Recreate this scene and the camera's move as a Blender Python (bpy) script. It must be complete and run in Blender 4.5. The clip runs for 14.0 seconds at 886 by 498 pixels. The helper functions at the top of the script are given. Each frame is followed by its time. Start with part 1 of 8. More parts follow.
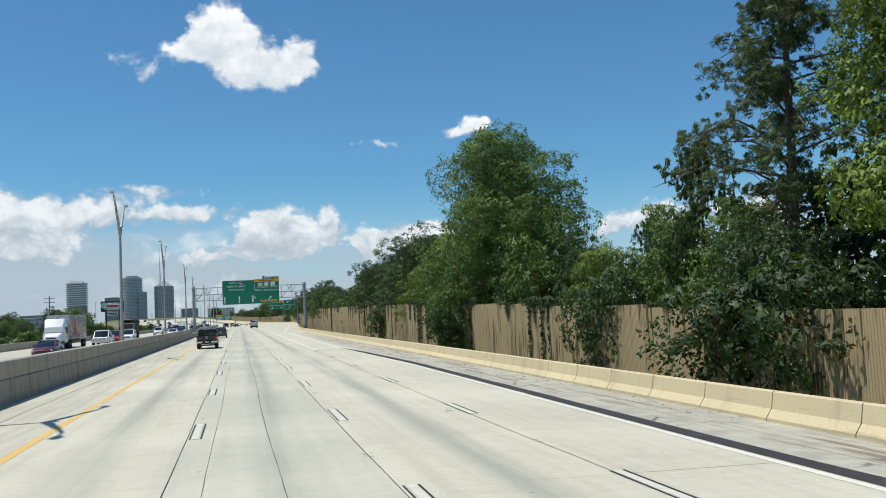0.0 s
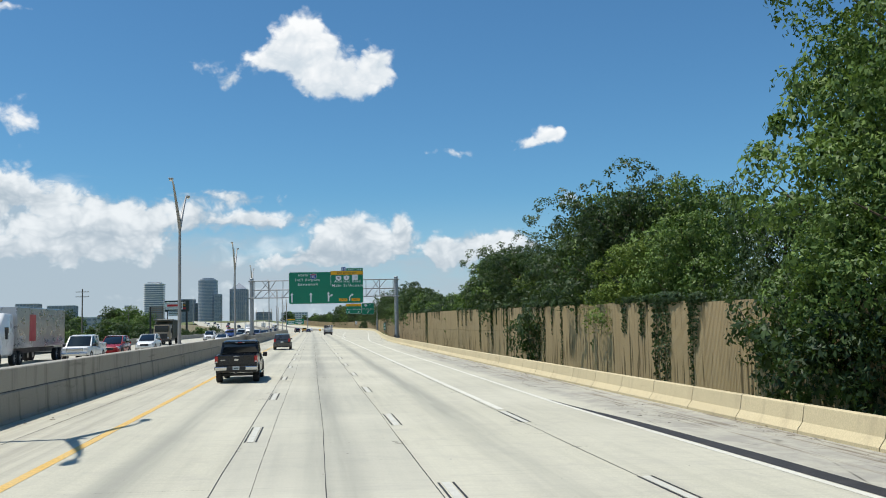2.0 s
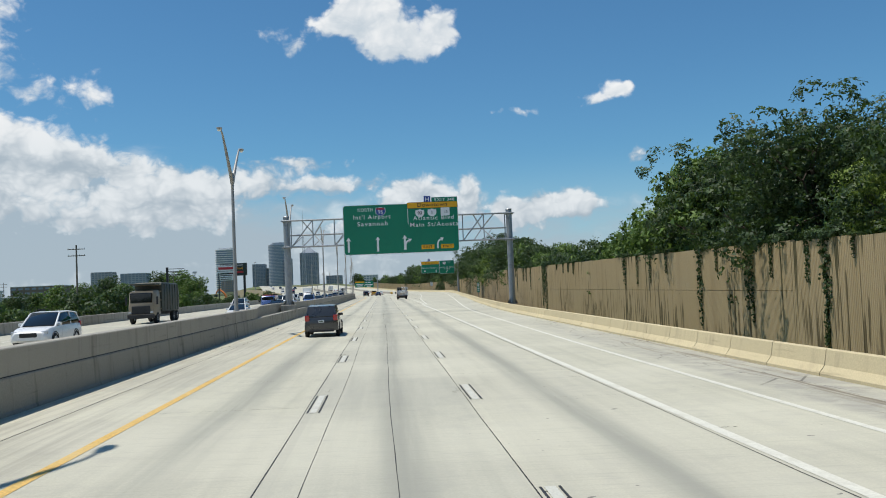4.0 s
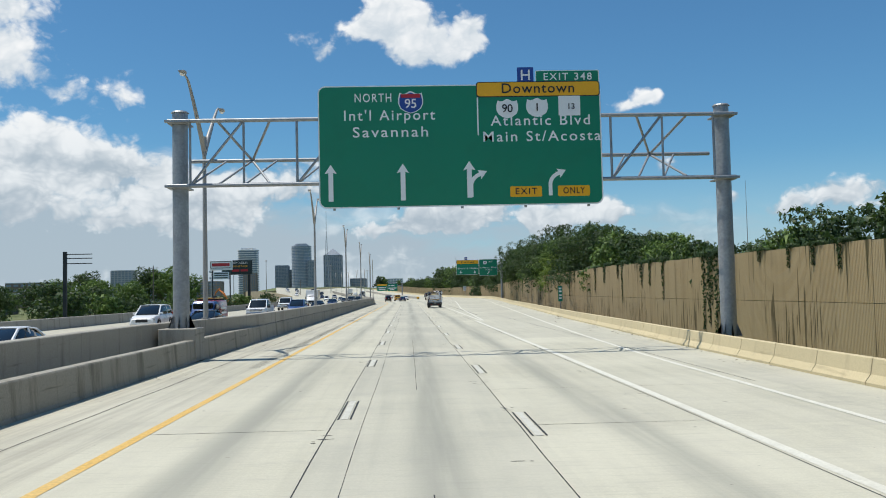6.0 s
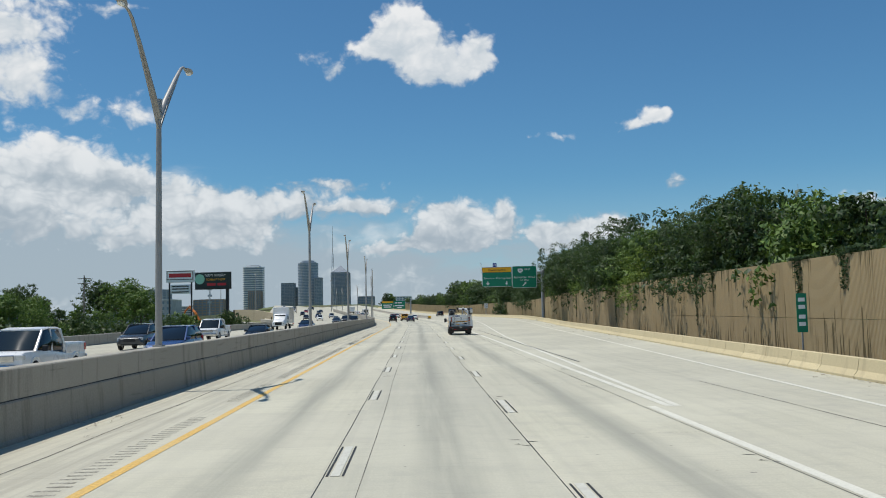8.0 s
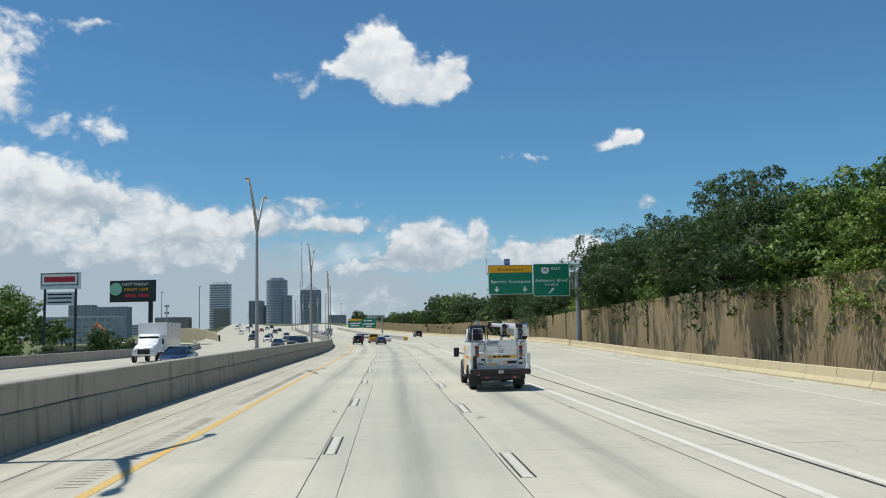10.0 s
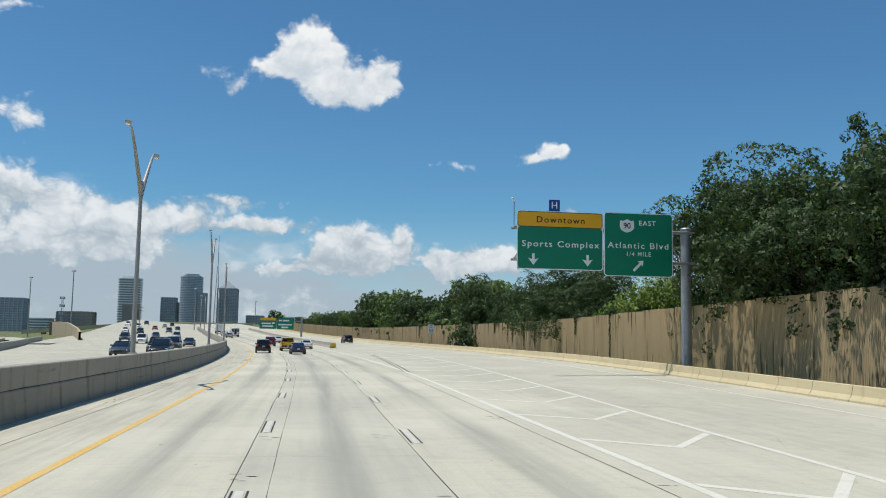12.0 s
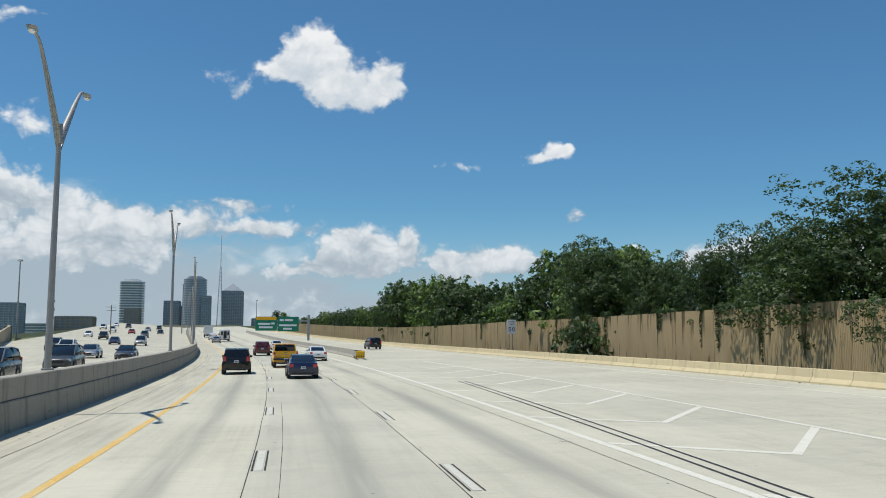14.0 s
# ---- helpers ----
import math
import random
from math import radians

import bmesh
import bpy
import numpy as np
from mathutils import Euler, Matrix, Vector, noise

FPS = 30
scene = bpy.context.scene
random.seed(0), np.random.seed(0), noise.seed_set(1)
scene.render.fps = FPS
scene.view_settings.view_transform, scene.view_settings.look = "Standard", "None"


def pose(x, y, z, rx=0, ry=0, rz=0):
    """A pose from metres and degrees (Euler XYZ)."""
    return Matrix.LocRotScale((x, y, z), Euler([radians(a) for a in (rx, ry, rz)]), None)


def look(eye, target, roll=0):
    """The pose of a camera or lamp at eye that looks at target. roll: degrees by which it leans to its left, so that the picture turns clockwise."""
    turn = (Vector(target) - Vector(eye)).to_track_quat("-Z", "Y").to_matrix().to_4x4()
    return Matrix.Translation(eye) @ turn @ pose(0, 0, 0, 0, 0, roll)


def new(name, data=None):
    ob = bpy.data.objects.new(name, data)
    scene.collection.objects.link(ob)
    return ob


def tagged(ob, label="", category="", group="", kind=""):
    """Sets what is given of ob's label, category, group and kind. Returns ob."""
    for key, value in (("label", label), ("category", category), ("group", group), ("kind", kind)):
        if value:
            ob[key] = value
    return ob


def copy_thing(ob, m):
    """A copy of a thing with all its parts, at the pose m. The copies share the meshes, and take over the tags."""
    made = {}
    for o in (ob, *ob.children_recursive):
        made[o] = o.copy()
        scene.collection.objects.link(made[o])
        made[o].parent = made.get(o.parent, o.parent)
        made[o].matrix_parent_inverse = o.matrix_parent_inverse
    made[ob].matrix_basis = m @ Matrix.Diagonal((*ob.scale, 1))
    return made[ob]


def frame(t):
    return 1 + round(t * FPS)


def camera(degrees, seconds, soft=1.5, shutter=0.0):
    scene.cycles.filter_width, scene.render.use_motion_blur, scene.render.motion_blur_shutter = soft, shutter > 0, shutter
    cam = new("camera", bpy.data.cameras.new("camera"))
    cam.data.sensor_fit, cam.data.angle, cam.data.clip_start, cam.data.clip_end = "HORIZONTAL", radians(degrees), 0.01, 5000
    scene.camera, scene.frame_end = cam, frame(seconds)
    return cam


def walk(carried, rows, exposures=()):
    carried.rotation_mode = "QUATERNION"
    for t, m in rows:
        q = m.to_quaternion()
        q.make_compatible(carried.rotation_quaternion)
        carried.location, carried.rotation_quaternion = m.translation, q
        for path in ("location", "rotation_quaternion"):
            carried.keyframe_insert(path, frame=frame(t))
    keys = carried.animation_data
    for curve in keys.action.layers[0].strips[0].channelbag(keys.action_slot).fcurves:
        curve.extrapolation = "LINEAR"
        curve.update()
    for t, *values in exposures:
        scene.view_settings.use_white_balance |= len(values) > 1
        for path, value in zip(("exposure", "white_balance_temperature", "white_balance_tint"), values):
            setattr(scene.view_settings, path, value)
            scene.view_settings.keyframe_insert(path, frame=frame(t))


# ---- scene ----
cam = camera(54.3, 14.0, soft=1.0)
# seconds, eye x y z, yaw, pitch, roll
PATH = [
    (0, -0.14, 17.49, 2.57, -13.25, 4.12, 2.83),
    (0.5, -0.08, 29.20, 2.57, -12.09, 4.56, 2.60),
    (1, 0.02, 40.95, 2.57, -10.84, 5.26, 2.27),
    (1.5, 0.13, 52.82, 2.57, -9.65, 5.07, 1.63),
    (2, 0.23, 64.98, 2.57, -8.57, 4.92, 1.26),
    (2.5, 0.30, 77.49, 2.57, -7.41, 4.54, 1.06),
    (3, 0.37, 90.00, 2.57, -6.14, 3.98, 1.21),
    (3.5, 0.40, 102.35, 2.57, -4.81, 3.18, 1.91),
    (4, 0.40, 114.90, 2.57, -3.96, 2.47, 2.42),
    (6.5, 0.12, 180.13, 2.57, -2.05, 3.06, 1.21),
    (7, 0.13, 193.59, 2.57, -1.84, 3.31, 1.35),
    (7.5, 0.14, 207.21, 2.57, -1.71, 3.67, 1.30),
    (10, 0.08, 274.85, 2.57, -3.53, 5.34, 1.05),
    (10.5, 0.01, 288.33, 2.57, -5.63, 5.44, 0.42),
    (11, -0.08, 301.95, 2.57, -7.44, 5.61, -0.36),
    (11.5, -0.13, 315.67, 2.57, -8.47, 5.73, -0.74),
    (12, -0.18, 329.45, 2.57, -8.77, 5.75, -0.93),
    (12.5, -0.25, 343.37, 2.57, -8.60, 5.81, -0.68),
    (13, -0.37, 357.30, 2.57, -8.40, 5.79, -0.34),
    (13.5, -0.54, 371.17, 2.57, -8.23, 5.69, -0.09),
    (14, -0.68, 384.92, 2.57, -8.31, 5.82, -0.26),
]
walk(cam, [(t, pose(x, y, z, 90 + pitch, roll, yaw)) for t, x, y, z, yaw, pitch, roll in PATH],
     exposures=[(0, 0.08), (3, 0.03), (4, -0.08), (6.5, 0.0), (7, -0.07), (7.5, -0.18), (10, -0.1), (11, -0.06), (12, -0.08), (14, -0.11)])

# ---- world, sun ----
SUN_EL, SUN_AZ = radians(71.0), radians(-92.0)   # azimuth from +y towards +x
sun_dir = Vector((math.cos(SUN_EL) * math.sin(SUN_AZ), math.cos(SUN_EL) * math.cos(SUN_AZ), math.sin(SUN_EL)))
sun = new("sun", bpy.data.lights.new("sun", "SUN"))
sun.data.energy, sun.data.angle, sun.data.color = 4.45, radians(0.6), (1.0, 0.955, 0.88)
sun.matrix_world = look(sun_dir * 300, (0, 0, 0))


class Nodes:
    """A small helper to write node trees."""

    def __init__(self, tree):
        self.tree, self.links = tree, tree.links
        tree.nodes.clear()

    def put(self, kind, inputs=None, **values):
        n = self.tree.nodes.new(kind)
        for key, value in values.items():
            setattr(n, key, value)
        for key, value in (inputs or {}).items():
            if hasattr(value, "links"):
                self.links.new(value, n.inputs[key])
            else:
                n.inputs[key].default_value = value
        return n

    def math(self, op, a, b=0.0, c=0.0, clamp=False):
        return self.put("ShaderNodeMath", {0: a, 1: b, 2: c}, operation=op, use_clamp=clamp).outputs[0]

    def noise(self, vector, scale, detail=4.0, rough=0.55, distort=0.0):
        return self.put("ShaderNodeTexNoise", {"Vector": vector, "Scale": scale, "Detail": detail, "Roughness": rough, "Distortion": distort}).outputs[0]

    def ramp(self, value, lo, hi, a=0.0, b=1.0, smooth=True):
        return self.put("ShaderNodeMapRange", {0: value, 1: lo, 2: hi, 3: a, 4: b}, interpolation_type="SMOOTHSTEP" if smooth else "LINEAR").outputs[0]

    def mix(self, fac, a, b, blend="MIX"):
        n = self.put("ShaderNodeMix", data_type="RGBA", blend_type=blend)
        for slot, value in ((n.inputs[0], fac), (n.inputs[6], a), (n.inputs[7], b)):
            if hasattr(value, "links"):
                self.links.new(value, slot)
            else:
                slot.default_value = value if not isinstance(value, tuple) or len(value) == 4 else (*value, 1)
        return n.outputs[2]


def build_sky():
    w = bpy.data.worlds.new("sky")
    scene.world = w
    w.use_nodes = True
    n = Nodes(w.node_tree)
    sky = n.put("ShaderNodeTexSky", sky_type="NISHITA", sun_disc=False, sun_elevation=SUN_EL, sun_rotation=SUN_AZ,
                air_density=1.0, dust_density=0.4, ozone_density=3.0).outputs[0]
    sky = n.mix(1.0, sky, (0.53, 0.90, 1.06), "MULTIPLY")
    way = n.put("ShaderNodeTexCoord").outputs["Generated"]
    xyz = n.put("ShaderNodeSeparateXYZ", {0: way}).outputs
    az0 = n.math("MULTIPLY", n.math("ARCTAN2", xyz[0], xyz[1]), 57.2958)
    el0 = n.math("MULTIPLY", n.math("ARCSINE", xyz[2]), 57.2958)
    # cloud space in degrees, warped so that the edges billow
    flat = n.put("ShaderNodeCombineXYZ", {0: az0, 1: n.math("MULTIPLY", el0, 1.2), 2: 0.0}).outputs[0]
    wide = n.put("ShaderNodeSeparateColor", {0: n.put("ShaderNodeTexNoise", {"Vector": flat, "Scale": 0.5, "Detail": 2.0, "Roughness": 0.5}).outputs[1]}).outputs
    warp = lambda base, k: n.math("ADD", base, n.math("MULTIPLY", n.math("SUBTRACT", wide[k], 0.5), 1.5))
    az, el = warp(az0, 0), warp(el0, 1)
    # billows: rounded puffs in three sizes, and fine fraying
    swirl = n.put("ShaderNodeCombineXYZ", {0: az, 1: n.math("MULTIPLY", el, 1.25), 2: 3.0}).outputs[0]
    cell = lambda scale: n.math("SUBTRACT", 1.0, n.put("ShaderNodeTexVoronoi", {"Vector": swirl, "Scale": scale, "Smoothness": 0.35, "Randomness": 1.0}, voronoi_dimensions="3D", feature="SMOOTH_F1").outputs[0])
    large, mid, small = cell(0.5), cell(1.2), cell(2.9)
    bill = n.math("ADD", n.math("MULTIPLY", large, 0.5), n.math("ADD", n.math("MULTIPLY", mid, 0.32), n.math("MULTIPLY", small, 0.18)))
    fray = n.noise(flat, 0.85, 9.0, 0.62, 0.4)
    soft = n.noise(n.put("ShaderNodeCombineXYZ", {0: n.math("MULTIPLY", az, 0.45), 1: n.math("MULTIPLY", el, 1.3), 2: 7.0}).outputs[0], 0.42, 6.0, 0.55)
    mask, lean = None, None
    for a, e, ra, re, power in CLOUD_MAIN + CLOUD_SMALL + CLOUD_HEAP + CLOUD_LEFT + CLOUD_BANK + CLOUD_ROUND:
        u = n.math("DIVIDE", n.math("SUBTRACT", az, a), ra)
        v = n.math("DIVIDE", n.math("SUBTRACT", el, e), re)
        d = n.math("ADD", n.math("MULTIPLY", u, u), n.math("MULTIPLY", v, v))
        m = n.math("MULTIPLY", n.math("EXPONENT", n.math("MULTIPLY", d, -1.0)), power)
        mask = m if mask is None else n.math("ADD", mask, m)
        s = n.math("MULTIPLY", m, v)
        lean = s if lean is None else n.math("ADD", lean, s)
    lit = n.math("DIVIDE", lean, n.math("ADD", mask, 0.05))
    rag = n.math("ADD", n.math("MULTIPLY", n.math("SUBTRACT", bill, 0.55), 1.05), n.math("MULTIPLY", n.math("SUBTRACT", fray, 0.5), 1.25))
    dense = n.math("MULTIPLY", n.ramp(n.math("ADD", mask, rag), 0.30, 1.0), n.ramp(mask, 0.06, 0.28))
    # low bank of soft cloud along the horizon, higher towards the oncoming side
    top = n.ramp(az0, -22.0, 6.0, 8.7, 3.9)
    bank = n.math("ADD", n.math("DIVIDE", n.math("SUBTRACT", top, el), 3.0), n.math("MULTIPLY", n.math("SUBTRACT", soft, 0.37), 2.2))
    bank = n.math("MULTIPLY", n.ramp(bank, -0.3, 1.0), n.ramp(az0, 6.0, 24.0, 0.9, 0.5))
    haze = n.ramp(el0, 0.0, 9.0, 0.55, 0.0)
    cover = n.math("MAXIMUM", dense, bank)
    tone = n.math("ADD", n.math("MULTIPLY", n.math("SUBTRACT", bill, 0.56), 1.9), n.math("MULTIPLY", n.math("SUBTRACT", soft, 0.5), 2.3))
    firm = n.math("MULTIPLY", n.ramp(dense, 0.3, 1.0), 0.55)
    shade = n.ramp(n.math("ADD", tone, n.math("ADD", n.math("MULTIPLY", lit, 0.75), firm)), -0.35, 1.2)
    low = n.mix(shade, (4.2, 5.05, 5.8), (8.15, 8.6, 8.9))
    high = n.mix(n.ramp(n.math("ADD", n.math("MULTIPLY", lit, 0.8), tone), -1.0, 0.75), (5.9, 6.7, 7.4), (9.3, 9.45, 9.55))
    cloud = n.mix(n.ramp(el0, 8.5, 12.0), low, high)
    body = n.mix(haze, sky, (5.0, 6.4, 7.7))
    sky_all = n.mix(cover, body, cloud)
    sky_all = n.mix(n.ramp(el0, -1.2, -0.1), (3.2, 3.6, 3.9), sky_all)
    back = n.put("ShaderNodeBackground", {"Color": sky_all, "Strength": 0.1}).outputs[0]
    n.put("ShaderNodeOutputWorld", {0: back})


# azimuth, elevation, half width, half height (degrees), firmness
CLOUD_MAIN = [(-0.6, 17.5, 2.6, 1.15, 1.5), (-0.7, 19.4, 1.2, 0.9, 1.2), (0.6, 18.5, 1.5, 0.9, 1.1), (-1.9, 18.3, 0.9, 0.9, 0.9), (-3.2, 17.1, 1.3, 0.7, 0.8), (2.3, 15.7, 2.2, 1.0, 1.5), (4.5, 16.9, 1.0, 1.2, 1.6), (-5.2, 16.0, 0.9, 0.7, 0.8), (0.9, 16.3, 1.9, 0.9, 1.0), (-6.9, 16.4, 0.9, 0.5, 0.6)]
CLOUD_SMALL = [(15.0, 11.9, 1.7, 0.6, 0.95), (16.1, 12.4, 0.9, 0.4, 0.9), (9.1, 11.1, 1.6, 0.3, 0.6), (17.0, 8.2, 0.8, 0.6, 0.8), (14.4, 7.3, 0.6, 0.2, 0.5)]
CLOUD_HEAP = [(2.9, 6.0, 1.9, 1.4, 1.2), (2.0, 6.6, 1.0, 0.8, 1), (5.9, 6.4, 0.7, 1.3, 1.1), (4.2, 5.0, 2.8, 1.3, 1.2), (0.7, 5.2, 2.2, 0.9, 1.1), (-1.8, 4.2, 2.8, 0.7, 1), (8.4, 5.0, 0.8, 0.9, 1.1),
              (11.7, 5.3, 2.2, 0.9, 1.1), (9.4, 4.4, 2.2, 0.9, 1), (13.6, 4.8, 1.6, 0.7, 1), (21.1, 5.5, 0.7, 0.4, 1), (24.1, 4.9, 1.3, 0.6, 1), (27.3, 5.3, 2.3, 1.0, 1.2), (34.0, 5.0, 4.0, 1.7, 1.1)]
CLOUD_LEFT = [(-24.6, 14.4, 2.7, 1.9, 1.1), (-25.2, 17.6, 3.2, 1.9, 1.1), (-19.6, 18.9, 3.6, 0.45, 0.6), (-17.9, 12.6, 1.6, 1.1, 0.85), (-21.0, 12.8, 1.3, 0.7, 0.6), (-22.7, 10.4, 1.3, 1.0, 1),
              (-24.3, 8.6, 2.2, 1.5, 1.1), (-21.2, 8.9, 2.6, 1.6, 1.1), (-18.7, 8.7, 2.2, 1.3, 1.1), (-16.4, 8.4, 2.2, 0.7, 0.7), (-13.8, 6.7, 3.2, 1.6, 0.95)]
CLOUD_BANK = [(-16.9, 5.2, 3.3, 1.8, 0.7), (-21.2, 6.0, 4.5, 2.2, 0.75), (-26.0, 6.4, 4.0, 2.6, 0.9), (-5.2, 8.4, 4.2, 0.5, 0.62), (-2.9, 7.0, 2.7, 0.6, 0.9), (-7.7, 7.3, 4.4, 0.9, 0.7), (-11.0, 6.3, 3.3, 1.3, 0.75), (-11.7, 4.6, 3.6, 1.2, 0.7), (-32.0, 9.0, 5.0, 4.0, 1.2)]
CLOUD_ROUND = [(55.0, 9.0, 8.0, 2.5, 1.1), (80.0, 18.0, 10.0, 4.0, 1.0), (-90.0, 25.0, 12.0, 6.0, 1.0), (150.0, 20.0, 14.0, 6.0, 1.0), (-150.0, 14.0, 14.0, 5.0, 1.0)]
build_sky()
scene.view_settings.exposure = 0.0


# ---- materials ----
def material(name, colour, rough=0.6, metal=0.0, vary=0.12, grain=40.0, stain=1.2, stain_to=None, bump=0.0, bump_scale=60.0, coat=0.0, spec=0.5, per_object=0.0, stretch=(1, 1, 1)):
    """A surface with colour variation at two scales, rough variation and fine relief, in metres."""
    m = bpy.data.materials.new(name)
    m.use_nodes = True
    n = Nodes(m.node_tree)
    where = n.put("ShaderNodeNewGeometry").outputs["Position"]
    if stretch != (1, 1, 1):
        where = n.put("ShaderNodeMapping", {"Vector": where, "Scale": stretch}).outputs[0]
    small = n.noise(where, grain, 5.0, 0.6)
    large = n.noise(where, stain, 4.0, 0.6, 0.6)
    dark = tuple(c * (1 - 2.2 * vary) for c in colour)
    light = tuple(min(1, c * (1 + 1.2 * vary)) for c in colour)
    base = n.mix(n.ramp(small, 0.3, 0.7), dark, light)
    base = n.mix(n.ramp(large, 0.42, 0.75, 0, 0.55), base, stain_to or dark)
    if per_object:
        rnd = n.put("ShaderNodeObjectInfo").outputs["Random"]
        base = n.mix(1.0, base, n.put("ShaderNodeCombineColor", {0: n.ramp(rnd, 0, 1, 1 - per_object, 1.0, False), 1: n.ramp(rnd, 0, 1, 1 - per_object, 1.0, False), 2: n.ramp(rnd, 0, 1, 1 - per_object * 1.1, 1.0, False)}).outputs[0], "MULTIPLY")
    inputs = {"Base Color": base, "Roughness": n.ramp(large, 0.3, 0.8, max(0.02, rough - 0.08), min(1, rough + 0.1)), "Metallic": metal, "Coat Weight": coat, "Coat Roughness": 0.06, "Specular IOR Level": spec}
    if bump:
        relief = n.noise(where, bump_scale, 5.0, 0.65)
        inputs["Normal"] = n.put("ShaderNodeBump", {"Height": relief, "Strength": min(1.0, bump * 8), "Distance": bump}).outputs[0]
    n.put("ShaderNodeOutputMaterial", {0: n.put("ShaderNodeBsdfPrincipled", inputs).outputs[0]})
    return m


def concrete_road():
    m = bpy.data.materials.new("road_concrete")
    m.use_nodes = True
    n = Nodes(m.node_tree)
    where = n.put("ShaderNodeNewGeometry").outputs["Position"]
    lane = n.put("ShaderNodeUVMap", uv_map="lane").outputs[0]
    across = n.put("ShaderNodeSeparateXYZ", {0: lane}).outputs[0]
    along = n.put("ShaderNodeMapping", {"Vector": lane, "Scale": (1.3, 0.045, 1)}).outputs[0]
    slab = n.put("ShaderNodeMapping", {"Vector": lane, "Scale": (0.2733, 0.164, 1), "Location": (0.33, 0, 0)}).outputs[0]
    cell = n.put("ShaderNodeTexWhiteNoise", {"Vector": n.put("ShaderNodeVectorMath", {0: slab}, operation="FLOOR").outputs[0]}, noise_dimensions="2D").outputs[0]
    small = n.noise(where, 24.0, 6.0, 0.7)
    mid = n.noise(where, 1.3, 5.0, 0.62, 0.5)
    big = n.noise(where, 0.12, 3.0, 0.5)
    streak = n.noise(along, 2.2, 5.0, 0.6)
    base = n.mix(n.ramp(small, 0.25, 0.75), (0.45, 0.432, 0.335), (0.565, 0.545, 0.43))
    base = n.mix(n.ramp(streak, 0.4, 0.72, 0.0, 0.4), base, (0.35, 0.34, 0.27))
    base = n.mix(n.ramp(mid, 0.46, 0.74, 0.0, 0.36), base, (0.34, 0.325, 0.285))
    base = n.mix(n.ramp(big, 0.4, 0.7, 0.0, 0.5), base, (0.62, 0.595, 0.475))
    tine = n.noise(n.put("ShaderNodeMapping", {"Vector": where, "Scale": (0.5, 9.0, 1.0)}).outputs[0], 1.4, 5.0, 0.7)
    base = n.mix(n.ramp(tine, 0.5, 0.72, 0.0, 0.4), base, (0.33, 0.325, 0.265))
    base = n.mix(n.math("MULTIPLY", cell, 0.2), base, (0.34, 0.325, 0.28))
    # the middle lane has greyer concrete than its neighbours
    grey = n.math("MULTIPLY", n.math("MULTIPLY", n.ramp(across, -1.5, -1.38), n.ramp(across, 2.28, 2.16)), n.ramp(big, 0.3, 0.7, 0.34, 0.16))
    base = n.mix(grey, base, (0.335, 0.335, 0.295))
    # oil drip band down the middle of each lane, pale wheel tracks either side of it
    within = n.math("PINGPONG", n.math("SUBTRACT", across, -1.21), 1.83)
    drip = n.math("MULTIPLY", n.ramp(within, 1.05, 1.83, 0.0, 1.0), n.math("MULTIPLY", n.ramp(across, -4.7, -4.0), n.ramp(across, 6.4, 5.6)))
    drip = n.math("MULTIPLY", drip, n.ramp(n.noise(along, 1.0, 4.0, 0.6), 0.32, 0.62, 0.2, 0.75))
    base = n.mix(drip, base, (0.265, 0.265, 0.225))
    shoulder = n.math("MULTIPLY", n.ramp(across, -4.9, -5.6), n.ramp(n.noise(along, 3.0, 5.0, 0.65), 0.38, 0.66, 0.05, 0.5))
    base = n.mix(shoulder, base, (0.29, 0.27, 0.225))
    rshoulder = n.math("MULTIPLY", n.math("MULTIPLY", n.ramp(across, 9.0, 9.6), n.ramp(n.put("ShaderNodeSeparateXYZ", {0: where}).outputs[1], 120.0, 190.0, 1.0, 0.2)), n.ramp(mid, 0.3, 0.65, 0.25, 0.8))
    base = n.mix(rshoulder, base, (0.30, 0.285, 0.25))
    slabs = n.put("ShaderNodeTexVoronoi", {"Vector": n.put("ShaderNodeMapping", {"Vector": where, "Scale": (0.9, 0.22, 1.0)}).outputs[0], "Scale": 1.0}, feature="DISTANCE_TO_EDGE").outputs[0]
    crazed = n.math("MULTIPLY", n.math("MULTIPLY", n.ramp(slabs, 0.004, 0.02, 1.0, 0.0), rshoulder), n.ramp(n.noise(where, 0.35, 2.0), 0.48, 0.58))
    base = n.mix(crazed, base, (0.06, 0.055, 0.045))
    dirt = n.math("MULTIPLY", n.math("MULTIPLY", n.ramp(across, 9.7, 10.5), n.ramp(n.put("ShaderNodeSeparateXYZ", {0: where}).outputs[1], 120.0, 190.0, 1.0, 0.0)), n.ramp(n.noise(along, 2.6, 6.0, 0.7), 0.5, 0.64, 0.0, 0.8))
    base = n.mix(dirt, base, (0.15, 0.115, 0.07))
    spots = n.ramp(n.noise(where, 4.5, 2.0, 0.4), 0.765, 0.80, 0.0, 0.75)
    base = n.mix(spots, base, (0.12, 0.115, 0.11))
    relief = n.put("ShaderNodeBump", {"Height": n.noise(where, 70.0, 4.0, 0.7), "Strength": 0.35, "Distance": 0.004}).outputs[0]
    n.put("ShaderNodeOutputMaterial", {0: n.put("ShaderNodeBsdfPrincipled", {"Base Color": base, "Roughness": 0.82, "Specular IOR Level": 0.25, "Normal": relief}).outputs[0]})
    return m


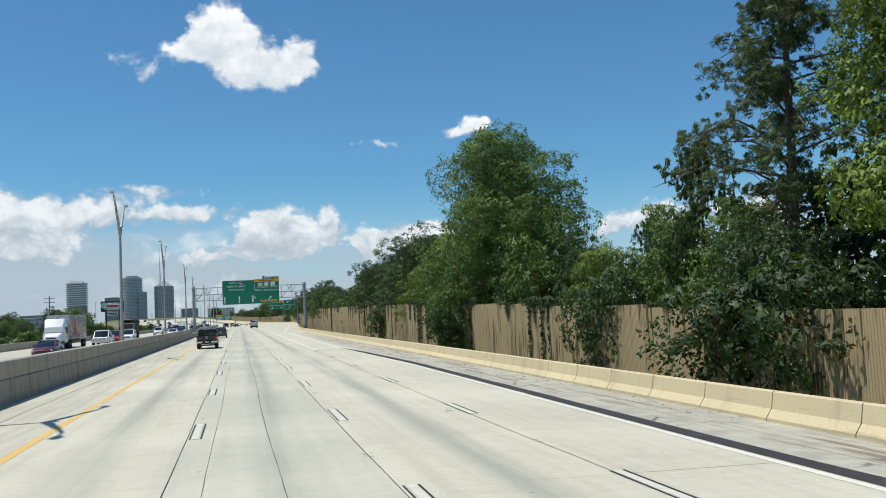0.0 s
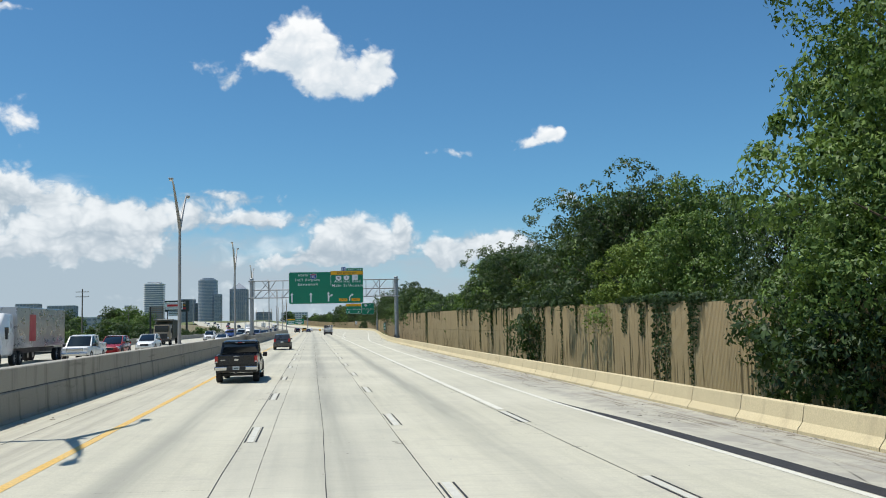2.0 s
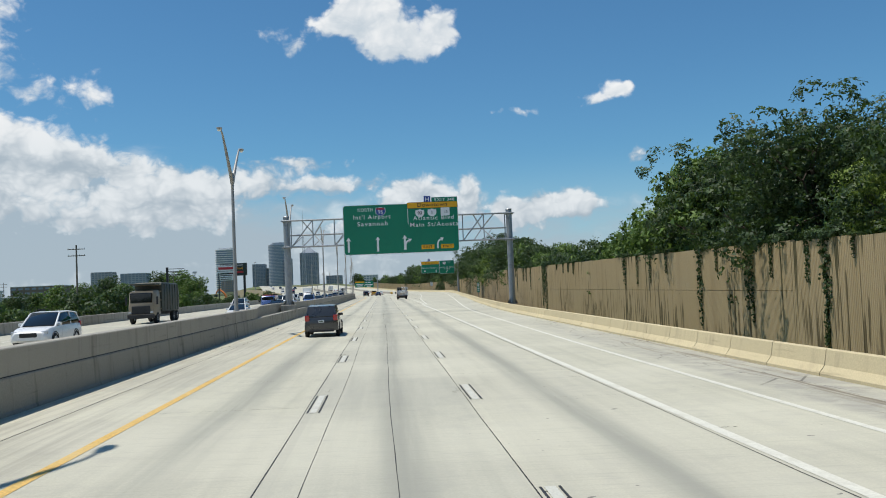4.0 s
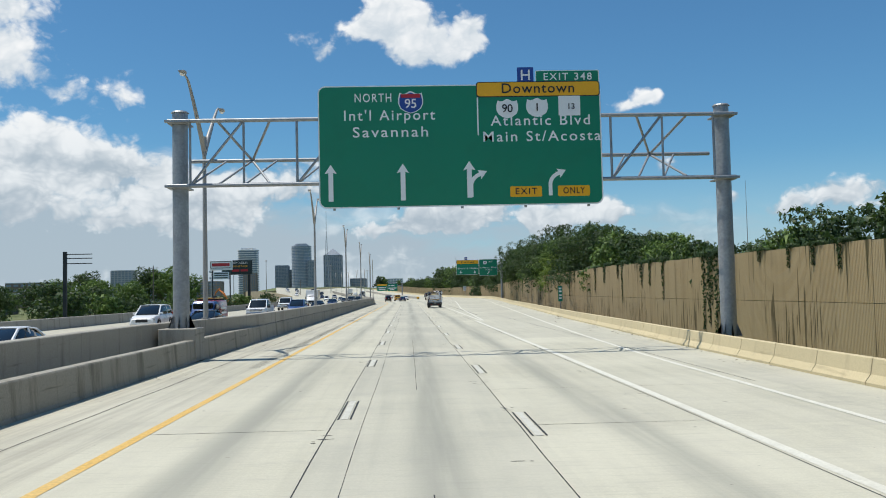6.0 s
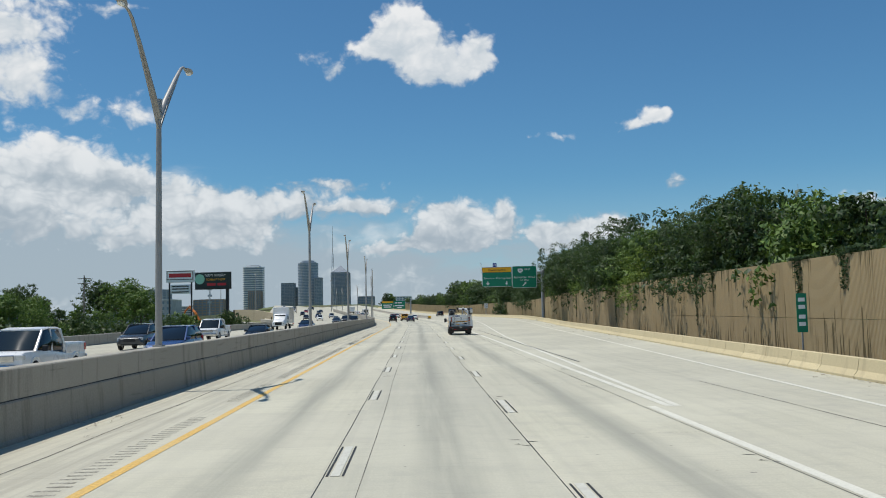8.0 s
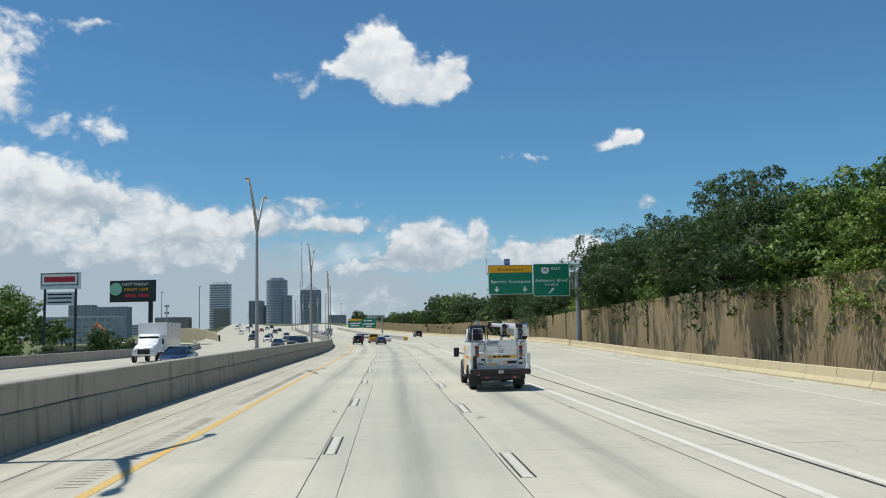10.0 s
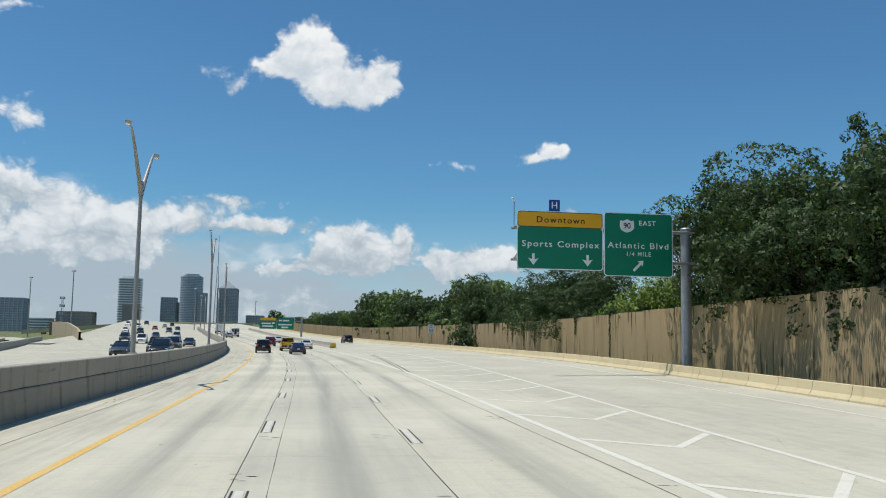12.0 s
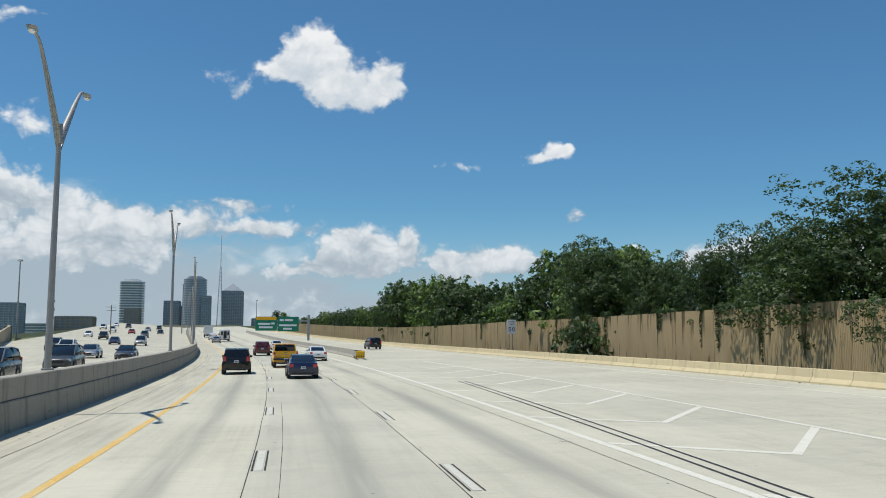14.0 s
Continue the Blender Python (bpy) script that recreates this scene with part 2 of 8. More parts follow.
def noise_wall_material():
    m = bpy.data.materials.new("noise_wall_concrete")
    m.use_nodes = True
    n = Nodes(m.node_tree)
    where = n.put("ShaderNodeNewGeometry").outputs["Position"]
    height = n.put("ShaderNodeSeparateXYZ", {0: where}).outputs[2]
    top = n.math("MULTIPLY", n.put("ShaderNodeSeparateColor", {0: n.put("ShaderNodeObjectInfo").outputs["Color"]}).outputs[0], 10.0)
    down = n.math("SUBTRACT", top, height)
    long = n.put("ShaderNodeMapping", {"Vector": where, "Scale": (1.0, 1.0, 0.03)}).outputs[0]
    run_a = n.noise(long, 2.3, 3.0, 0.6)
    run_b = n.noise(n.put("ShaderNodeMapping", {"Vector": where, "Scale": (1.0, 1.0, 0.05), "Location": (0, 17.0, 0)}).outputs[0], 3.2, 3.0, 0.6)
    wash = n.noise(long, 0.7, 4.0, 0.6)
    patch = n.noise(where, 0.13, 3.0, 0.5)
    patch_b = n.noise(n.put("ShaderNodeMapping", {"Vector": where, "Location": (0, 31.0, 0)}).outputs[0], 0.17, 3.0, 0.5)
    small = n.noise(where, 30.0, 4.0, 0.6)
    rnd = n.put("ShaderNodeObjectInfo").outputs["Random"]
    base = n.mix(n.ramp(small, 0.3, 0.7), (0.375, 0.285, 0.16), (0.465, 0.36, 0.205))
    base = n.mix(n.math("MULTIPLY", rnd, 0.4), base, (0.43, 0.345, 0.21))
    base = n.mix(n.ramp(wash, 0.45, 0.7, 0.0, 0.45), base, (0.30, 0.225, 0.125))
    # runs of dark algae: from the top down, and creeping up from the foot, tapering to a point
    fall = n.ramp(n.math("SUBTRACT", run_a, n.math("MULTIPLY", down, 0.035)), 0.545, 0.59)
    fall = n.math("MULTIPLY", fall, n.ramp(patch, 0.42, 0.55, 0.0, 0.9))
    creep = n.ramp(n.math("SUBTRACT", run_b, n.math("MULTIPLY", n.math("MAXIMUM", height, 0.0), 0.055)), 0.51, 0.56)
    creep = n.math("MULTIPLY", creep, n.ramp(patch_b, 0.42, 0.54, 0.0, 0.85))
    base = n.mix(fall, base, (0.082, 0.075, 0.036))
    base = n.mix(creep, base, (0.10, 0.08, 0.042))
    pale = n.math("MULTIPLY", n.ramp(run_b, 0.40, 0.30), n.ramp(height, 3.6, 0.6, 0.0, 0.5))
    base = n.mix(pale, base, (0.47, 0.37, 0.26))
    relief = n.put("ShaderNodeBump", {"Height": small, "Strength": 0.4, "Distance": 0.01}).outputs[0]
    n.put("ShaderNodeOutputMaterial", {0: n.put("ShaderNodeBsdfPrincipled", {"Base Color": base, "Roughness": 0.9, "Specular IOR Level": 0.2, "Normal": relief}).outputs[0]})
    return m


def barrier_material(name, colour, grime):
    m = bpy.data.materials.new(name)
    m.use_nodes = True
    n = Nodes(m.node_tree)
    where = n.put("ShaderNodeNewGeometry").outputs["Position"]
    drips = n.noise(n.put("ShaderNodeMapping", {"Vector": where, "Scale": (1.0, 1.0, 0.12)}).outputs[0], 1.6, 5.0, 0.65)
    scuff = n.noise(n.put("ShaderNodeMapping", {"Vector": where, "Scale": (1.0, 0.1, 1.6)}).outputs[0], 3.0, 4.0, 0.6)
    small = n.noise(where, 26.0, 5.0, 0.65)
    rnd = n.put("ShaderNodeObjectInfo").outputs["Random"]
    base = n.mix(n.ramp(small, 0.3, 0.7), tuple(c * 0.85 for c in colour), tuple(c * 1.1 for c in colour))
    base = n.mix(n.math("MULTIPLY", rnd, 0.35), base, tuple(c * 0.74 for c in colour))
    base = n.mix(n.ramp(drips, 0.5, 0.72, 0.0, 0.6), base, grime)
    base = n.mix(n.ramp(scuff, 0.6, 0.75, 0.0, 0.5), base, tuple(g * 0.7 for g in grime))
    relief = n.put("ShaderNodeBump", {"Height": small, "Strength": 0.4, "Distance": 0.006}).outputs[0]
    n.put("ShaderNodeOutputMaterial", {0: n.put("ShaderNodeBsdfPrincipled", {"Base Color": base, "Roughness": 0.85, "Specular IOR Level": 0.25, "Normal": relief}).outputs[0]})
    return m


def leaf_material(name, dark, light, rough=0.55):
    m = bpy.data.materials.new(name)
    m.use_nodes = True
    n = Nodes(m.node_tree)
    isle = n.put("ShaderNodeNewGeometry").outputs["Random Per Island"]
    where = n.put("ShaderNodeNewGeometry").outputs["Position"]
    base = n.mix(isle, dark, light)
    base = n.mix(n.ramp(n.noise(where, 0.5, 3.0), 0.4, 0.7, 0.0, 0.5), base, dark)
    shader = n.put("ShaderNodeBsdfPrincipled", {"Base Color": base, "Roughness": rough, "Specular IOR Level": 0.35}).outputs[0]
    glow = n.put("ShaderNodeBsdfTranslucent", {"Color": n.mix(0.5, base, (0.14, 0.24, 0.03))}).outputs[0]
    n.put("ShaderNodeOutputMaterial", {0: n.put("ShaderNodeMixShader", {0: 0.22, 1: shader, 2: glow}).outputs[0]})
    return m


def glass_material(name, tint=(0.02, 0.025, 0.03), rough=0.04):
    m = bpy.data.materials.new(name)
    m.use_nodes = True
    n = Nodes(m.node_tree)
    n.put("ShaderNodeOutputMaterial", {0: n.put("ShaderNodeBsdfPrincipled", {"Base Color": (*tint, 1), "Roughness": rough, "Specular IOR Level": 0.7}).outputs[0]})
    return m


M = {}
M["road"] = concrete_road()
M["wall"] = noise_wall_material()
M["barrier_l"] = barrier_material("median_barrier_concrete", (0.375, 0.352, 0.30), (0.12, 0.112, 0.092))
M["barrier_m"] = barrier_material("mossy_barrier_concrete", (0.33, 0.31, 0.26), (0.07, 0.07, 0.052))
M["barrier_r"] = barrier_material("side_barrier_concrete", (0.60, 0.51, 0.315), (0.40, 0.33, 0.21))
M["joint"] = material("joint_seal", (0.035, 0.034, 0.032), 0.8, stain=3.0)
M["tar"] = material("tar_band", (0.03, 0.03, 0.032), 0.75, vary=0.25, stain=2.0, stain_to=(0.06, 0.058, 0.055))
M["white_line"] = material("white_marking", (0.58, 0.57, 0.485), 0.6, vary=0.05, grain=30, stain=2.5, stain_to=(0.45, 0.43, 0.38))
M["worn_line"] = material("worn_white_marking", (0.67, 0.655, 0.56), 0.7, vary=0.05, grain=20, stain=1.2, stain_to=(0.52, 0.5, 0.41))
M["yellow_line"] = material("yellow_marking", (0.66, 0.42, 0.11), 0.7, vary=0.1, grain=14, stain=0.5, stain_to=(0.56, 0.46, 0.25))
M["black_line"] = material("black_marking", (0.03, 0.03, 0.03), 0.7, vary=0.2)
M["grass"] = material("grass_ground", (0.12, 0.15, 0.045), 0.95, vary=0.3, grain=6, stain=0.08, stain_to=(0.20, 0.17, 0.08), bump=0.05, bump_scale=8)
M["earth"] = material("leaf_strewn_earth", (0.13, 0.105, 0.06), 0.95, vary=0.3, grain=9, stain=0.8, stain_to=(0.07, 0.075, 0.03), bump=0.03, bump_scale=12)
M["steel"] = material("galvanised_steel", (0.33, 0.345, 0.355), 0.5, 0.5, vary=0.06, grain=9, stain=1.5, stain_to=(0.20, 0.215, 0.23))
M["dark_steel"] = material("dark_steel", (0.05, 0.052, 0.056), 0.5, 0.4, vary=0.2)
M["pole"] = material("aluminium_pole", (0.34, 0.335, 0.32), 0.55, 0.4, vary=0.03, grain=12, stain_to=(0.28, 0.27, 0.26))
M["sign_green"] = material("green_sign_sheeting", (0.0, 0.205, 0.11), 0.42, vary=0.03, stain=0.7, stain_to=(0.0, 0.18, 0.098))
M["sign_yellow"] = material("yellow_sign_sheeting", (0.85, 0.42, 0.005), 0.42, vary=0.04)
M["sign_white"] = material("white_sign_sheeting", (0.82, 0.83, 0.83), 0.45, vary=0.03)
M["sign_blue"] = material("blue_sign_sheeting", (0.015, 0.06, 0.30), 0.42, vary=0.04)
M["sign_red"] = material("red_sign_sheeting", (0.45, 0.02, 0.03), 0.42, vary=0.04)
M["sign_black"] = material("black_sign_ink", (0.015, 0.015, 0.016), 0.5, vary=0.05)
M["bark"] = material("bark", (0.115, 0.085, 0.06), 0.95, vary=0.3, grain=12, stain=2, bump=0.03, bump_scale=14, stretch=(1, 1, 0.25))
M["leaf_mid"] = leaf_material("leaves_mid_green", (0.04, 0.088, 0.018), (0.19, 0.285, 0.06))
M["leaf_dark"] = leaf_material("leaves_dark_green", (0.017, 0.038, 0.013), (0.07, 0.117, 0.036))
M["leaf_light"] = leaf_material("leaves_light_green", (0.07, 0.125, 0.018), (0.25, 0.33, 0.055))
M["leaf_pine"] = leaf_material("pine_needles", (0.04, 0.065, 0.022), (0.12, 0.16, 0.06))


# ---- the line of the road ----
Y_BEND, Y_BEND_END, BEND = 367.0, 545.0, 0.000854


def bend(y):
    """Sideways shift of the road's line at y: straight, then a long left curve, then straight again."""
    u = max(0.0, min(y, Y_BEND_END) - Y_BEND)
    return -0.5 * BEND * u * u - BEND * (Y_BEND_END - Y_BEND) * max(0.0, y - Y_BEND_END)


def smooth(a, b, v):
    t = max(0.0, min(1.0, (v - a) / (b - a)))
    return t * t * (3 - 2 * t)


def rise(y):
    u = max(0.0, y - 450.0)
    return 0.5 * 1.25e-4 * min(u, 170.0) ** 2 + 0.02125 * max(0.0, u - 170.0)


def level(d, y):
    """Height of the carriageway d metres to the right of the line."""
    return rise(y) + 0.02 * smooth(330, 410, y) * max(-9.0, min(d, 32.0)) - crossfall(d, y)


def crossfall(d, y):
    """Drop of the lanes towards the shoulder on the first stretch."""
    return max(0.0, min(1.0, (200.0 - y) / 165.0)) * max(0.0, 0.12 + 0.024 * min(d, 12.6)) * (1 - smooth(13.0, 18.0, d))


def at(d, y, z=0.0):
    return Vector((bend(y) + d, y, level(d, y) + z))


def table(pairs):
    xs, vs = [p[0] for p in pairs], [p[1] for p in pairs]
    return lambda y: float(np.interp(y, xs, vs))


right_barrier = table([(-80, 12.0), (75, 11.9), (110, 11.6), (140, 11.5), (190, 11.7), (205, 12.1), (217, 12.8), (240, 14.0), (300, 18.0), (360, 21.6), (400, 23.2), (440, 24.2), (480, 24.5), (560, 24.0), (760, 22.0)])
edge_line = table([(-80, 8.75), (30, 8.8), (66, 9.0), (93, 8.3), (120, 8.5), (150, 8.5), (200, 9.1), (217, 9.9), (240, 11.3), (300, 15.2), (360, 18.8), (400, 20.5), (440, 21.6), (480, 22.0), (560, 21.6), (760, 19.8)])
wall_line = table([(-80, 18.8), (110, 19.0), (140, 19.8), (175, 20.5), (245, 22.0), (290, 24.2), (356, 26.0), (420, 28.0), (480, 29.0), (560, 29.0), (760, 27.0)])
tar_line = table([(-80, 9.02), (30, 9.05), (66, 9.25), (93, 8.5), (97, 8.45)])
wall_top = table([(-80, 1.9), (44, 2.0), (50, 2.15), (58, 2.4), (71, 2.65), (80, 2.9), (96, 3.2), (112, 3.5), (131, 3.75), (164, 4.15), (190, 4.4), (228, 4.7), (245, 4.8), (260, 5.1), (290, 5.2), (330, 5.3), (366, 5.1), (385, 4.65), (410, 4.15), (425, 4.0), (440, 3.95), (490, 3.8), (550, 3.2), (640, 3.2), (760, 3.5)])
gore_line = table([(240, 6.6), (300, 8.2), (350, 10.6), (400, 12.8), (430, 13.6), (470, 13.6)])
median_wall = table([(-80, -8.70), (176, -8.70), (190, -10.4), (203, -10.4), (208, -9.3), (217, -8.70), (900, -8.70)])


def part(name, bm, mat, parent=None, label=""):
    """Links a bmesh as one mesh object under a thing or part."""
    me = bpy.data.meshes.new(name)
    bm.to_mesh(me)
    bm.free()
    return hang(name, me, mat, parent, label)


def hang(name, me, mat, parent=None, label="", m=None):
    ob = new(name, me)
    if mat and not me.materials:
        me.materials.append(M[mat] if isinstance(mat, str) else mat)
    if parent:
        ob.parent = parent
    if m is not None:
        ob.matrix_basis = m
    if label:
        ob["label"] = label
    return ob


def empty(name, m, label, category, group="", kind=""):
    ob = new(name)
    ob.empty_display_size = 0.3
    ob.matrix_basis = m
    return tagged(ob, label, category, group, kind)


def box(bm, x0, x1, y0, y1, z0, z1, bevel=0.0):
    made = bmesh.ops.create_cube(bm, size=1.0, matrix=Matrix.Translation(((x0 + x1) / 2, (y0 + y1) / 2, (z0 + z1) / 2)) @ Matrix.Diagonal((x1 - x0, y1 - y0, z1 - z0, 1)))
    if bevel:
        edges = {e for v in made["verts"] for e in v.link_edges}
        bmesh.ops.bevel(bm, geom=list(edges), offset=bevel, segments=2, affect="EDGES", profile=0.5)
    return bm


def tube(bm, a, b, r0, r1=None, sides=10, caps=True):
    """A straight tapered tube from a to b."""
    a, b = Vector(a), Vector(b)
    turn = (b - a).to_track_quat("Z", "Y").to_matrix().to_4x4()
    m = Matrix.Translation((a + b) / 2) @ turn
    bmesh.ops.create_cone(bm, cap_ends=caps, segments=sides, radius1=r0, radius2=r0 if r1 is None else r1, depth=(b - a).length, matrix=m)
    return bm


def pipe(bm, points, radii, sides=8):
    """A bent tube through points."""
    rings, n = [], len(points)
    for i, p in enumerate(points):
        p = Vector(p)
        way = (Vector(points[min(i + 1, n - 1)]) - Vector(points[max(i - 1, 0)])).normalized()
        q = way.to_track_quat("Z", "Y").to_matrix()
        r = radii[i] if isinstance(radii, (list, tuple)) else radii
        rings.append([bm.verts.new(p + q @ Vector((math.cos(k * math.tau / sides) * r, math.sin(k * math.tau / sides) * r, 0))) for k in range(sides)])
    for a, b in zip(rings, rings[1:]):
        for k in range(sides):
            bm.faces.new((a[k], a[(k + 1) % sides], b[(k + 1) % sides], b[k]))
    bm.faces.new(list(reversed(rings[0])))
    bm.faces.new(rings[-1])
    return bm


def shade_smooth(ob, angle=40):
    for p in ob.data.polygons:
        p.use_smooth = True
    ob.data.set_sharp_from_angle(angle=radians(angle))
    return ob


def ribbon(name, mat, rows, parent=None, uv=False):
    """A sheet from rows of points of equal length; uv keeps the lane coordinates (d, y)."""
    verts = [p for row in rows for p in row]
    w = len(rows[0])
    faces = [(j * w + i, j * w + i + 1, (j + 1) * w + i + 1, (j + 1) * w + i) for j in range(len(rows) - 1) for i in range(w - 1)]
    me = bpy.data.meshes.new(name)
    me.from_pydata(verts, [], faces)
    if uv:
        layer = me.uv_layers.new(name="lane")
        co = np.array([(v[0] - bend(v[1]), v[1]) for v in verts])
        idx = np.empty(len(me.loops), dtype=np.int32)
        me.loops.foreach_get("vertex_index", idx)
        layer.data.foreach_set("uv", co[idx].ravel().astype(np.float32))
    return hang(name, me, mat, parent)


def steps(a, b, step):
    n = max(1, round((b - a) / step))
    return [a + (b - a) * i / n for i in range(n + 1)]


def strip(name, mat, d0, d1, y0, y1, step=6.0, z=0.004, parent=None):
    f0 = d0 if callable(d0) else (lambda y: d0)
    f1 = d1 if callable(d1) else (lambda y: d1)
    return ribbon(name, mat, [[at(f0(y), y, z), at(f1(y), y, z)] for y in steps(y0, y1, step)], parent)


# ---- ground and carriageways ----
def ground_height(x, y):
    d = x - bend(y)
    lift = rise(y) * (1 - smooth(46, 95, abs(d)))
    z = lift + 0.02 * smooth(330, 410, y) * max(-9.0, min(d, 32.0)) - 0.3
    z -= 0.9 * smooth(-32, -60, d)
    z -= 1.4 * smooth(right_barrier(y) + 0.6, right_barrier(y) + 3.0, d) * smooth(200, 60, d)
    return z - crossfall(min(d, 12.6), y) + 0.12 * noise.noise((x * 0.05, y * 0.05, 0.0))


def build_ground():
    xs = sorted(set([-4600, -2600, -1500, -900, -500, -320] + list(range(-240, 241, 12)) + [320, 500, 900, 1500, 2600, 4600]))
    ys = sorted(set([-4600, -2600, -1200, -500, -200] + list(range(-120, 1001, 16)) + [1100, 1300, 1700, 2300, 3200, 4600]))
    rows = [[(x, y, ground_height(x, y) if abs(x) < 1000 and -300 < y < 1100 else -1.2 + (rise(min(y, 1100)) * (1 - smooth(46, 95, abs(x - bend(y)))) if y > 0 else 0)) for x in xs] for y in ys]
    tagged(ribbon("ground", "grass", rows), "dry green grass and earth verge beside the highway", "ground", kind="structure")


build_ground()


def build_road():
    ds = [-9.2, -7.6, -4.9, -1.21, 2.45, 6.11, 8.9]
    rows = []
    for y in steps(-80, 900, 5.0):
        w = max(9.6, right_barrier(y) + 0.6)
        rows.append([at(d, y) for d in ds] + [at(8.9 + (w - 8.9) * k / 4, y) for k in (1, 2, 3, 4)])
    road = tagged(ribbon("road", "road", rows, uv=True), "pale worn concrete highway lanes with stained wheel tracks and joints", "road", kind="structure")
    rng = random.Random(3)
    # longitudinal joints, slightly wandering
    for d, width, wander in ((-1.40, 0.009, 0.012), (2.24, 0.010, 0.015), (5.9, 0.010, 0.02), (-4.98, 0.010, 0.015), (-6.9, 0.012, 0.05)):
        rows = []
        for y in steps(-60, 520, 3.0):
            s = d + wander * noise.noise((y * 0.2, d, 3.0)) * 2
            k = width * (0.7 + 0.6 * rng.random())
            rows.append([at(s - k, y, 0.004), at(s + k, y, 0.004)])
        ribbon("joint", "joint", rows, road)
    # wandering crack in the middle of the lane, and a second beside the left lane line
    for d, y0, y1, wander, width in ((0.46, -60, 178, 0.10, 0.007), (0.34, 190, 214, 0.08, 0.007), (-0.78, -60, 420, 0.07, 0.005), (9.6, 190, 250, 0.12, 0.012)):
        rows = []
        for y in steps(y0, y1, 0.9):
            s = d + wander * (noise.noise((y * 0.06, d, 9.0)) + 0.12 * noise.noise((y * 0.5, d, 2.0)))
            k = width * (0.5 + rng.random())
            rows.append([at(s - k, y, 0.004), at(s + k, y, 0.004)])
        ribbon("crack", "joint", rows, road)
    # faint transverse joints
    for i in range(92):
        y = -30 + i * 6.1
        for d0, d1 in ((-4.9, -1.45), (-1.4, 2.2), (2.25, 5.88), (5.95, max(9.0, right_barrier(y) - 3.4))):
            if rng.random() < 0.3:
                k = 0.003 + 0.004 * rng.random()
                ribbon("joint", "joint", [[at(d0, y + 0.02 * rng.random() - k, 0.003), at(d1, y - k, 0.003)], [at(d0, y + 0.02 * rng.random() + k, 0.003), at(d1, y + k, 0.003)]], road)
    # spalled chips along the joints
    chips = []
    for k in range(5):
        r2 = random.Random(40 + k)
        bm = bmesh.new()
        for _ in range(r2.randint(2, 5)):
            c = Vector((r2.gauss(0, 0.12), r2.gauss(0, 0.25), 0))
            a, b, turn = r2.uniform(0.03, 0.16), r2.uniform(0.012, 0.05), r2.uniform(-0.5, 0.5)
            vs = [bm.verts.new(c + Vector((a * math.cos(q + turn) * r2.uniform(0.5, 1.1), b * math.sin(q) * r2.uniform(0.5, 1.1), 0))) for q in (0, 0.9, 1.8, 2.7, 3.6, 4.5, 5.4)]
            bm.faces.new(vs)
        me = bpy.data.meshes.new("chip")
        bm.to_mesh(me)
        bm.free()
        chips.append(me)
    for d in (-1.45, 2.22, 5.9):
        y = 12.0
        while y < 450:
            hang("chip", rng.choice(chips), "joint", road, m=Matrix.Translation(at(d + rng.gauss(0.05, 0.2), y, 0.005)))
            y += rng.uniform(3, 14)
    return road


road = build_road()


M["groove"] = material("milled_groove", (0.35, 0.335, 0.275), 0.9, vary=0.25, grain=18)


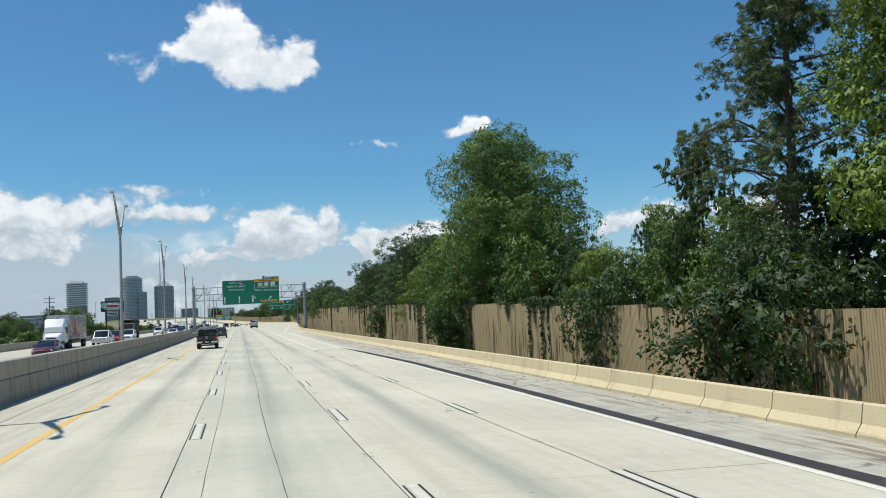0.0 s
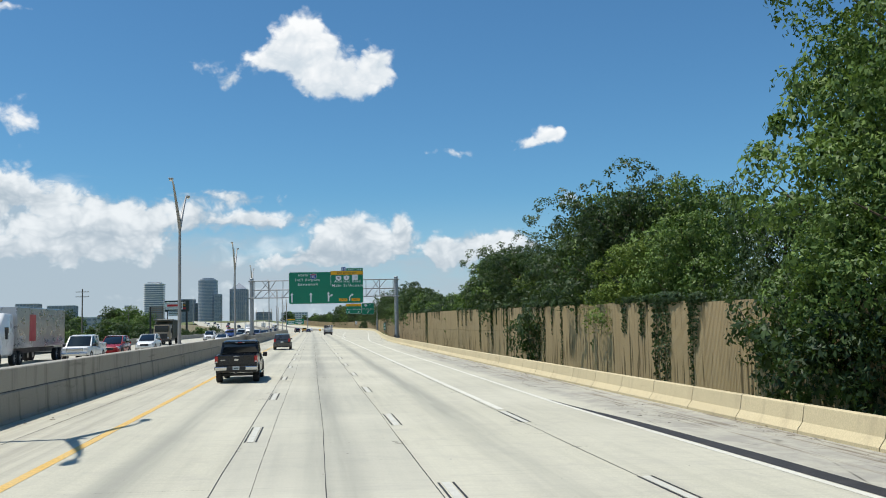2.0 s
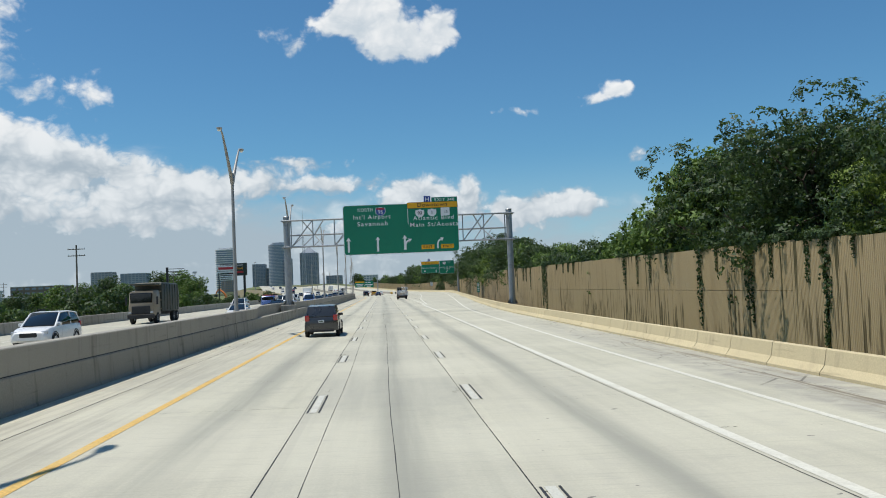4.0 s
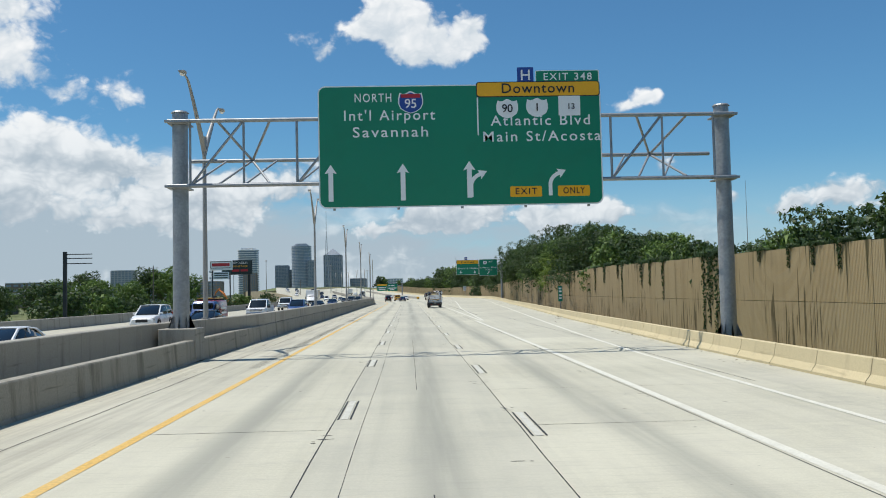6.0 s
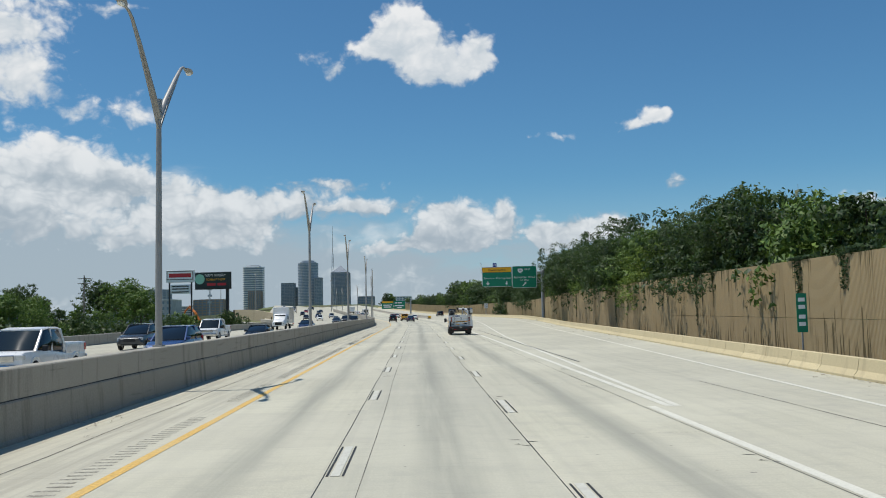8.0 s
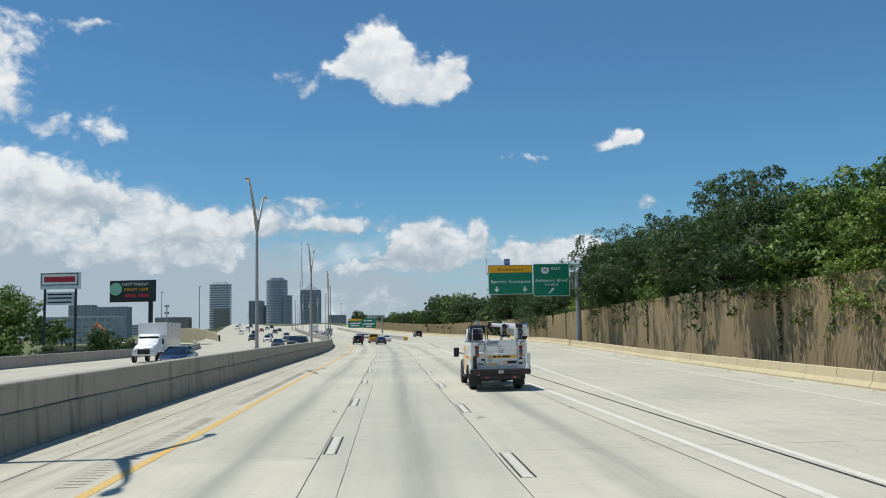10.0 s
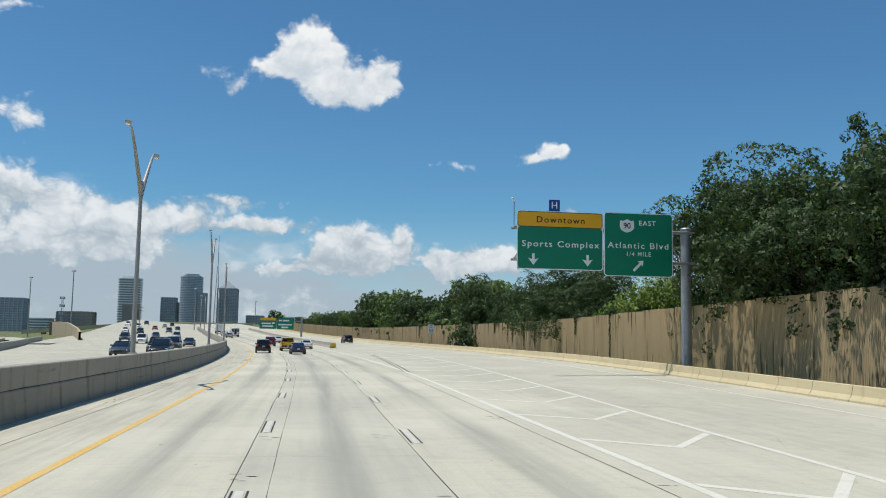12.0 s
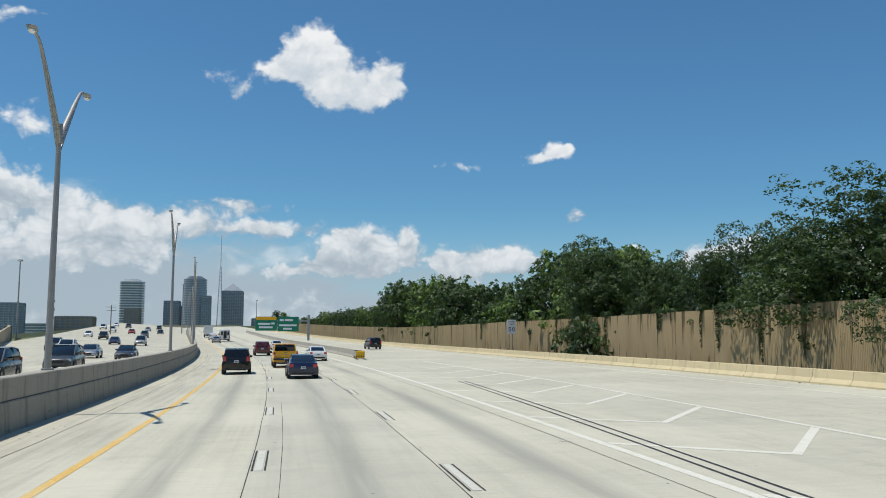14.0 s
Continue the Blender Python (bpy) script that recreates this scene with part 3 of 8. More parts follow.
def build_markings():
    # yellow left edge line, white lines
    strip("yellow_line", "yellow_line", lambda y: -4.99 + 0.015 * noise.noise((y * 0.7, 2.0, 0.0)), lambda y: -4.78 + 0.02 * noise.noise((y * 0.5, 5.0, 0.0)), -80, 620, 2, 0.006, road)
    strip("white_line", "worn_line", 5.98, 6.2, 92, 243, 6, 0.006, road)
    strip("white_line", "worn_line", lambda y: edge_line(y), lambda y: edge_line(y) + 0.18, -80, 640, 6, 0.006, road)
    strip("white_line", "worn_line", 6.45, 6.67, 243, 560, 6, 0.006, road)
    strip("white_line", "worn_line", lambda y: gore_line(y), lambda y: gore_line(y) + 0.2, 243, 468, 6, 0.006, road)
    strip("tar_band", "tar", lambda y: tar_line(y) + 0.03 * noise.noise((y * 0.4, 1.0, 0.0)), lambda y: tar_line(y) + 0.04 * noise.noise((y * 0.3, 7.0, 0.0)) + 0.48 * smooth(97, 84, y), -80, 97, 1.5, 0.006, road)
    strip("black_line", "black_line", 7.75, 7.83, 262, 330, 4, 0.006, road)
    for off in (0.0, 0.34):
        strip("black_line", "black_line", lambda y: 6.78 + off + 0.055 * (y - 395), lambda y: 6.86 + off + 0.055 * (y - 395), 388, 432, 4, 0.006, road)
    # dashes: white stripe between two black borders, 3.05 m long every 12.19 m
    meshes = []
    for z, a, b in ((0.007, -0.075, 0.075),):
        bm = bmesh.new()
        box(bm, a, b, -1.5, 1.5, 0.0, 0.004)
        meshes.append(bm)
    white = bpy.data.meshes.new("lane_dash")
    meshes[0].to_mesh(white)
    white.materials.append(M["white_line"])
    bm = bmesh.new()
    box(bm, -0.145, -0.108, -1.5, 1.5, 0.0, 0.003)
    box(bm, 0.108, 0.145, -1.5, 1.5, 0.0, 0.003)
    border = bpy.data.meshes.new("dash_border")
    bm.to_mesh(border)
    border.materials.append(M["black_line"])
    for d, ys in ((-1.21, DASH_LEFT), (2.45, DASH_RIGHT), (6.0, [y for y in DASH_RIGHT if y < 92])):
        for y in ys:
            turn = math.atan2(bend(y - 1) - bend(y + 1), 2)
            slope = math.atan2(level(d, y + 1) - level(d, y - 1), 2)
            m = Matrix.Translation(at(d, y, 0.005)) @ Euler((slope, 0, turn)).to_matrix().to_4x4()
            dash = hang("lane_dash", white, None, road, m=m)
            hang("dash_border", border, None, dash)
    # rumble grooves beside the yellow line
    bm = bmesh.new()
    rng = random.Random(12)
    y = 196.0
    while y < 330:
        if noise.noise((y * 0.12, 4.0, 0.0)) > -0.25:
            a = -5.45 + rng.gauss(0, 0.02)
            vs = [bm.verts.new(at(d, yy, 0.004)) for d, yy in ((a - 0.2, y), (a + 0.2, y), (a + 0.2, y + 0.09), (a - 0.2, y + 0.09))]
            bm.faces.new(vs)
        y += 0.31
    part("rumble_strip", bm, "groove", road)
    # chevrons in the gore
    for i in range(19):
        y = 330.7 + i * 6.7
        g = gore_line(y)
        if g < 7.6:
            continue
        v = 6.6 + (g - 6.6) * 0.5
        dip, back = 2.7 * (g - 6.6) / 6.4, 1.6 * (g - 6.6) / 6.4
        ribbon("chevron", "worn_line", [[at(6.7, y, 0.005), at(v, y - dip, 0.005), at(g, y + back, 0.005)], [at(6.7, y + 0.36, 0.005), at(v, y - dip + 0.38, 0.005), at(g, y + back + 0.40, 0.005)]], road)


def dash_row(known, first, last):
    """Dash middles along a lane line, from a few known ones by their count."""
    ks, ys = zip(*known)
    out = []
    for k in range(first, last):
        if k < ks[0]:
            out.append(ys[0] - 12.19 * (ks[0] - k))
        elif k > ks[-1]:
            out.append(ys[-1] + 12.19 * (k - ks[-1]))
        else:
            out.append(float(np.interp(k, ks, ys)))
    return [y - 1.5 for y in out]


DASH_LEFT = dash_row([(0, 65.8), (1, 77.1), (4, 111.6), (5, 124.0), (13, 226.1), (14, 237.7), (20, 308.2), (21, 321.1), (24, 355.7), (28, 405.3)], -8, 44)
DASH_RIGHT = dash_row([(0, 67.9), (1, 79.8), (4, 114.5), (5, 126.1), (12, 208.9), (14, 233.6), (21, 316.7), (24, 353.3), (29, 414.5)], -8, 44)
build_markings()


def build_opposite_road():
    rows = []
    for y in steps(-80, 900, 8.0):
        far = -27.0 - 16.0 * smooth(380, 520, y)
        rows.append([Vector((bend(y) + d, y, level(-9, y) + 0.30 + 0.004 * (d + 9) * -1 + 1.6 * smooth(480, 800, y) * smooth(-12, -40, d))) for d in (-9.3, -13, -18, -23, far)])
    other = tagged(ribbon("road_opposite", "road", rows, uv=True), "pale concrete lanes of the oncoming carriageway", "road", kind="structure")
    for d in (-14.6, -18.3, -22.0):
        for y in steps(-40, 640, 12.19):
            ribbon("lane_dash", "white_line", [[Vector((bend(yy) + dd, yy, level(-9, yy) + 0.312 - 0.004 * (dd + 9) + 1.6 * smooth(480, 800, yy) * smooth(-12, -40, dd))) for dd in (d - 0.08, d + 0.08)] for yy in (y, y + 3.05)], other)
    return other


def opposite_level(d, y):
    return level(-9, y) + 0.30 - 0.004 * (d + 9) + 1.6 * smooth(480, 800, y) * smooth(-12, -40, d)


road_opposite = build_opposite_road()


# ---- barriers ----
def profile_run(name, mat, line, profile, y0, y1, length, group, label, category="barrier", gap=0.02, base=None):
    """Cast barrier pieces of one cross-section along a line; profile: (sideways, height) pairs."""
    whole = empty(name, Matrix.Identity(4), label, category, kind="structure")
    low = base or (lambda y: level(line(y), y))
    y = y0
    while y < y1 - 0.1:
        a, b = y + gap / 2, min(y + length, y1) - gap / 2
        cuts = steps(a, b, 6.5) if length > 7 else [a, b]
        verts, faces, w = [], [], len(profile)
        for c in cuts:
            for s, h in profile:
                verts.append((bend(c) + line(c) + s, c, low(c) + h))
        for j in range(len(cuts) - 1):
            for i in range(w):
                faces.append((j * w + i, j * w + (i + 1) % w, (j + 1) * w + (i + 1) % w, (j + 1) * w + i))
        faces += [tuple(range(w - 1, -1, -1)), tuple((len(cuts) - 1) * w + i for i in range(w))]
        me = bpy.data.meshes.new("barrier_segment")
        me.from_pydata(verts, [], faces)
        hang("barrier_segment", me, mat, whole)
        y += length
    return whole


# road side is towards -x for the side barrier, +x for the median barrier
SIDE_PROFILE = [(0.0, -0.2), (0.0, 0.08), (0.15, 0.28), (0.22, 0.67), (0.25, 0.69), (0.40, 0.69), (0.43, 0.67), (0.43, -0.9)]
MEDIAN_PROFILE = [(0.42, -0.2), (0.42, 0.04), (0.39, 0.10), (0.34, 0.84), (0.315, 0.88), (-0.02, 0.88), (-0.04, 0.86), (-0.04, -0.2)]
MEDIAN_WALL = [(0.335, -0.2), (0.335, 1.53), (0.31, 1.56), (-0.12, 1.56), (-0.15, 1.52), (-0.15, -0.2)]
profile_run("side_barrier", "barrier_r", right_barrier, SIDE_PROFILE, -80, 760, 3.05, "", "cream concrete safety barrier in short cast pieces along the shoulder", gap=0.03)
profile_run("median_barrier", "barrier_m", lambda y: -8.72, MEDIAN_PROFILE, -80, 700, 12.19, "", "grey stained concrete safety barrier along the median shoulder", gap=0.015)
M_WALL = profile_run("median_wall", "barrier_l", lambda y: median_wall(y) - 0.06, MEDIAN_WALL, -80, 700, 6.1, "", "grey weathered concrete median wall standing above the barrier", gap=0.015, base=lambda y: level(-9, y))
# dark ribbon along the wall seam, painting the shade in its groove
for y0, y1 in ((-80, 174), (219, 690)):
    ribbon("seam", "joint", [[at(-8.419 + 0.004 * noise.noise((y * 0.8, 3.0, 0.0)), y, 0.87), at(-8.419, y, 0.905 + 0.02 * noise.noise((y * 0.5, 8.0, 0.0)))] for y in steps(y0, y1, 2.0)], M_WALL)
profile_run("oncoming_barrier", "barrier_l", lambda y: -27.2 - 16.0 * smooth(380, 520, y), MEDIAN_PROFILE, -80, 505, 12.19, "", "low grey concrete barrier along the oncoming shoulder", base=lambda y: opposite_level(-27, y))


# ---- noise wall of ribbed panels ----
def build_noise_wall():
    whole = empty("wall_noise", Matrix.Identity(4), "tan ribbed concrete noise wall with dark streaks", "noise wall", kind="structure")
    length, pitch = 6.16, 0.14
    ribs = int(length / pitch)
    verts, faces = [], []
    for i in range(ribs):
        y = i * pitch
        for off, x in ((0.0, 0.0), (0.065, 0.0), (0.08, 0.025), (0.125, 0.025)):
            verts += [(x, y + off, 0.0), (x, y + off, 1.0)]
    verts += [(0.0, length, 0.0), (0.0, length, 1.0)]
    n = len(verts) // 2
    for i in range(n - 1):
        faces.append((2 * i, 2 * i + 2, 2 * i + 3, 2 * i + 1))
    k = len(verts)
    verts += [(0.25, 0, 0), (0.25, 0, 1), (0.25, length, 0), (0.25, length, 1)]
    faces += [(k, k + 1, k + 3, k + 2), (0, 1, k + 1, k), (k - 2, k + 2, k + 3, k - 1), tuple([2 * i + 1 for i in range(n)] + [k + 3, k + 1])]
    panel = bpy.data.meshes.new("wall_panel")
    panel.from_pydata(verts, [], faces)
    panel.materials.append(M["wall"])
    bm = bmesh.new()
    box(bm, -0.10, 0.36, -0.19, 0.19, 0.0, 1.0, 0.012)
    post = bpy.data.meshes.new("wall_post")
    bm.to_mesh(post)
    bm.free()
    post.materials.append(M["wall"])
    y = -74.0
    while y < 700:
        a, b = Vector((bend(y) + wall_line(y), y)), Vector((bend(y + 6.2) + wall_line(y + 6.2), y + 6.2))
        turn = math.atan2(a.x - b.x, b.y - a.y)
        base = level(wall_line(y), y) - 1.9
        top = wall_top(y + 3)
        m = Matrix.Translation((a.x, a.y, base)) @ Matrix.Rotation(turn, 4, "Z")
        # one cast panel, or two stacked where the wall is tall
        cuts = (0.0, 3.52, top + 1.9) if 150 < y < 300 else (0.0, top + 1.9)
        for lo, hi in zip(cuts, cuts[1:]):
            lift = 0.025 if lo else 0.0
            ob = hang("wall_panel", panel, None, whole, m=m @ Matrix.Translation((0, 0.02, lo + lift)) @ Matrix.Diagonal((1, 1, hi - lo - lift, 1)))
            ob.color = ((base + 1.9 + top) / 10, 0, 0, 1)
        y += 6.2
    return whole


build_noise_wall()
tagged(ribbon("verge", "earth", [[at(right_barrier(y) + 0.3, y, -0.25), at(0.5 * (right_barrier(y) + wall_line(y)), y, -1.25), at(wall_line(y) + 0.05, y, -1.35)] for y in steps(-80, 640, 6.0)]), "narrow strip of leaf-strewn earth behind the side barrier", "ground", kind="structure")


# ---- lettering ----
def letters(text, size, spacing=1.0):
    """A flat mesh of built-in-font lettering in the xz plane, centred, facing -y, and its width."""
    cu = bpy.data.curves.new("lettering", "FONT")
    cu.body, cu.size, cu.align_x, cu.align_y, cu.extrude, cu.space_character, cu.offset = text, size, "CENTER", "CENTER", 0.004, spacing, 0.007 * size
    cu.resolution_u = 3
    ob = bpy.data.objects.new("lettering", cu)
    me = bpy.data.meshes.new_from_object(ob)
    bpy.data.objects.remove(ob)
    bpy.data.curves.remove(cu)
    me.transform(Matrix.Rotation(radians(90), 4, "X"))
    me.name = "lettering"
    me.materials.clear()
    return me


def word(text, size, x, z, mat, parent, y=-0.008, spacing=1.22, name="letter", wide=None):
    """Lettering, each letter a part of its own."""
    me = letters(text, size, spacing)
    if wide:
        xs = [v.co.x for v in me.vertices]
        me.transform(Matrix.Diagonal((wide / max(0.01, max(xs) - min(xs)), 1, 1, 1)))
    bm = bmesh.new()
    bm.from_mesh(me)
    bpy.data.meshes.remove(me)
    left, pieces = set(bm.verts), []
    while left:
        stack, piece = [left.pop()], set()
        while stack:
            v = stack.pop()
            piece.add(v)
            for e in v.link_edges:
                o = e.other_vert(v)
                if o in left:
                    left.discard(o)
                    stack.append(o)
        xs = [v.co.x for v in piece]
        pieces.append([min(xs), max(xs), piece])
    pieces.sort(key=lambda p: p[0])
    joined = []
    for a, b, p in pieces:
        if joined and a < joined[-1][1] - 0.4 * min(b - a, joined[-1][1] - joined[-1][0]):
            joined[-1][1] = max(joined[-1][1], b)
            joined[-1][2] |= p
        else:
            joined.append([a, b, set(p)])
    for a, b, p in joined:
        one = bmesh.new()
        twin = {v: one.verts.new(v.co) for v in p}
        for f in {f for v in p for f in v.link_faces}:
            one.faces.new([twin[v] for v in f.verts])
        part(name, one, mat, parent).matrix_basis = Matrix.Translation((x, y, z))
    bm.free()


def rounded(bm, x0, x1, z0, z1, r, y=0.0, thick=0.02, seg=5):
    """A rounded plate in the xz plane whose face is at y, thick to +y."""
    pts = []
    for cx, cz, a0 in ((x1 - r, z1 - r, 0), (x0 + r, z1 - r, 90), (x0 + r, z0 + r, 180), (x1 - r, z0 + r, 270)):
        for k in range(seg + 1):
            a = radians(a0 + 90 * k / seg)
            pts.append((cx + r * math.cos(a), cz + r * math.sin(a)))
    front = [bm.verts.new((x, y, z)) for x, z in pts]
    back = [bm.verts.new((x, y + thick, z)) for x, z in pts]
    bm.faces.new(front)
    bm.faces.new(list(reversed(back)))
    n = len(pts)
    for i in range(n):
        bm.faces.new((front[(i + 1) % n], front[i], back[i], back[(i + 1) % n]))
    return bm


def plate(name, x0, x1, z0, z1, r, mat, parent, y=0.0, thick=0.02, label=""):
    bm = bmesh.new()
    rounded(bm, x0, x1, z0, z1, r, y, thick)
    bmesh.ops.recalc_face_normals(bm, faces=bm.faces)
    return part(name, bm, mat, parent, label)


def outline_plate(name, pts, mat, parent, y=0.0, thick=0.006):
    """A flat shape from an outline of (x, z) pairs."""
    bm = bmesh.new()
    front = [bm.verts.new((x, y, z)) for x, z in pts]
    f = bm.faces.new(front)
    ext = bmesh.ops.extrude_face_region(bm, geom=[f])
    bmesh.ops.translate(bm, vec=(0, thick, 0), verts=[v for v in ext["geom"] if isinstance(v, bmesh.types.BMVert)])
    bmesh.ops.recalc_face_normals(bm, faces=bm.faces)
    return part(name, bm, mat, parent)


def arrow(kind, x, z, h, parent, y=-0.008):
    """Lane arrows: up, down, up with a right branch, bent right, slanting up to the right."""
    w, hd = h * 0.065, h * 0.17
    if kind == "down":
        pts = [(-h * .11, h / 2), (h * .11, h / 2), (h * .11, 0), (h * .48, h * .10), (0, -h / 2), (-h * .48, h * .10), (-h * .11, 0)]
        outline_plate("arrow", [(x + a, z + b) for a, b in reversed(pts)], "sign_white", parent, y)
        return
    if kind == "up":
        s = 1
        pts = [(-w, -h / 2), (w, -h / 2), (w, h / 2 - hd * 1.3), (hd, h / 2 - hd * 1.5), (0, h / 2), (-hd, h / 2 - hd * 1.5), (-w, h / 2 - hd * 1.3)]
        outline_plate("arrow", [(x + a, z + s * b) for a, b in pts], "sign_white", parent, y)
    elif kind == "slant":
        c = math.cos(radians(-45))
        sn = math.sin(radians(-45))
        pts = [(-w * 1.3, -h / 2), (w * 1.3, -h / 2), (w * 1.3, h / 2 - hd * 1.8), (hd * 1.4, h / 2 - hd * 2.0), (0, h / 2), (-hd * 1.4, h / 2 - hd * 2.0), (-w * 1.3, h / 2 - hd * 1.8)]
        outline_plate("arrow", [(x + a * c - b * sn, z + a * sn + b * c) for a, b in pts], "sign_white", parent, y)
    else:
        mid = []
        for k in range(9):
            a = radians(180 - 11.25 * k * 0.75)
            mid.append((h * 0.50 + h * 0.50 * math.cos(a), -h * 0.12 + h * 0.42 * math.sin(a)))
        mid = [(0, -h / 2)] + mid
        left, right = [], []
        for i, (a, b) in enumerate(mid):
            a2, b2 = mid[min(i + 1, len(mid) - 1)]
            a1, b1 = mid[max(i - 1, 0)]
            u = Vector((a2 - a1, b2 - b1)).normalized()
            left.append((a - u.y * w, b + u.x * w))
            right.append((a + u.y * w, b - u.x * w))
        u = Vector((mid[-1][0] - mid[-2][0], mid[-1][1] - mid[-2][1])).normalized()
        tip = Vector(mid[-1])
        side = Vector((-u.y, u.x))
        head = [tip + side * hd - u * hd * 0.2, tip + u * hd * 1.5, tip - side * hd - u * hd * 0.2]
        pts = left + [tuple(p) for p in head] + list(reversed(right))
        outline_plate("arrow", [(x + p[0], z + p[1]) for p in pts], "sign_white", parent, y)


def shield(kind, x, z, s, text, parent, y=-0.008):
    """Route shields."""
    if kind == "state":
        pts = [(-0.5, 0.35), (-0.5, 0.48), (0.3, 0.48), (0.5, 0.1), (0.52, -0.42), (0.4, -0.45), (0.22, 0.02), (0.0, 0.12), (-0.3, 0.3)]
        plate("shield", x - s * 0.55, x + s * 0.55, z - s * 0.5, z + s * 0.5, 0.04 * s, "sign_white", parent, y, 0.006)
        outline_plate("shield_outline", [(x + a * s * 0.92, z + b * s * 0.92) for a, b in pts], "sign_white", parent, y - 0.005)
        word(text, s * 0.42, x + s * 0.08, z - s * 0.05, "sign_black", parent, y - 0.014, 1.0)
        return
    pts = []
    for k in range(33):
        u = -1 + k / 16.0
        pts.append((0.5 * u, 0.42 + 0.07 * math.cos(u * math.pi * 1.5) * (1 - abs(u) * 0.4)))
    side = [(0.56, 0.15), (0.56, -0.08), (0.46, -0.3), (0.25, -0.44), (0.0, -0.52)]
    pts = pts + side + [(-a, b) for a, b in reversed(side[:-1])]
    if kind == "interstate":
        outline_plate("shield", [(x + a * s * 1.06, z + b * s * 1.06) for a, b in pts], "sign_white", parent, y)
        outline_plate("shield_field", [(x + a * s * 0.96, z - 0.02 * s + b * s * 0.96) for a, b in pts if b < 0.2 or True], "sign_blue", parent, y - 0.006)
        plate("shield_crown", x - s * 0.46, x + s * 0.46, z + s * 0.2, z + s * 0.38, 0.03 * s, "sign_red", parent, y - 0.012, 0.006)
        word(text, s * 0.62, x, z - s * 0.1, "sign_white", parent, y - 0.02, 0.95)
    else:
        outline_plate("shield", [(x + a * s, z + b * s) for a, b in pts], "sign_white", parent, y)
        word(text, s * 0.6, x, z - s * 0.02, "sign_black", parent, y - 0.014, 0.95)


def panel_back(parent, x0, x1, z0, z1, y=0.03):
    """Ribs behind a sign panel."""
    for x in np.linspace(x0 + 0.6, x1 - 0.6, max(2, int((x1 - x0) / 2))):
        bm = bmesh.new()
        box(bm, x - 0.05, x + 0.05, y, y + 0.16, z0 - 0.08, z1, 0.006)
        part("rib", bm, "steel", parent)


# ---- sign gantry over the lanes ----
def build_gantry():
    G = empty("sign_gantry", Matrix.Translation((0, 202.0, 0)), "grey steel truss gantry on tube posts over the lanes", "sign gantry")
    xl, xr, zt, zb, zm, back = -9.05, 13.5, 9.75, 7.1, 8.4, 2.0
    for x, z0, flare in ((xl, 1.35, 0.0), (xr, 0.5, 0.0)):
        bm = bmesh.new()
        tube(bm, (x, 0.4, z0 - 1.2), (x, 0.4, 10.15), 0.33, 0.31, 20)
        p = shade_smooth(part("post", bm, "steel", G))
        bm = bmesh.new()
        tube(bm, (x, 0.4, 10.15), (x, 0.4, 10.22), 0.36, 0.30, 20)
        part("post_cap", bm, "steel", p)
        for k in range(8):
            a = k * math.tau / 8
            bm = bmesh.new()
            vs = [bm.verts.new((x + math.cos(a) * r, 0.4 + math.sin(a) * r, z)) for r, z in ((0.32, z0), (0.55, z0), (0.33, z0 + 0.55))]
            f = bm.faces.new(vs)
            bmesh.ops.solidify(bm, geom=[f], thickness=0.03)
            part("gusset", bm, "steel", p)
        for z in (zt, zb):
            bm = bmesh.new()
            box(bm, x - 0.5, x + 0.5, -0.16, 0.02, z - 0.07, z + 0.03, 0.01)
            box(bm, x - 0.42, x + 0.42, 0.0, 0.9, z - 0.10, z - 0.04, 0.008)
            part("bracket", bm, "steel", G)
    for z, y, r in ((zt, 0.0, 0.085), (zb, 0.0, 0.085), (zm, back, 0.085)):
        bm = bmesh.new()
        tube(bm, (xl - 0.4 if y == 0 else xl, y, z), (xr + 0.4 if y == 0 else xr, y, z), r, None, 12)
        shade_smooth(part("chord", bm, "steel", G))
    n = 10
    xs = [xl + 0.5 + (xr - xl - 1.0) * i / n for i in range(n + 1)]
    for i in range(n):
        a, b, mid = xs[i], xs[i + 1], (xs[i] + xs[i + 1]) / 2
        pieces = [((mid, 0, zt), (a if i % 2 else b, back, zm), 0.055), ((mid, 0, zb), (a if i % 2 else b, back, zm), 0.05),
                  ((b, 0, zt), (b if i % 2 else a, 0, zb), 0.055), ((a, 0, zb), (mid, back, zm), 0.045), ((a, 0, zt), (a, 0, zb), 0.05)]
        for p, q, r in pieces:
            bm = bmesh.new()
            tube(bm, p, q, r, None, 8)
            shade_smooth(part("brace", bm, "steel", G))
    # pedestal under the median post
    P0 = empty("gantry_pedestal", Matrix.Translation((xl, 202.4, 0)), "square weathered concrete pedestal under the gantry post", "pedestal", kind="structure")
    bm = bmesh.new()
    box(bm, -0.75, 0.75, -0.75, 0.75, -0.2, 1.35, 0.04)
    part("block", bm, "barrier_l", P0)
    # the sign
    S = empty("highway_sign", Matrix.Translation((0, 201.78, 0)), "large green overhead highway sign with white lettering and lane arrows", "road sign")
    x0, x1, z0, z1 = -3.35, 8.25, 6.05, 11.05
    plate("panel", x0, x1, z0, z1, 0.3, "sign_white", S, 0.0, 0.03)
    plate("field", x0 + 0.05, x1 - 0.05, z0 + 0.05, z1 - 0.05, 0.27, "sign_green", S, -0.006, 0.006)
    panel_back(S, x0, x1, z0, z1)
    W, Hh = x1 - x0, z1 - z0
    X = lambda u: x0 + W * (u - 517) / (1168 - 517)
    Z = lambda v: z1 - Hh * (v - 25) / (322 - 25)
    plate("divider", X(881), X(884), Z(150), Z(57), 0.01, "sign_white", S, -0.012, 0.006)
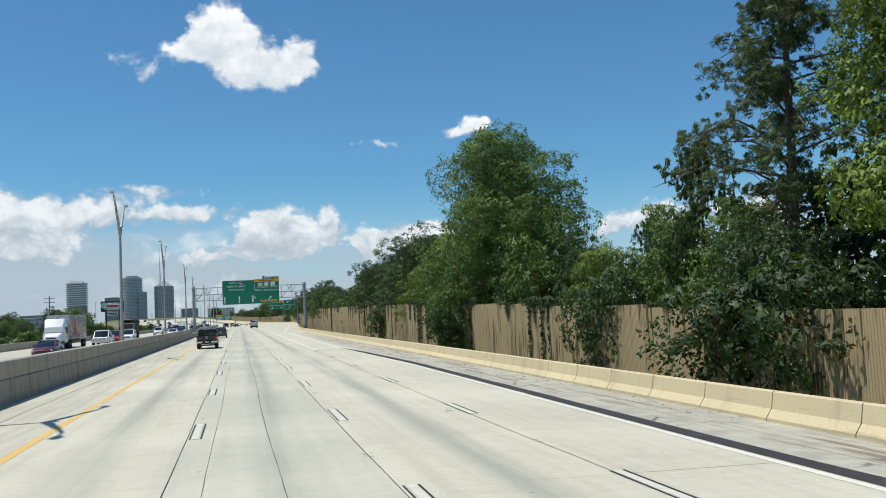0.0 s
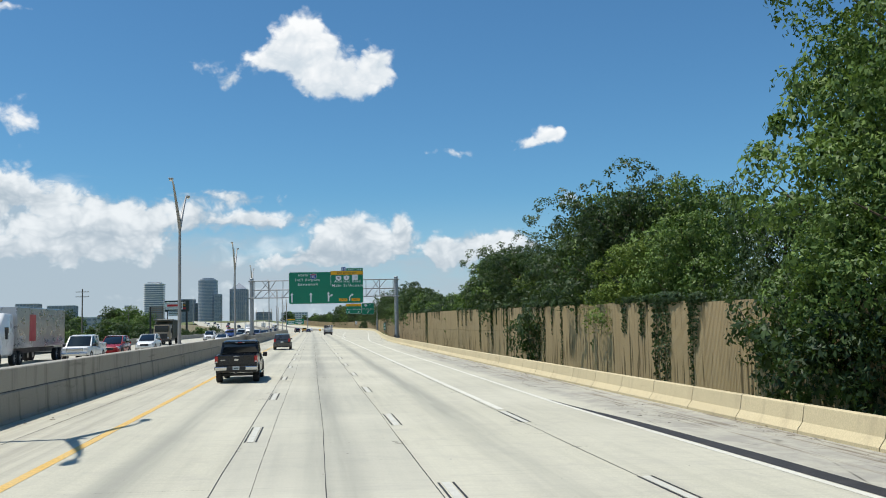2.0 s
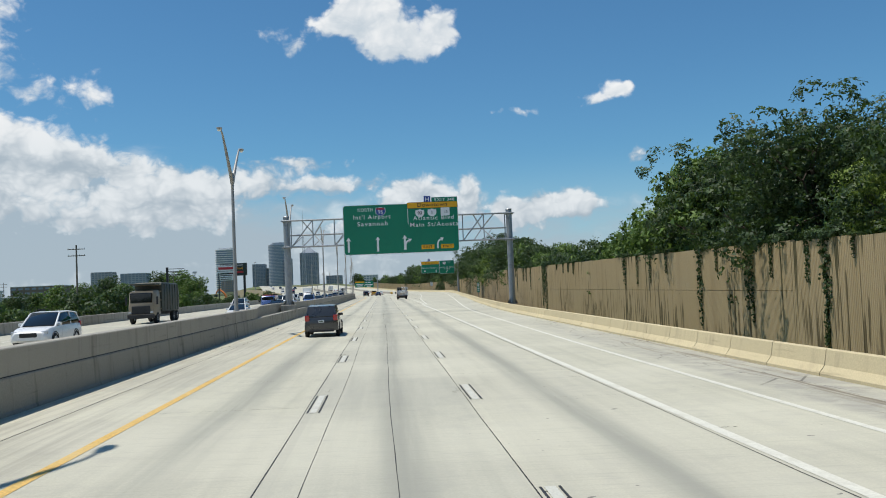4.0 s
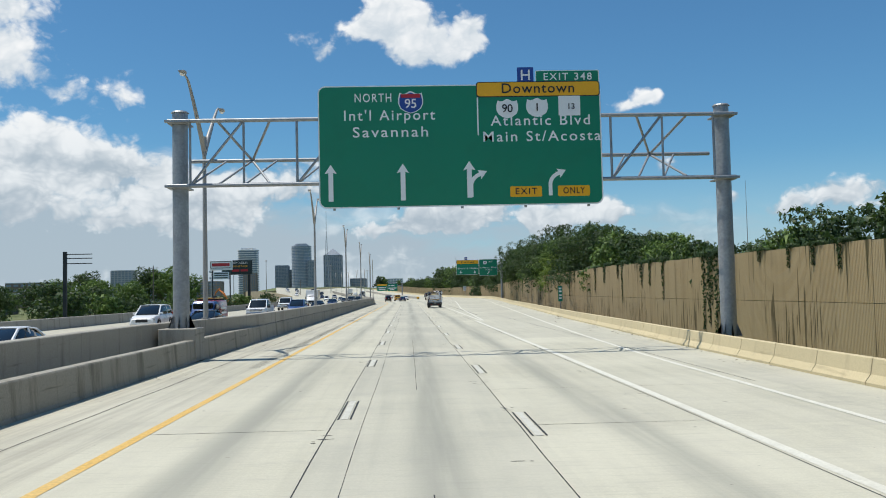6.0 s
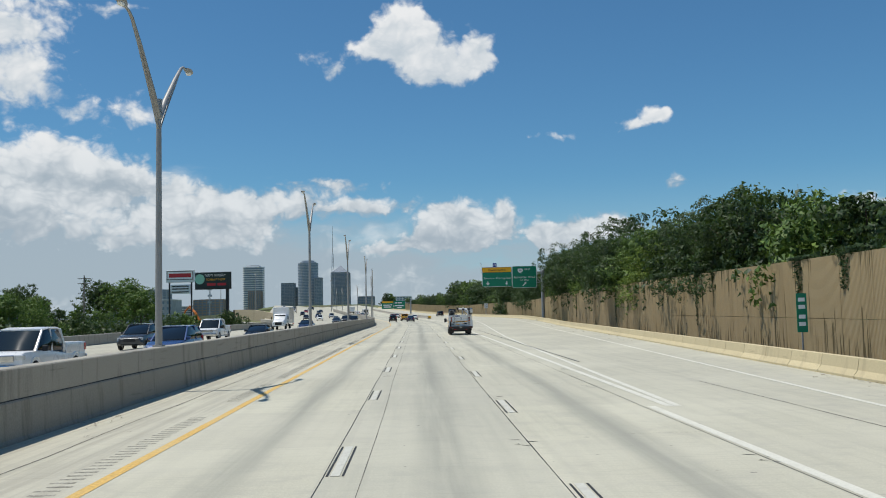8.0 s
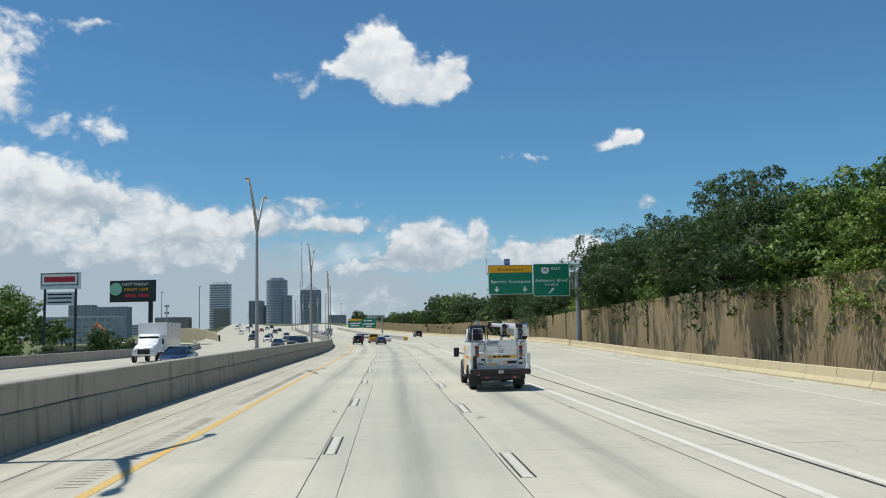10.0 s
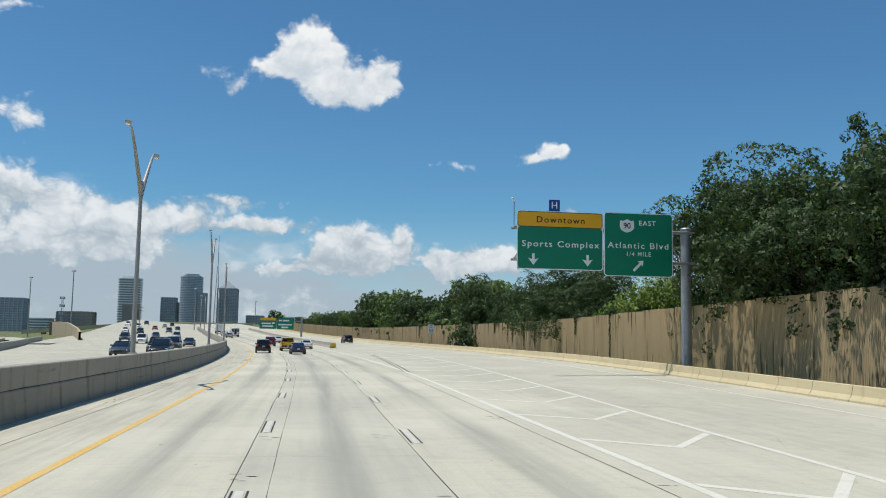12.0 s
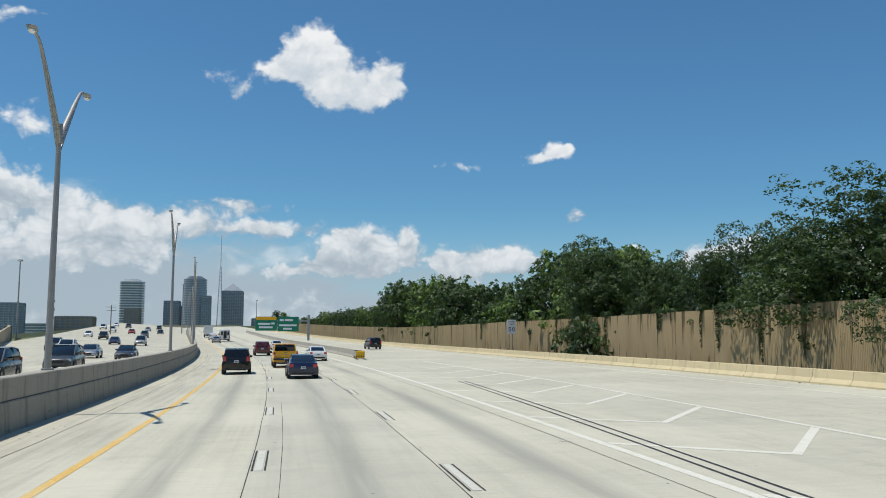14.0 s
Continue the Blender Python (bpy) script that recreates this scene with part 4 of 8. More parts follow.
    plate("top_band", X(880), x1 - 0.02, Z(57), Z(19), 0.12, "sign_black", S, -0.010, 0.006)
    plate("top_band_field", X(882), x1 - 0.06, Z(54.5), Z(21), 0.1, "sign_yellow", S, -0.016, 0.006)
    word("Downtown", 0.58, X(1023), Z(37), "sign_black", S, -0.026, 1.12, wide=W * 168 / 651)
    word("NORTH", 0.5, X(643), Z(56), "sign_white", S, -0.012, wide=W * 84 / 651)
    shield("interstate", X(729), Z(66), 0.86, "95", S, -0.012)
    word("Int'l Airport", 0.6, X(679), Z(99), "sign_white", S, -0.012, wide=W * 208 / 651)
    word("Savannah", 0.6, X(682), Z(140), "sign_white", S, -0.012, wide=W * 172 / 651)
    shield("us", X(951), Z(85), 0.8, "90", S, -0.012)
    shield("us", X(1020), Z(83), 0.8, "1", S, -0.012)
    shield("state", X(1095), Z(80), 0.82, "13", S, -0.012)
    word("Atlantic Blvd", 0.6, X(1028), Z(116), "sign_white", S, -0.012, wide=W * 230 / 651)
    word("Main St/Acosta", 0.6, X(1029), Z(155), "sign_white", S, -0.012, wide=W * 272 / 651)
    for u in (544, 708):
        arrow("up", X(u), Z(261), 1.5, S, -0.012)
    arrow("up", X(860), Z(257), 1.5, S, -0.012)
    arrow("bend", X(864), Z(264), 1.2, S, -0.013)
    arrow("bend", X(1046), Z(264), 1.2, S, -0.012)
    for a, b, text in ((953, 1026, "EXIT"), (1063, 1137, "ONLY")):
        plate("tab", X(a), X(b), Z(302), Z(276), 0.06, "sign_yellow", S, -0.012, 0.006)
        word(text, 0.36, X((a + b) / 2), Z(289), "sign_black", S, -0.022, wide=W * 50 / 651)
    T = empty("exit_tab", Matrix.Translation((0, 201.8, 0)), "small green exit number tab standing on the sign", "road sign")
    plate("tab_panel", X(1018), x1 - 0.02, z1 + 0.01, z1 + 0.56, 0.06, "sign_white", T, 0.0, 0.03)
    plate("tab_field", X(1020), x1 - 0.06, z1 + 0.04, z1 + 0.53, 0.05, "sign_green", T, -0.006, 0.006)
    word("EXIT 348", 0.42, (X(1018) + x1) / 2, z1 + 0.28, "sign_white", T, -0.012, wide=2.0)
    Hs = empty("hospital_sign", Matrix.Translation((0, 201.8, 0)), "small blue hospital symbol plate beside the exit tab", "road sign")
    plate("symbol_panel", X(976), X(1014), z1 + 0.01, z1 + 0.7, 0.04, "sign_blue", Hs, 0.0, 0.03)
    word("H", 0.62, X(995), z1 + 0.35, "sign_white", Hs, -0.012)


build_gantry()


# ---- cantilever sign at the gore ----
def build_cantilever():
    y = 381.6
    x0, x1, x2 = 12.40, 18.0, 22.6
    G = empty("sign_cantilever", Matrix.Translation((0, y, 0)), "grey steel cantilever sign support with a stout tube post", "sign support")
    px = 23.75
    bm = bmesh.new()
    tube(bm, (px, 0.5, level(23, y) - 0.3), (px, 0.5, 9.7), 0.34, 0.31, 20)
    p = shade_smooth(part("post", bm, "steel", G))
    bm = bmesh.new()
    tube(bm, (px, 0.5, 9.7), (px, 0.5, 9.78), 0.36, 0.3, 20)
    part("post_cap", bm, "steel", p)
    for z in (9.45, 7.45):
        for yy in (0.15, 0.85):
            bm = bmesh.new()
            tube(bm, (x0 - 0.15, yy, z), (px, yy, z), 0.08, None, 10)
            shade_smooth(part("arm", bm, "steel", G))
        bm = bmesh.new()
        box(bm, px - 0.55, px + 0.45, 0.05, 0.95, z - 0.05, z + 0.05, 0.01)
        part("clamp", bm, "steel", G)
    n = 8
    xs = [x0 + (px - 0.4 - x0) * i / n for i in range(n + 1)]
    for i in range(n):
        for yy in (0.15, 0.85):
            bm = bmesh.new()
            tube(bm, (xs[i], yy, 9.45 if i % 2 else 7.45), (xs[i + 1], yy, 7.45 if i % 2 else 9.45), 0.04, None, 8)
            part("brace", bm, "steel", G)
        for z in (9.45, 7.45):
            bm = bmesh.new()
            tube(bm, (xs[i], 0.15, z), (xs[i + 1], 0.85, z), 0.03, None, 6)
            part("brace", bm, "steel", G)
    bm = bmesh.new()
    tube(bm, (x0 - 0.1, 0.3, 9.45), (x0 - 0.1, 0.3, 11.1), 0.03, None, 8)
    m = part("mast", bm, "steel", G)
    bm = bmesh.new()
    pipe(bm, [(x0 - 0.1, 0.3, 11.1), (x0 - 0.25, 0.2, 11.25), (x0 - 0.35, 0.1, 11.2)], 0.05, 8)
    part("camera_head", bm, "sign_white", m)
    S = empty("highway_sign", Matrix.Translation((0, y - 0.12, 0)), "green and amber overhead sign with down arrows", "road sign")
    z0, z1 = 6.8, 10.45
    plate("panel", x0, x1 - 0.04, z0, z1, 0.2, "sign_white", S, 0.0, 0.03)
    plate("field", x0 + 0.05, x1 - 0.09, z0 + 0.05, z1 - 1.0, 0.16, "sign_green", S, -0.006, 0.006)
    plate("top_band", x0 + 0.03, x1 - 0.07, z1 - 1.0, z1 - 0.03, 0.16, "sign_black", S, -0.006, 0.006)
    plate("top_band_field", x0 + 0.07, x1 - 0.11, z1 - 0.96, z1 - 0.07, 0.13, "sign_yellow", S, -0.012, 0.006)
    word("Downtown", 0.56, (x0 + x1) / 2, z1 - 0.55, "sign_black", S, -0.022, wide=3.1)
    word("Sports Complex", 0.54, (x0 + x1) / 2, 8.38, "sign_white", S, -0.012, wide=5.0)
    for x in (x0 + 1.05, x1 - 1.05):
        arrow("down", x, 7.42, 0.72, S, -0.012)
    panel_back(S, x0, x1, z0, z1)
    T = empty("highway_sign", Matrix.Translation((0, y - 0.12, 0)), "green overhead exit sign with a route shield and slanting arrow", "road sign")
    z0, z1 = 6.5, 10.55
    plate("panel", x1 + 0.04, x2, z0, z1, 0.2, "sign_white", T, 0.0, 0.03)
    plate("field", x1 + 0.09, x2 - 0.05, z0 + 0.05, z1 - 0.05, 0.17, "sign_green", T, -0.006, 0.006)
    c = (x1 + x2) / 2
    shield("us", c - 0.75, 9.72, 0.85, "90", T, -0.012)
    word("EAST", 0.44, c + 0.6, 9.9, "sign_white", T, -0.012, wide=1.1)
    word("Atlantic Blvd", 0.54, c, 8.45, "sign_white", T, -0.012, wide=4.05)
    word("1/4 MILE", 0.4, c, 7.92, "sign_white", T, -0.012, wide=1.6)
    arrow("slant", c, 7.2, 0.95, T, -0.012)
    panel_back(T, x1, x2, z0, z1)
    Hs = empty("hospital_sign", Matrix.Translation((0, y - 0.1, 0)), "small blue hospital symbol plate above the sign", "road sign")
    plate("symbol_panel", 14.45, 15.15, 10.47, 11.2, 0.04, "sign_blue", Hs, 0.0, 0.03)
    word("H", 0.6, 14.8, 10.83, "sign_white", Hs, -0.012)


build_cantilever()


# ---- light poles on the median ----
def ring_pts(w0, w1, z0, z1, r):
    """Half outline of a body section from the bottom up, then mirrored."""
    h = z1 - z0
    r = min(r, h * 0.45, w1 * 0.45)
    side = [(w0 - r * 0.6, z0), (w0, z0 + r * 0.6), ((w0 + max(w0, w1)) / 2 + 0.006, z0 + h * 0.45), (w1, z1 - r), (w1 - r * 0.35, z1 - r * 0.3), (w1 - r, z1)]
    return side + [(-x, z) for x, z in reversed(side)]


def loft(stations, r=0.08, bm=None):
    """A skin over stations (y, half width below, half width above, z below, z above)."""
    bm = bm or bmesh.new()
    rings = [[bm.verts.new((x, y, z)) for x, z in ring_pts(a, b, z0, z1, r)] for y, a, b, z0, z1 in stations]
    n = len(rings[0])
    for p, q in zip(rings, rings[1:]):
        for k in range(n):
            bm.faces.new((p[k], p[(k + 1) % n], q[(k + 1) % n], q[k]))
    bm.faces.new(rings[0])
    bm.faces.new(list(reversed(rings[-1])))
    bmesh.ops.recalc_face_normals(bm, faces=bm.faces)
    return bm


def build_poles():
    first = None
    for y in (2.0, 44.0, 87.0, 126.4, 169.6, 208.0, 251.0, 293.5, 333.5, 374.4, 416.6, 457.0, 499.0, 541.0, 583.0, 626.0, 669.0):
        m = Matrix.Translation((bend(y) + median_wall(y) - 0.07, y, level(-9, y))) @ Matrix.Rotation(math.atan2(bend(y - 1) - bend(y + 1), 2), 4, "Z")
        if first:
            copy_thing(first, m)
            continue
        first = L = empty("street_lamp", m, "tall grey twin-arm street lamp on the median wall", "street lamp", "median lamps")
        bm = bmesh.new()
        pipe(bm, [(0, 0, 1.5), (0, 0, 4), (0, 0, 7), (0, 0, 10.1)], [0.125, 0.115, 0.10, 0.085], 14)
        shade_smooth(part("pole", bm, "pole", L))
        bm = bmesh.new()
        box(bm, -0.17, 0.17, -0.17, 0.17, 1.55, 1.62, 0.01)
        part("base_plate", bm, "pole", L)
        bm = bmesh.new()
        tube(bm, (0, 0, 9.75), (0, 0, 10.2), 0.12, 0.12, 14)
        part("collar", bm, "pole", L)
        for s in (-1, 1):
            # straight tapered arm with a thin stay under it, bending level at the head
            arm_pts = [(0, s * 0.03, 9.55), (0, s * 0.75, 10.3), (0, s * 2.1, 11.5), (0, s * 2.85, 12.1), (0, s * 3.15, 12.24), (0, s * 3.5, 12.28)]
            bm = bmesh.new()
            pipe(bm, arm_pts, [0.115, 0.105, 0.08, 0.06, 0.05, 0.045], 10)
            arm = shade_smooth(part("arm", bm, "pole", L))
            bm = bmesh.new()
            pipe(bm, [(0, s * 0.1, 9.15), (0, s * 0.8, 9.95), (0, s * 2.75, 12.0)], 0.04, 6)
            part("stay", bm, "pole", arm)
            tip = arm_pts[-1]
            head = shade_smooth(part("lamp_head", loft([(s * f, 0.5 * w, w, -h, t) for f, w, h, t in ((0.0, 0.06, 0.05, 0.05), (0.12, 0.11, 0.07, 0.08), (0.35, 0.16, 0.08, 0.10), (0.6, 0.15, 0.07, 0.08), (0.78, 0.08, 0.03, 0.03))], 0.04), "pole", L, "cobra-head lamp housing"))
            head.matrix_basis = Matrix.Translation(tip)
            bm = bmesh.new()
            bmesh.ops.create_uvsphere(bm, u_segments=10, v_segments=6, radius=0.11, matrix=Matrix.Translation((0, s * 0.45, -0.07)) @ Matrix.Diagonal((1, 1.7, 0.6, 1)))
            part("lens", bm, "sign_white", head)


build_poles()


# ---- skyline ----
# glass colour lightened towards blue-grey, with distance haze put into it
M["tower_hazed_glass"] = glass_material("tower_hazed_glass", (0.22, 0.28, 0.34), 0.18)
M["tower_stone"] = material("tower_stone", (0.42, 0.43, 0.45), 0.8, vary=0.08, grain=0.3, stain=0.05)
M["tower_pale"] = material("tower_pale_concrete", (0.74, 0.74, 0.73), 0.8, vary=0.08, grain=0.3, stain=0.05)
M["tower_roof"] = material("slate_blue_roof", (0.16, 0.20, 0.25), 0.6, vary=0.08, grain=0.3, stain=0.05)
M["tower_brown"] = material("tower_brown_stone", (0.36, 0.29, 0.24), 0.8, vary=0.08, grain=0.3, stain=0.05)
# dark cladding, its colour paled to stand in for haze
M["tower_hazed"] = material("tower_hazed_cladding", (0.38, 0.42, 0.47), 0.5, vary=0.1, grain=0.2, stain=0.03)


def tower(x, y, w, dep, h, base=-1.5, wall="tower_stone", floors=30, bays=8, label="tall grey office tower with banded windows", top=None, name="office_tower", inset=0.75, rounded=0.0):
    """An office block: core, window bands between floor slabs and piers, and a top."""
    T = empty(name, Matrix.Translation((x, y, base)), label, "building")

    def body(k, z0, z1):
        """Plan of the tower shrunk by k, with its corners rounded where it has round ones."""
        bm = bmesh.new()
        if not rounded:
            box(bm, -w / 2 + k, w / 2 - k, -dep / 2 + k, dep / 2 - k, z0, z1)
            return bm
        ring = []
        for cx, cy, a0 in ((1, 1, 0), (-1, 1, 90), (-1, -1, 180), (1, -1, 270)):
            for j in range(6):
                a = radians(a0 + 18 * j)
                ring.append((cx * (w / 2 - rounded) + (rounded - k) * math.cos(a), cy * (dep / 2 - rounded) + (rounded - k) * math.sin(a)))
        lo = [bm.verts.new((x2, y2, z0)) for x2, y2 in ring]
        hi = [bm.verts.new((x2, y2, z1)) for x2, y2 in ring]
        bm.faces.new(lo[::-1])
        bm.faces.new(hi)
        for j in range(len(ring)):
            bm.faces.new((lo[j - 1], lo[j], hi[j], hi[j - 1]))
        return bm

    bm = body(inset, 0, h - 0.5)
    part("glazing", bm, "tower_hazed_glass", T, "dark blue-grey window glass lightened for distance haze")
    fh = h / floors
    slab = bpy.data.meshes.new("floor_band")
    bm = body(0.0, 0, fh * 0.42)
    bm.to_mesh(slab)
    bm.free()
    for i in range(floors + 1):
        hang("floor_band", slab, wall, T, m=Matrix.Translation((0, 0, i * fh - fh * 0.2)))
    if bays:
        pier = bpy.data.meshes.new("pier")
        bm = bmesh.new()
        box(bm, -w / bays * 0.13, w / bays * 0.13, -0.3, 0.3, 0, h)
        bm.to_mesh(pier)
        bm.free()
        for i in range(bays + 1):
            for s in (-1, 1):
                hang("pier", pier, wall, T, m=Matrix.Translation((-w / 2 + w * i / bays, s * (dep / 2 + 0.05), 0)))
        side = bpy.data.meshes.new("pier")
        bm = bmesh.new()
        box(bm, -0.3, 0.3, -dep / bays * 0.13, dep / bays * 0.13, 0, h)
        bm.to_mesh(side)
        bm.free()
        for i in range(bays + 1):
            for s in (-1, 1):
                hang("pier", side, wall, T, m=Matrix.Translation((s * (w / 2 + 0.05), -dep / 2 + dep * i / bays, 0)))
    if top == "pyramid":
        bm = bmesh.new()
        bmesh.ops.create_cone(bm, cap_ends=True, segments=4, radius1=w * 0.66, radius2=0.3, depth=h * 0.17, matrix=Matrix.Translation((0, 0, h + h * 0.085)) @ Matrix.Rotation(radians(45), 4, "Z"))
        part("roof", bm, "tower_roof", T)
    elif top == "crown":
        part("roof_ring", body(5.0, h, h + 3.5), wall, T)
        part("roof_plant", body(9.0, h + 3.5, h + 6.5), "tower_hazed", T)
    elif top == "box":
        bm = bmesh.new()
        box(bm, -w * 0.32, w * 0.32, -dep * 0.3, dep * 0.3, h, h + h * 0.05)
        part("roof_plant", bm, "tower_pale", T)
    return T


FAR = 2217.0


def bearing(az):
    return math.tan(radians(az)) * (FAR - 17.0)


def build_skyline():
    k = FAR - 17.0
    tower(bearing(-9.62), FAR, 47, 34, 112, wall="tower_pale", floors=22, bays=0, label="white round-cornered tower with dark window bands", top="box", inset=1.8, rounded=7)
    tower(bearing(-9.15), FAR - 80, 27, 24, 56, wall="tower_brown", floors=13, bays=6, label="brownish office block before the white tower")
    tower(bearing(-7.75), FAR + 40, 30, 30, 76, wall="tower_hazed", floors=22, bays=8, label="grey stepped apartment tower with many windows")
    tower(bearing(-7.2), FAR + 60, 26, 30, 66, wall="tower_stone", floors=18, bays=7, label="pale wing of the stepped apartment tower")
    tower(bearing(-6.38), FAR - 20, 46, 40, 118, wall="tower_hazed", floors=34, bays=0, label="dark blue-grey round glass tower, the tallest here", top="crown", rounded=17, inset=.4)
    tower(bearing(-5.72), FAR - 40, 16, 22, 84, wall="tower_hazed", floors=26, bays=4, label="dark narrow wing stepping down from the round tower")
    tower(bearing(-4.88), FAR + 160, 44, 44, 104, wall="tower_stone", floors=32, bays=9, label="blue-grey tower with a pointed pyramid roof", top="pyramid")
    tower(bearing(-3.3), FAR + 200, 40, 30, 44, wall="tower_stone", floors=11, bays=6, label="low grey block near the pointed tower")
    tower(bearing(-1.1), FAR, 62, 34, 38, wall="tower_pale", floors=8, bays=9, label="pale low hospital block in the distance", top="box")
    tower(bearing(-18.5), FAR - 900, 54, 40, 34, wall="tower_stone", floors=9, bays=8, label="brown-grey office building beyond the trees")
    tower(bearing(-23.0), FAR - 1100, 60, 40, 24, wall="tower_pale", floors=6, bays=8, label="pale low office building beyond the trees")
    tower(-389, 1868, 56, 30, 34, wall="tower_brown", floors=7, bays=7, label="low brown-grey building with a flat roof", top="box")
    tower(-452, 1850, 60, 40, 22, wall="tower_pale", floors=5, bays=0, label="pale open parking deck with dark slots", inset=2.0)
    tower(-445, 1713, 44, 30, 50, wall="tower_hazed", floors=14, bays=7, label="dark blue-grey office block in the distance")
    tower(-560, 1900, 40, 30, 60, wall="tower_stone", floors=14, bays=6, label="grey slab office block in the distance")
    # lattice radio mast beside the skyline
    Mst = empty("radio_mast", Matrix.Translation((-134, 1617, 0)), "slender steel lattice radio mast", "mast")
    legs = [(-4.0, -4.0), (4.0, -4.0), (4.0, 4.0), (-4.0, 4.0)]
    H1 = 98.0
    for a, b in legs:
        bm = bmesh.new()
        tube(bm, (a, b, 0), (a * 0.22, b * 0.22, H1), 0.28, 0.2, 6)
        part("leg", bm, "tower_hazed", Mst)
    for i in range(18):
        z0, z1 = i * H1 / 18, (i + 1) * H1 / 18
        s0, s1 = 1 - 0.78 * z0 / H1, 1 - 0.78 * z1 / H1
        for j in range(4):
            a, b = legs[j], legs[(j + 1) % 4]
            bm = bmesh.new()
            tube(bm, (a[0] * s0, a[1] * s0, z0), (b[0] * s1, b[1] * s1, z1), 0.14, None, 4)
            part("brace", bm, "tower_hazed", Mst)
    bm = bmesh.new()
    tube(bm, (0, 0, H1), (0, 0, H1 + 45), 0.5, 0.2, 6)
    part("antenna", bm, "steel", Mst)




def build_cell_tower():
    C = empty("cell_tower", Matrix.Translation((-220, 1149, -1)), "short lattice cell tower with antenna panels", "mast")
    for a in (0, 120, 240):
        bm = bmesh.new()
        x, y = math.cos(radians(a)), math.sin(radians(a))
        tube(bm, (1.6 * x, 1.6 * y, 0), (0.7 * x, 0.7 * y, 33), 0.16, 0.12, 6)
        part("leg", bm, "tower_hazed", C)
    for i in range(11):
        z = 3.0 * i
        k0, k1 = 1.6 - 0.9 * z / 33, 1.6 - 0.9 * (z + 3) / 33
        for a in (0, 120, 240):
            b = a + 120
            bm = bmesh.new()
            tube(bm, (k0 * math.cos(radians(a)), k0 * math.sin(radians(a)), z), (k1 * math.cos(radians(b)), k1 * math.sin(radians(b)), z + 3), 0.08, None, 4)
            part("brace", bm, "tower_hazed", C)
    for z in (17, 24, 31):
        for a in range(0, 360, 60):
            bm = bmesh.new()
            x, y = 2.0 * math.cos(radians(a)), 2.0 * math.sin(radians(a))
            box(bm, x - 0.3, x + 0.3, y - 0.2, y + 0.2, z, z + 2.2)
            part("antenna_panel", bm, "tower_hazed", C)
        bm = bmesh.new()
        tube(bm, (0, 0, z + 0.9), (0, 0, z + 1.1), 2.1, None, 12)
        part("antenna_platform", bm, "tower_hazed", C)


build_skyline()
build_cell_tower()


# ---- trees ----
def leaf_cloud(blobs, count, size, rng, droop=0.0, name="crown", clump=0.56, width=0.62, each=30):
    """Small leaves gathered in twig clumps over blobs (centre, radii), with gaps between the clumps; the leaves' normals lean with their clump."""
    g = np.random.default_rng(rng.randrange(1 << 30))
    unit = lambda a: a / np.maximum(1e-6, np.linalg.norm(a, axis=1))[:, None]
    total = sum((b[1][0] * b[1][1] * b[1][2]) ** 0.667 for b in blobs)
    spots, ways, reach = [], [], []
    for c, r in blobs:
        k = max(1, int(count / each * (r[0] * r[1] * r[2]) ** 0.667 / total))
        p = unit(g.normal((0, 0, 0.22), 1.0, (k, 3)))
        lump = np.array([1.0 + 0.26 * noise.noise(Vector((q[0] * 2.1 + c[0], q[1] * 2.1 + c[1], q[2] * 2.1 + c[2]))) for q in p])
        spots.append(np.array(c) + p * np.array(r) * (lump * g.uniform(0.3, 1.0, k) ** 0.36)[:, None])
        ways.append(p)
        reach.append(min(clump, 0.55 * min(r)) * g.uniform(0.6, 1.3, k))
    spots, ways, reach = np.concatenate(spots), np.concatenate(ways), np.concatenate(reach)
    idx = np.repeat(np.arange(len(spots)), g.integers(max(1, each - 5), each + 6, len(spots)))
    n = len(idx)
    # leaves lie on the outer side of each twig clump, like scales
    off = unit(ways[idx] * 0.75 + g.normal((0, 0, 0.25), 0.8, (n, 3)))
    q = spots[idx] + off * (1, 1, 0.8) * (reach[idx] * g.uniform(0.3 if each > 20 else 0.0, 1.0 if each > 20 else 1.25, n) ** 0.5)[:, None]
    out = unit(off + g.normal((0, 0, 0.2), 0.45, (n, 3)))
    t = unit(np.cross(out, g.normal(0, 1, (n, 3))))
    b = np.cross(out, t)
    s = (size * g.uniform(0.6, 1.35, n))[:, None]
    verts = np.stack([q - t * s + b * s * width * 0.3, q + out * s * 0.12 - b * s * width * 1.15, q + t * s + b * s * width * 0.7 - np.array((0, 0, droop)) * s], 1)
    soft = unit(ways[idx] * 0.4 + off * 0.8 + out * 0.5)
    face = np.cross(verts[:, 1] - verts[:, 0], verts[:, 2] - verts[:, 0])
    flip = (face * soft).sum(1) < 0
    verts[flip] = verts[flip][:, ::-1]
    me = bpy.data.meshes.new(name)
    me.from_pydata(verts.reshape(-1, 3).tolist(), [], np.arange(3 * n).reshape(-1, 3).tolist())
    me.polygons.foreach_set("use_smooth", [True] * n)
    me.normals_split_custom_set_from_vertices(np.repeat(soft, 3, axis=0).tolist())
    return me


TALL = {}


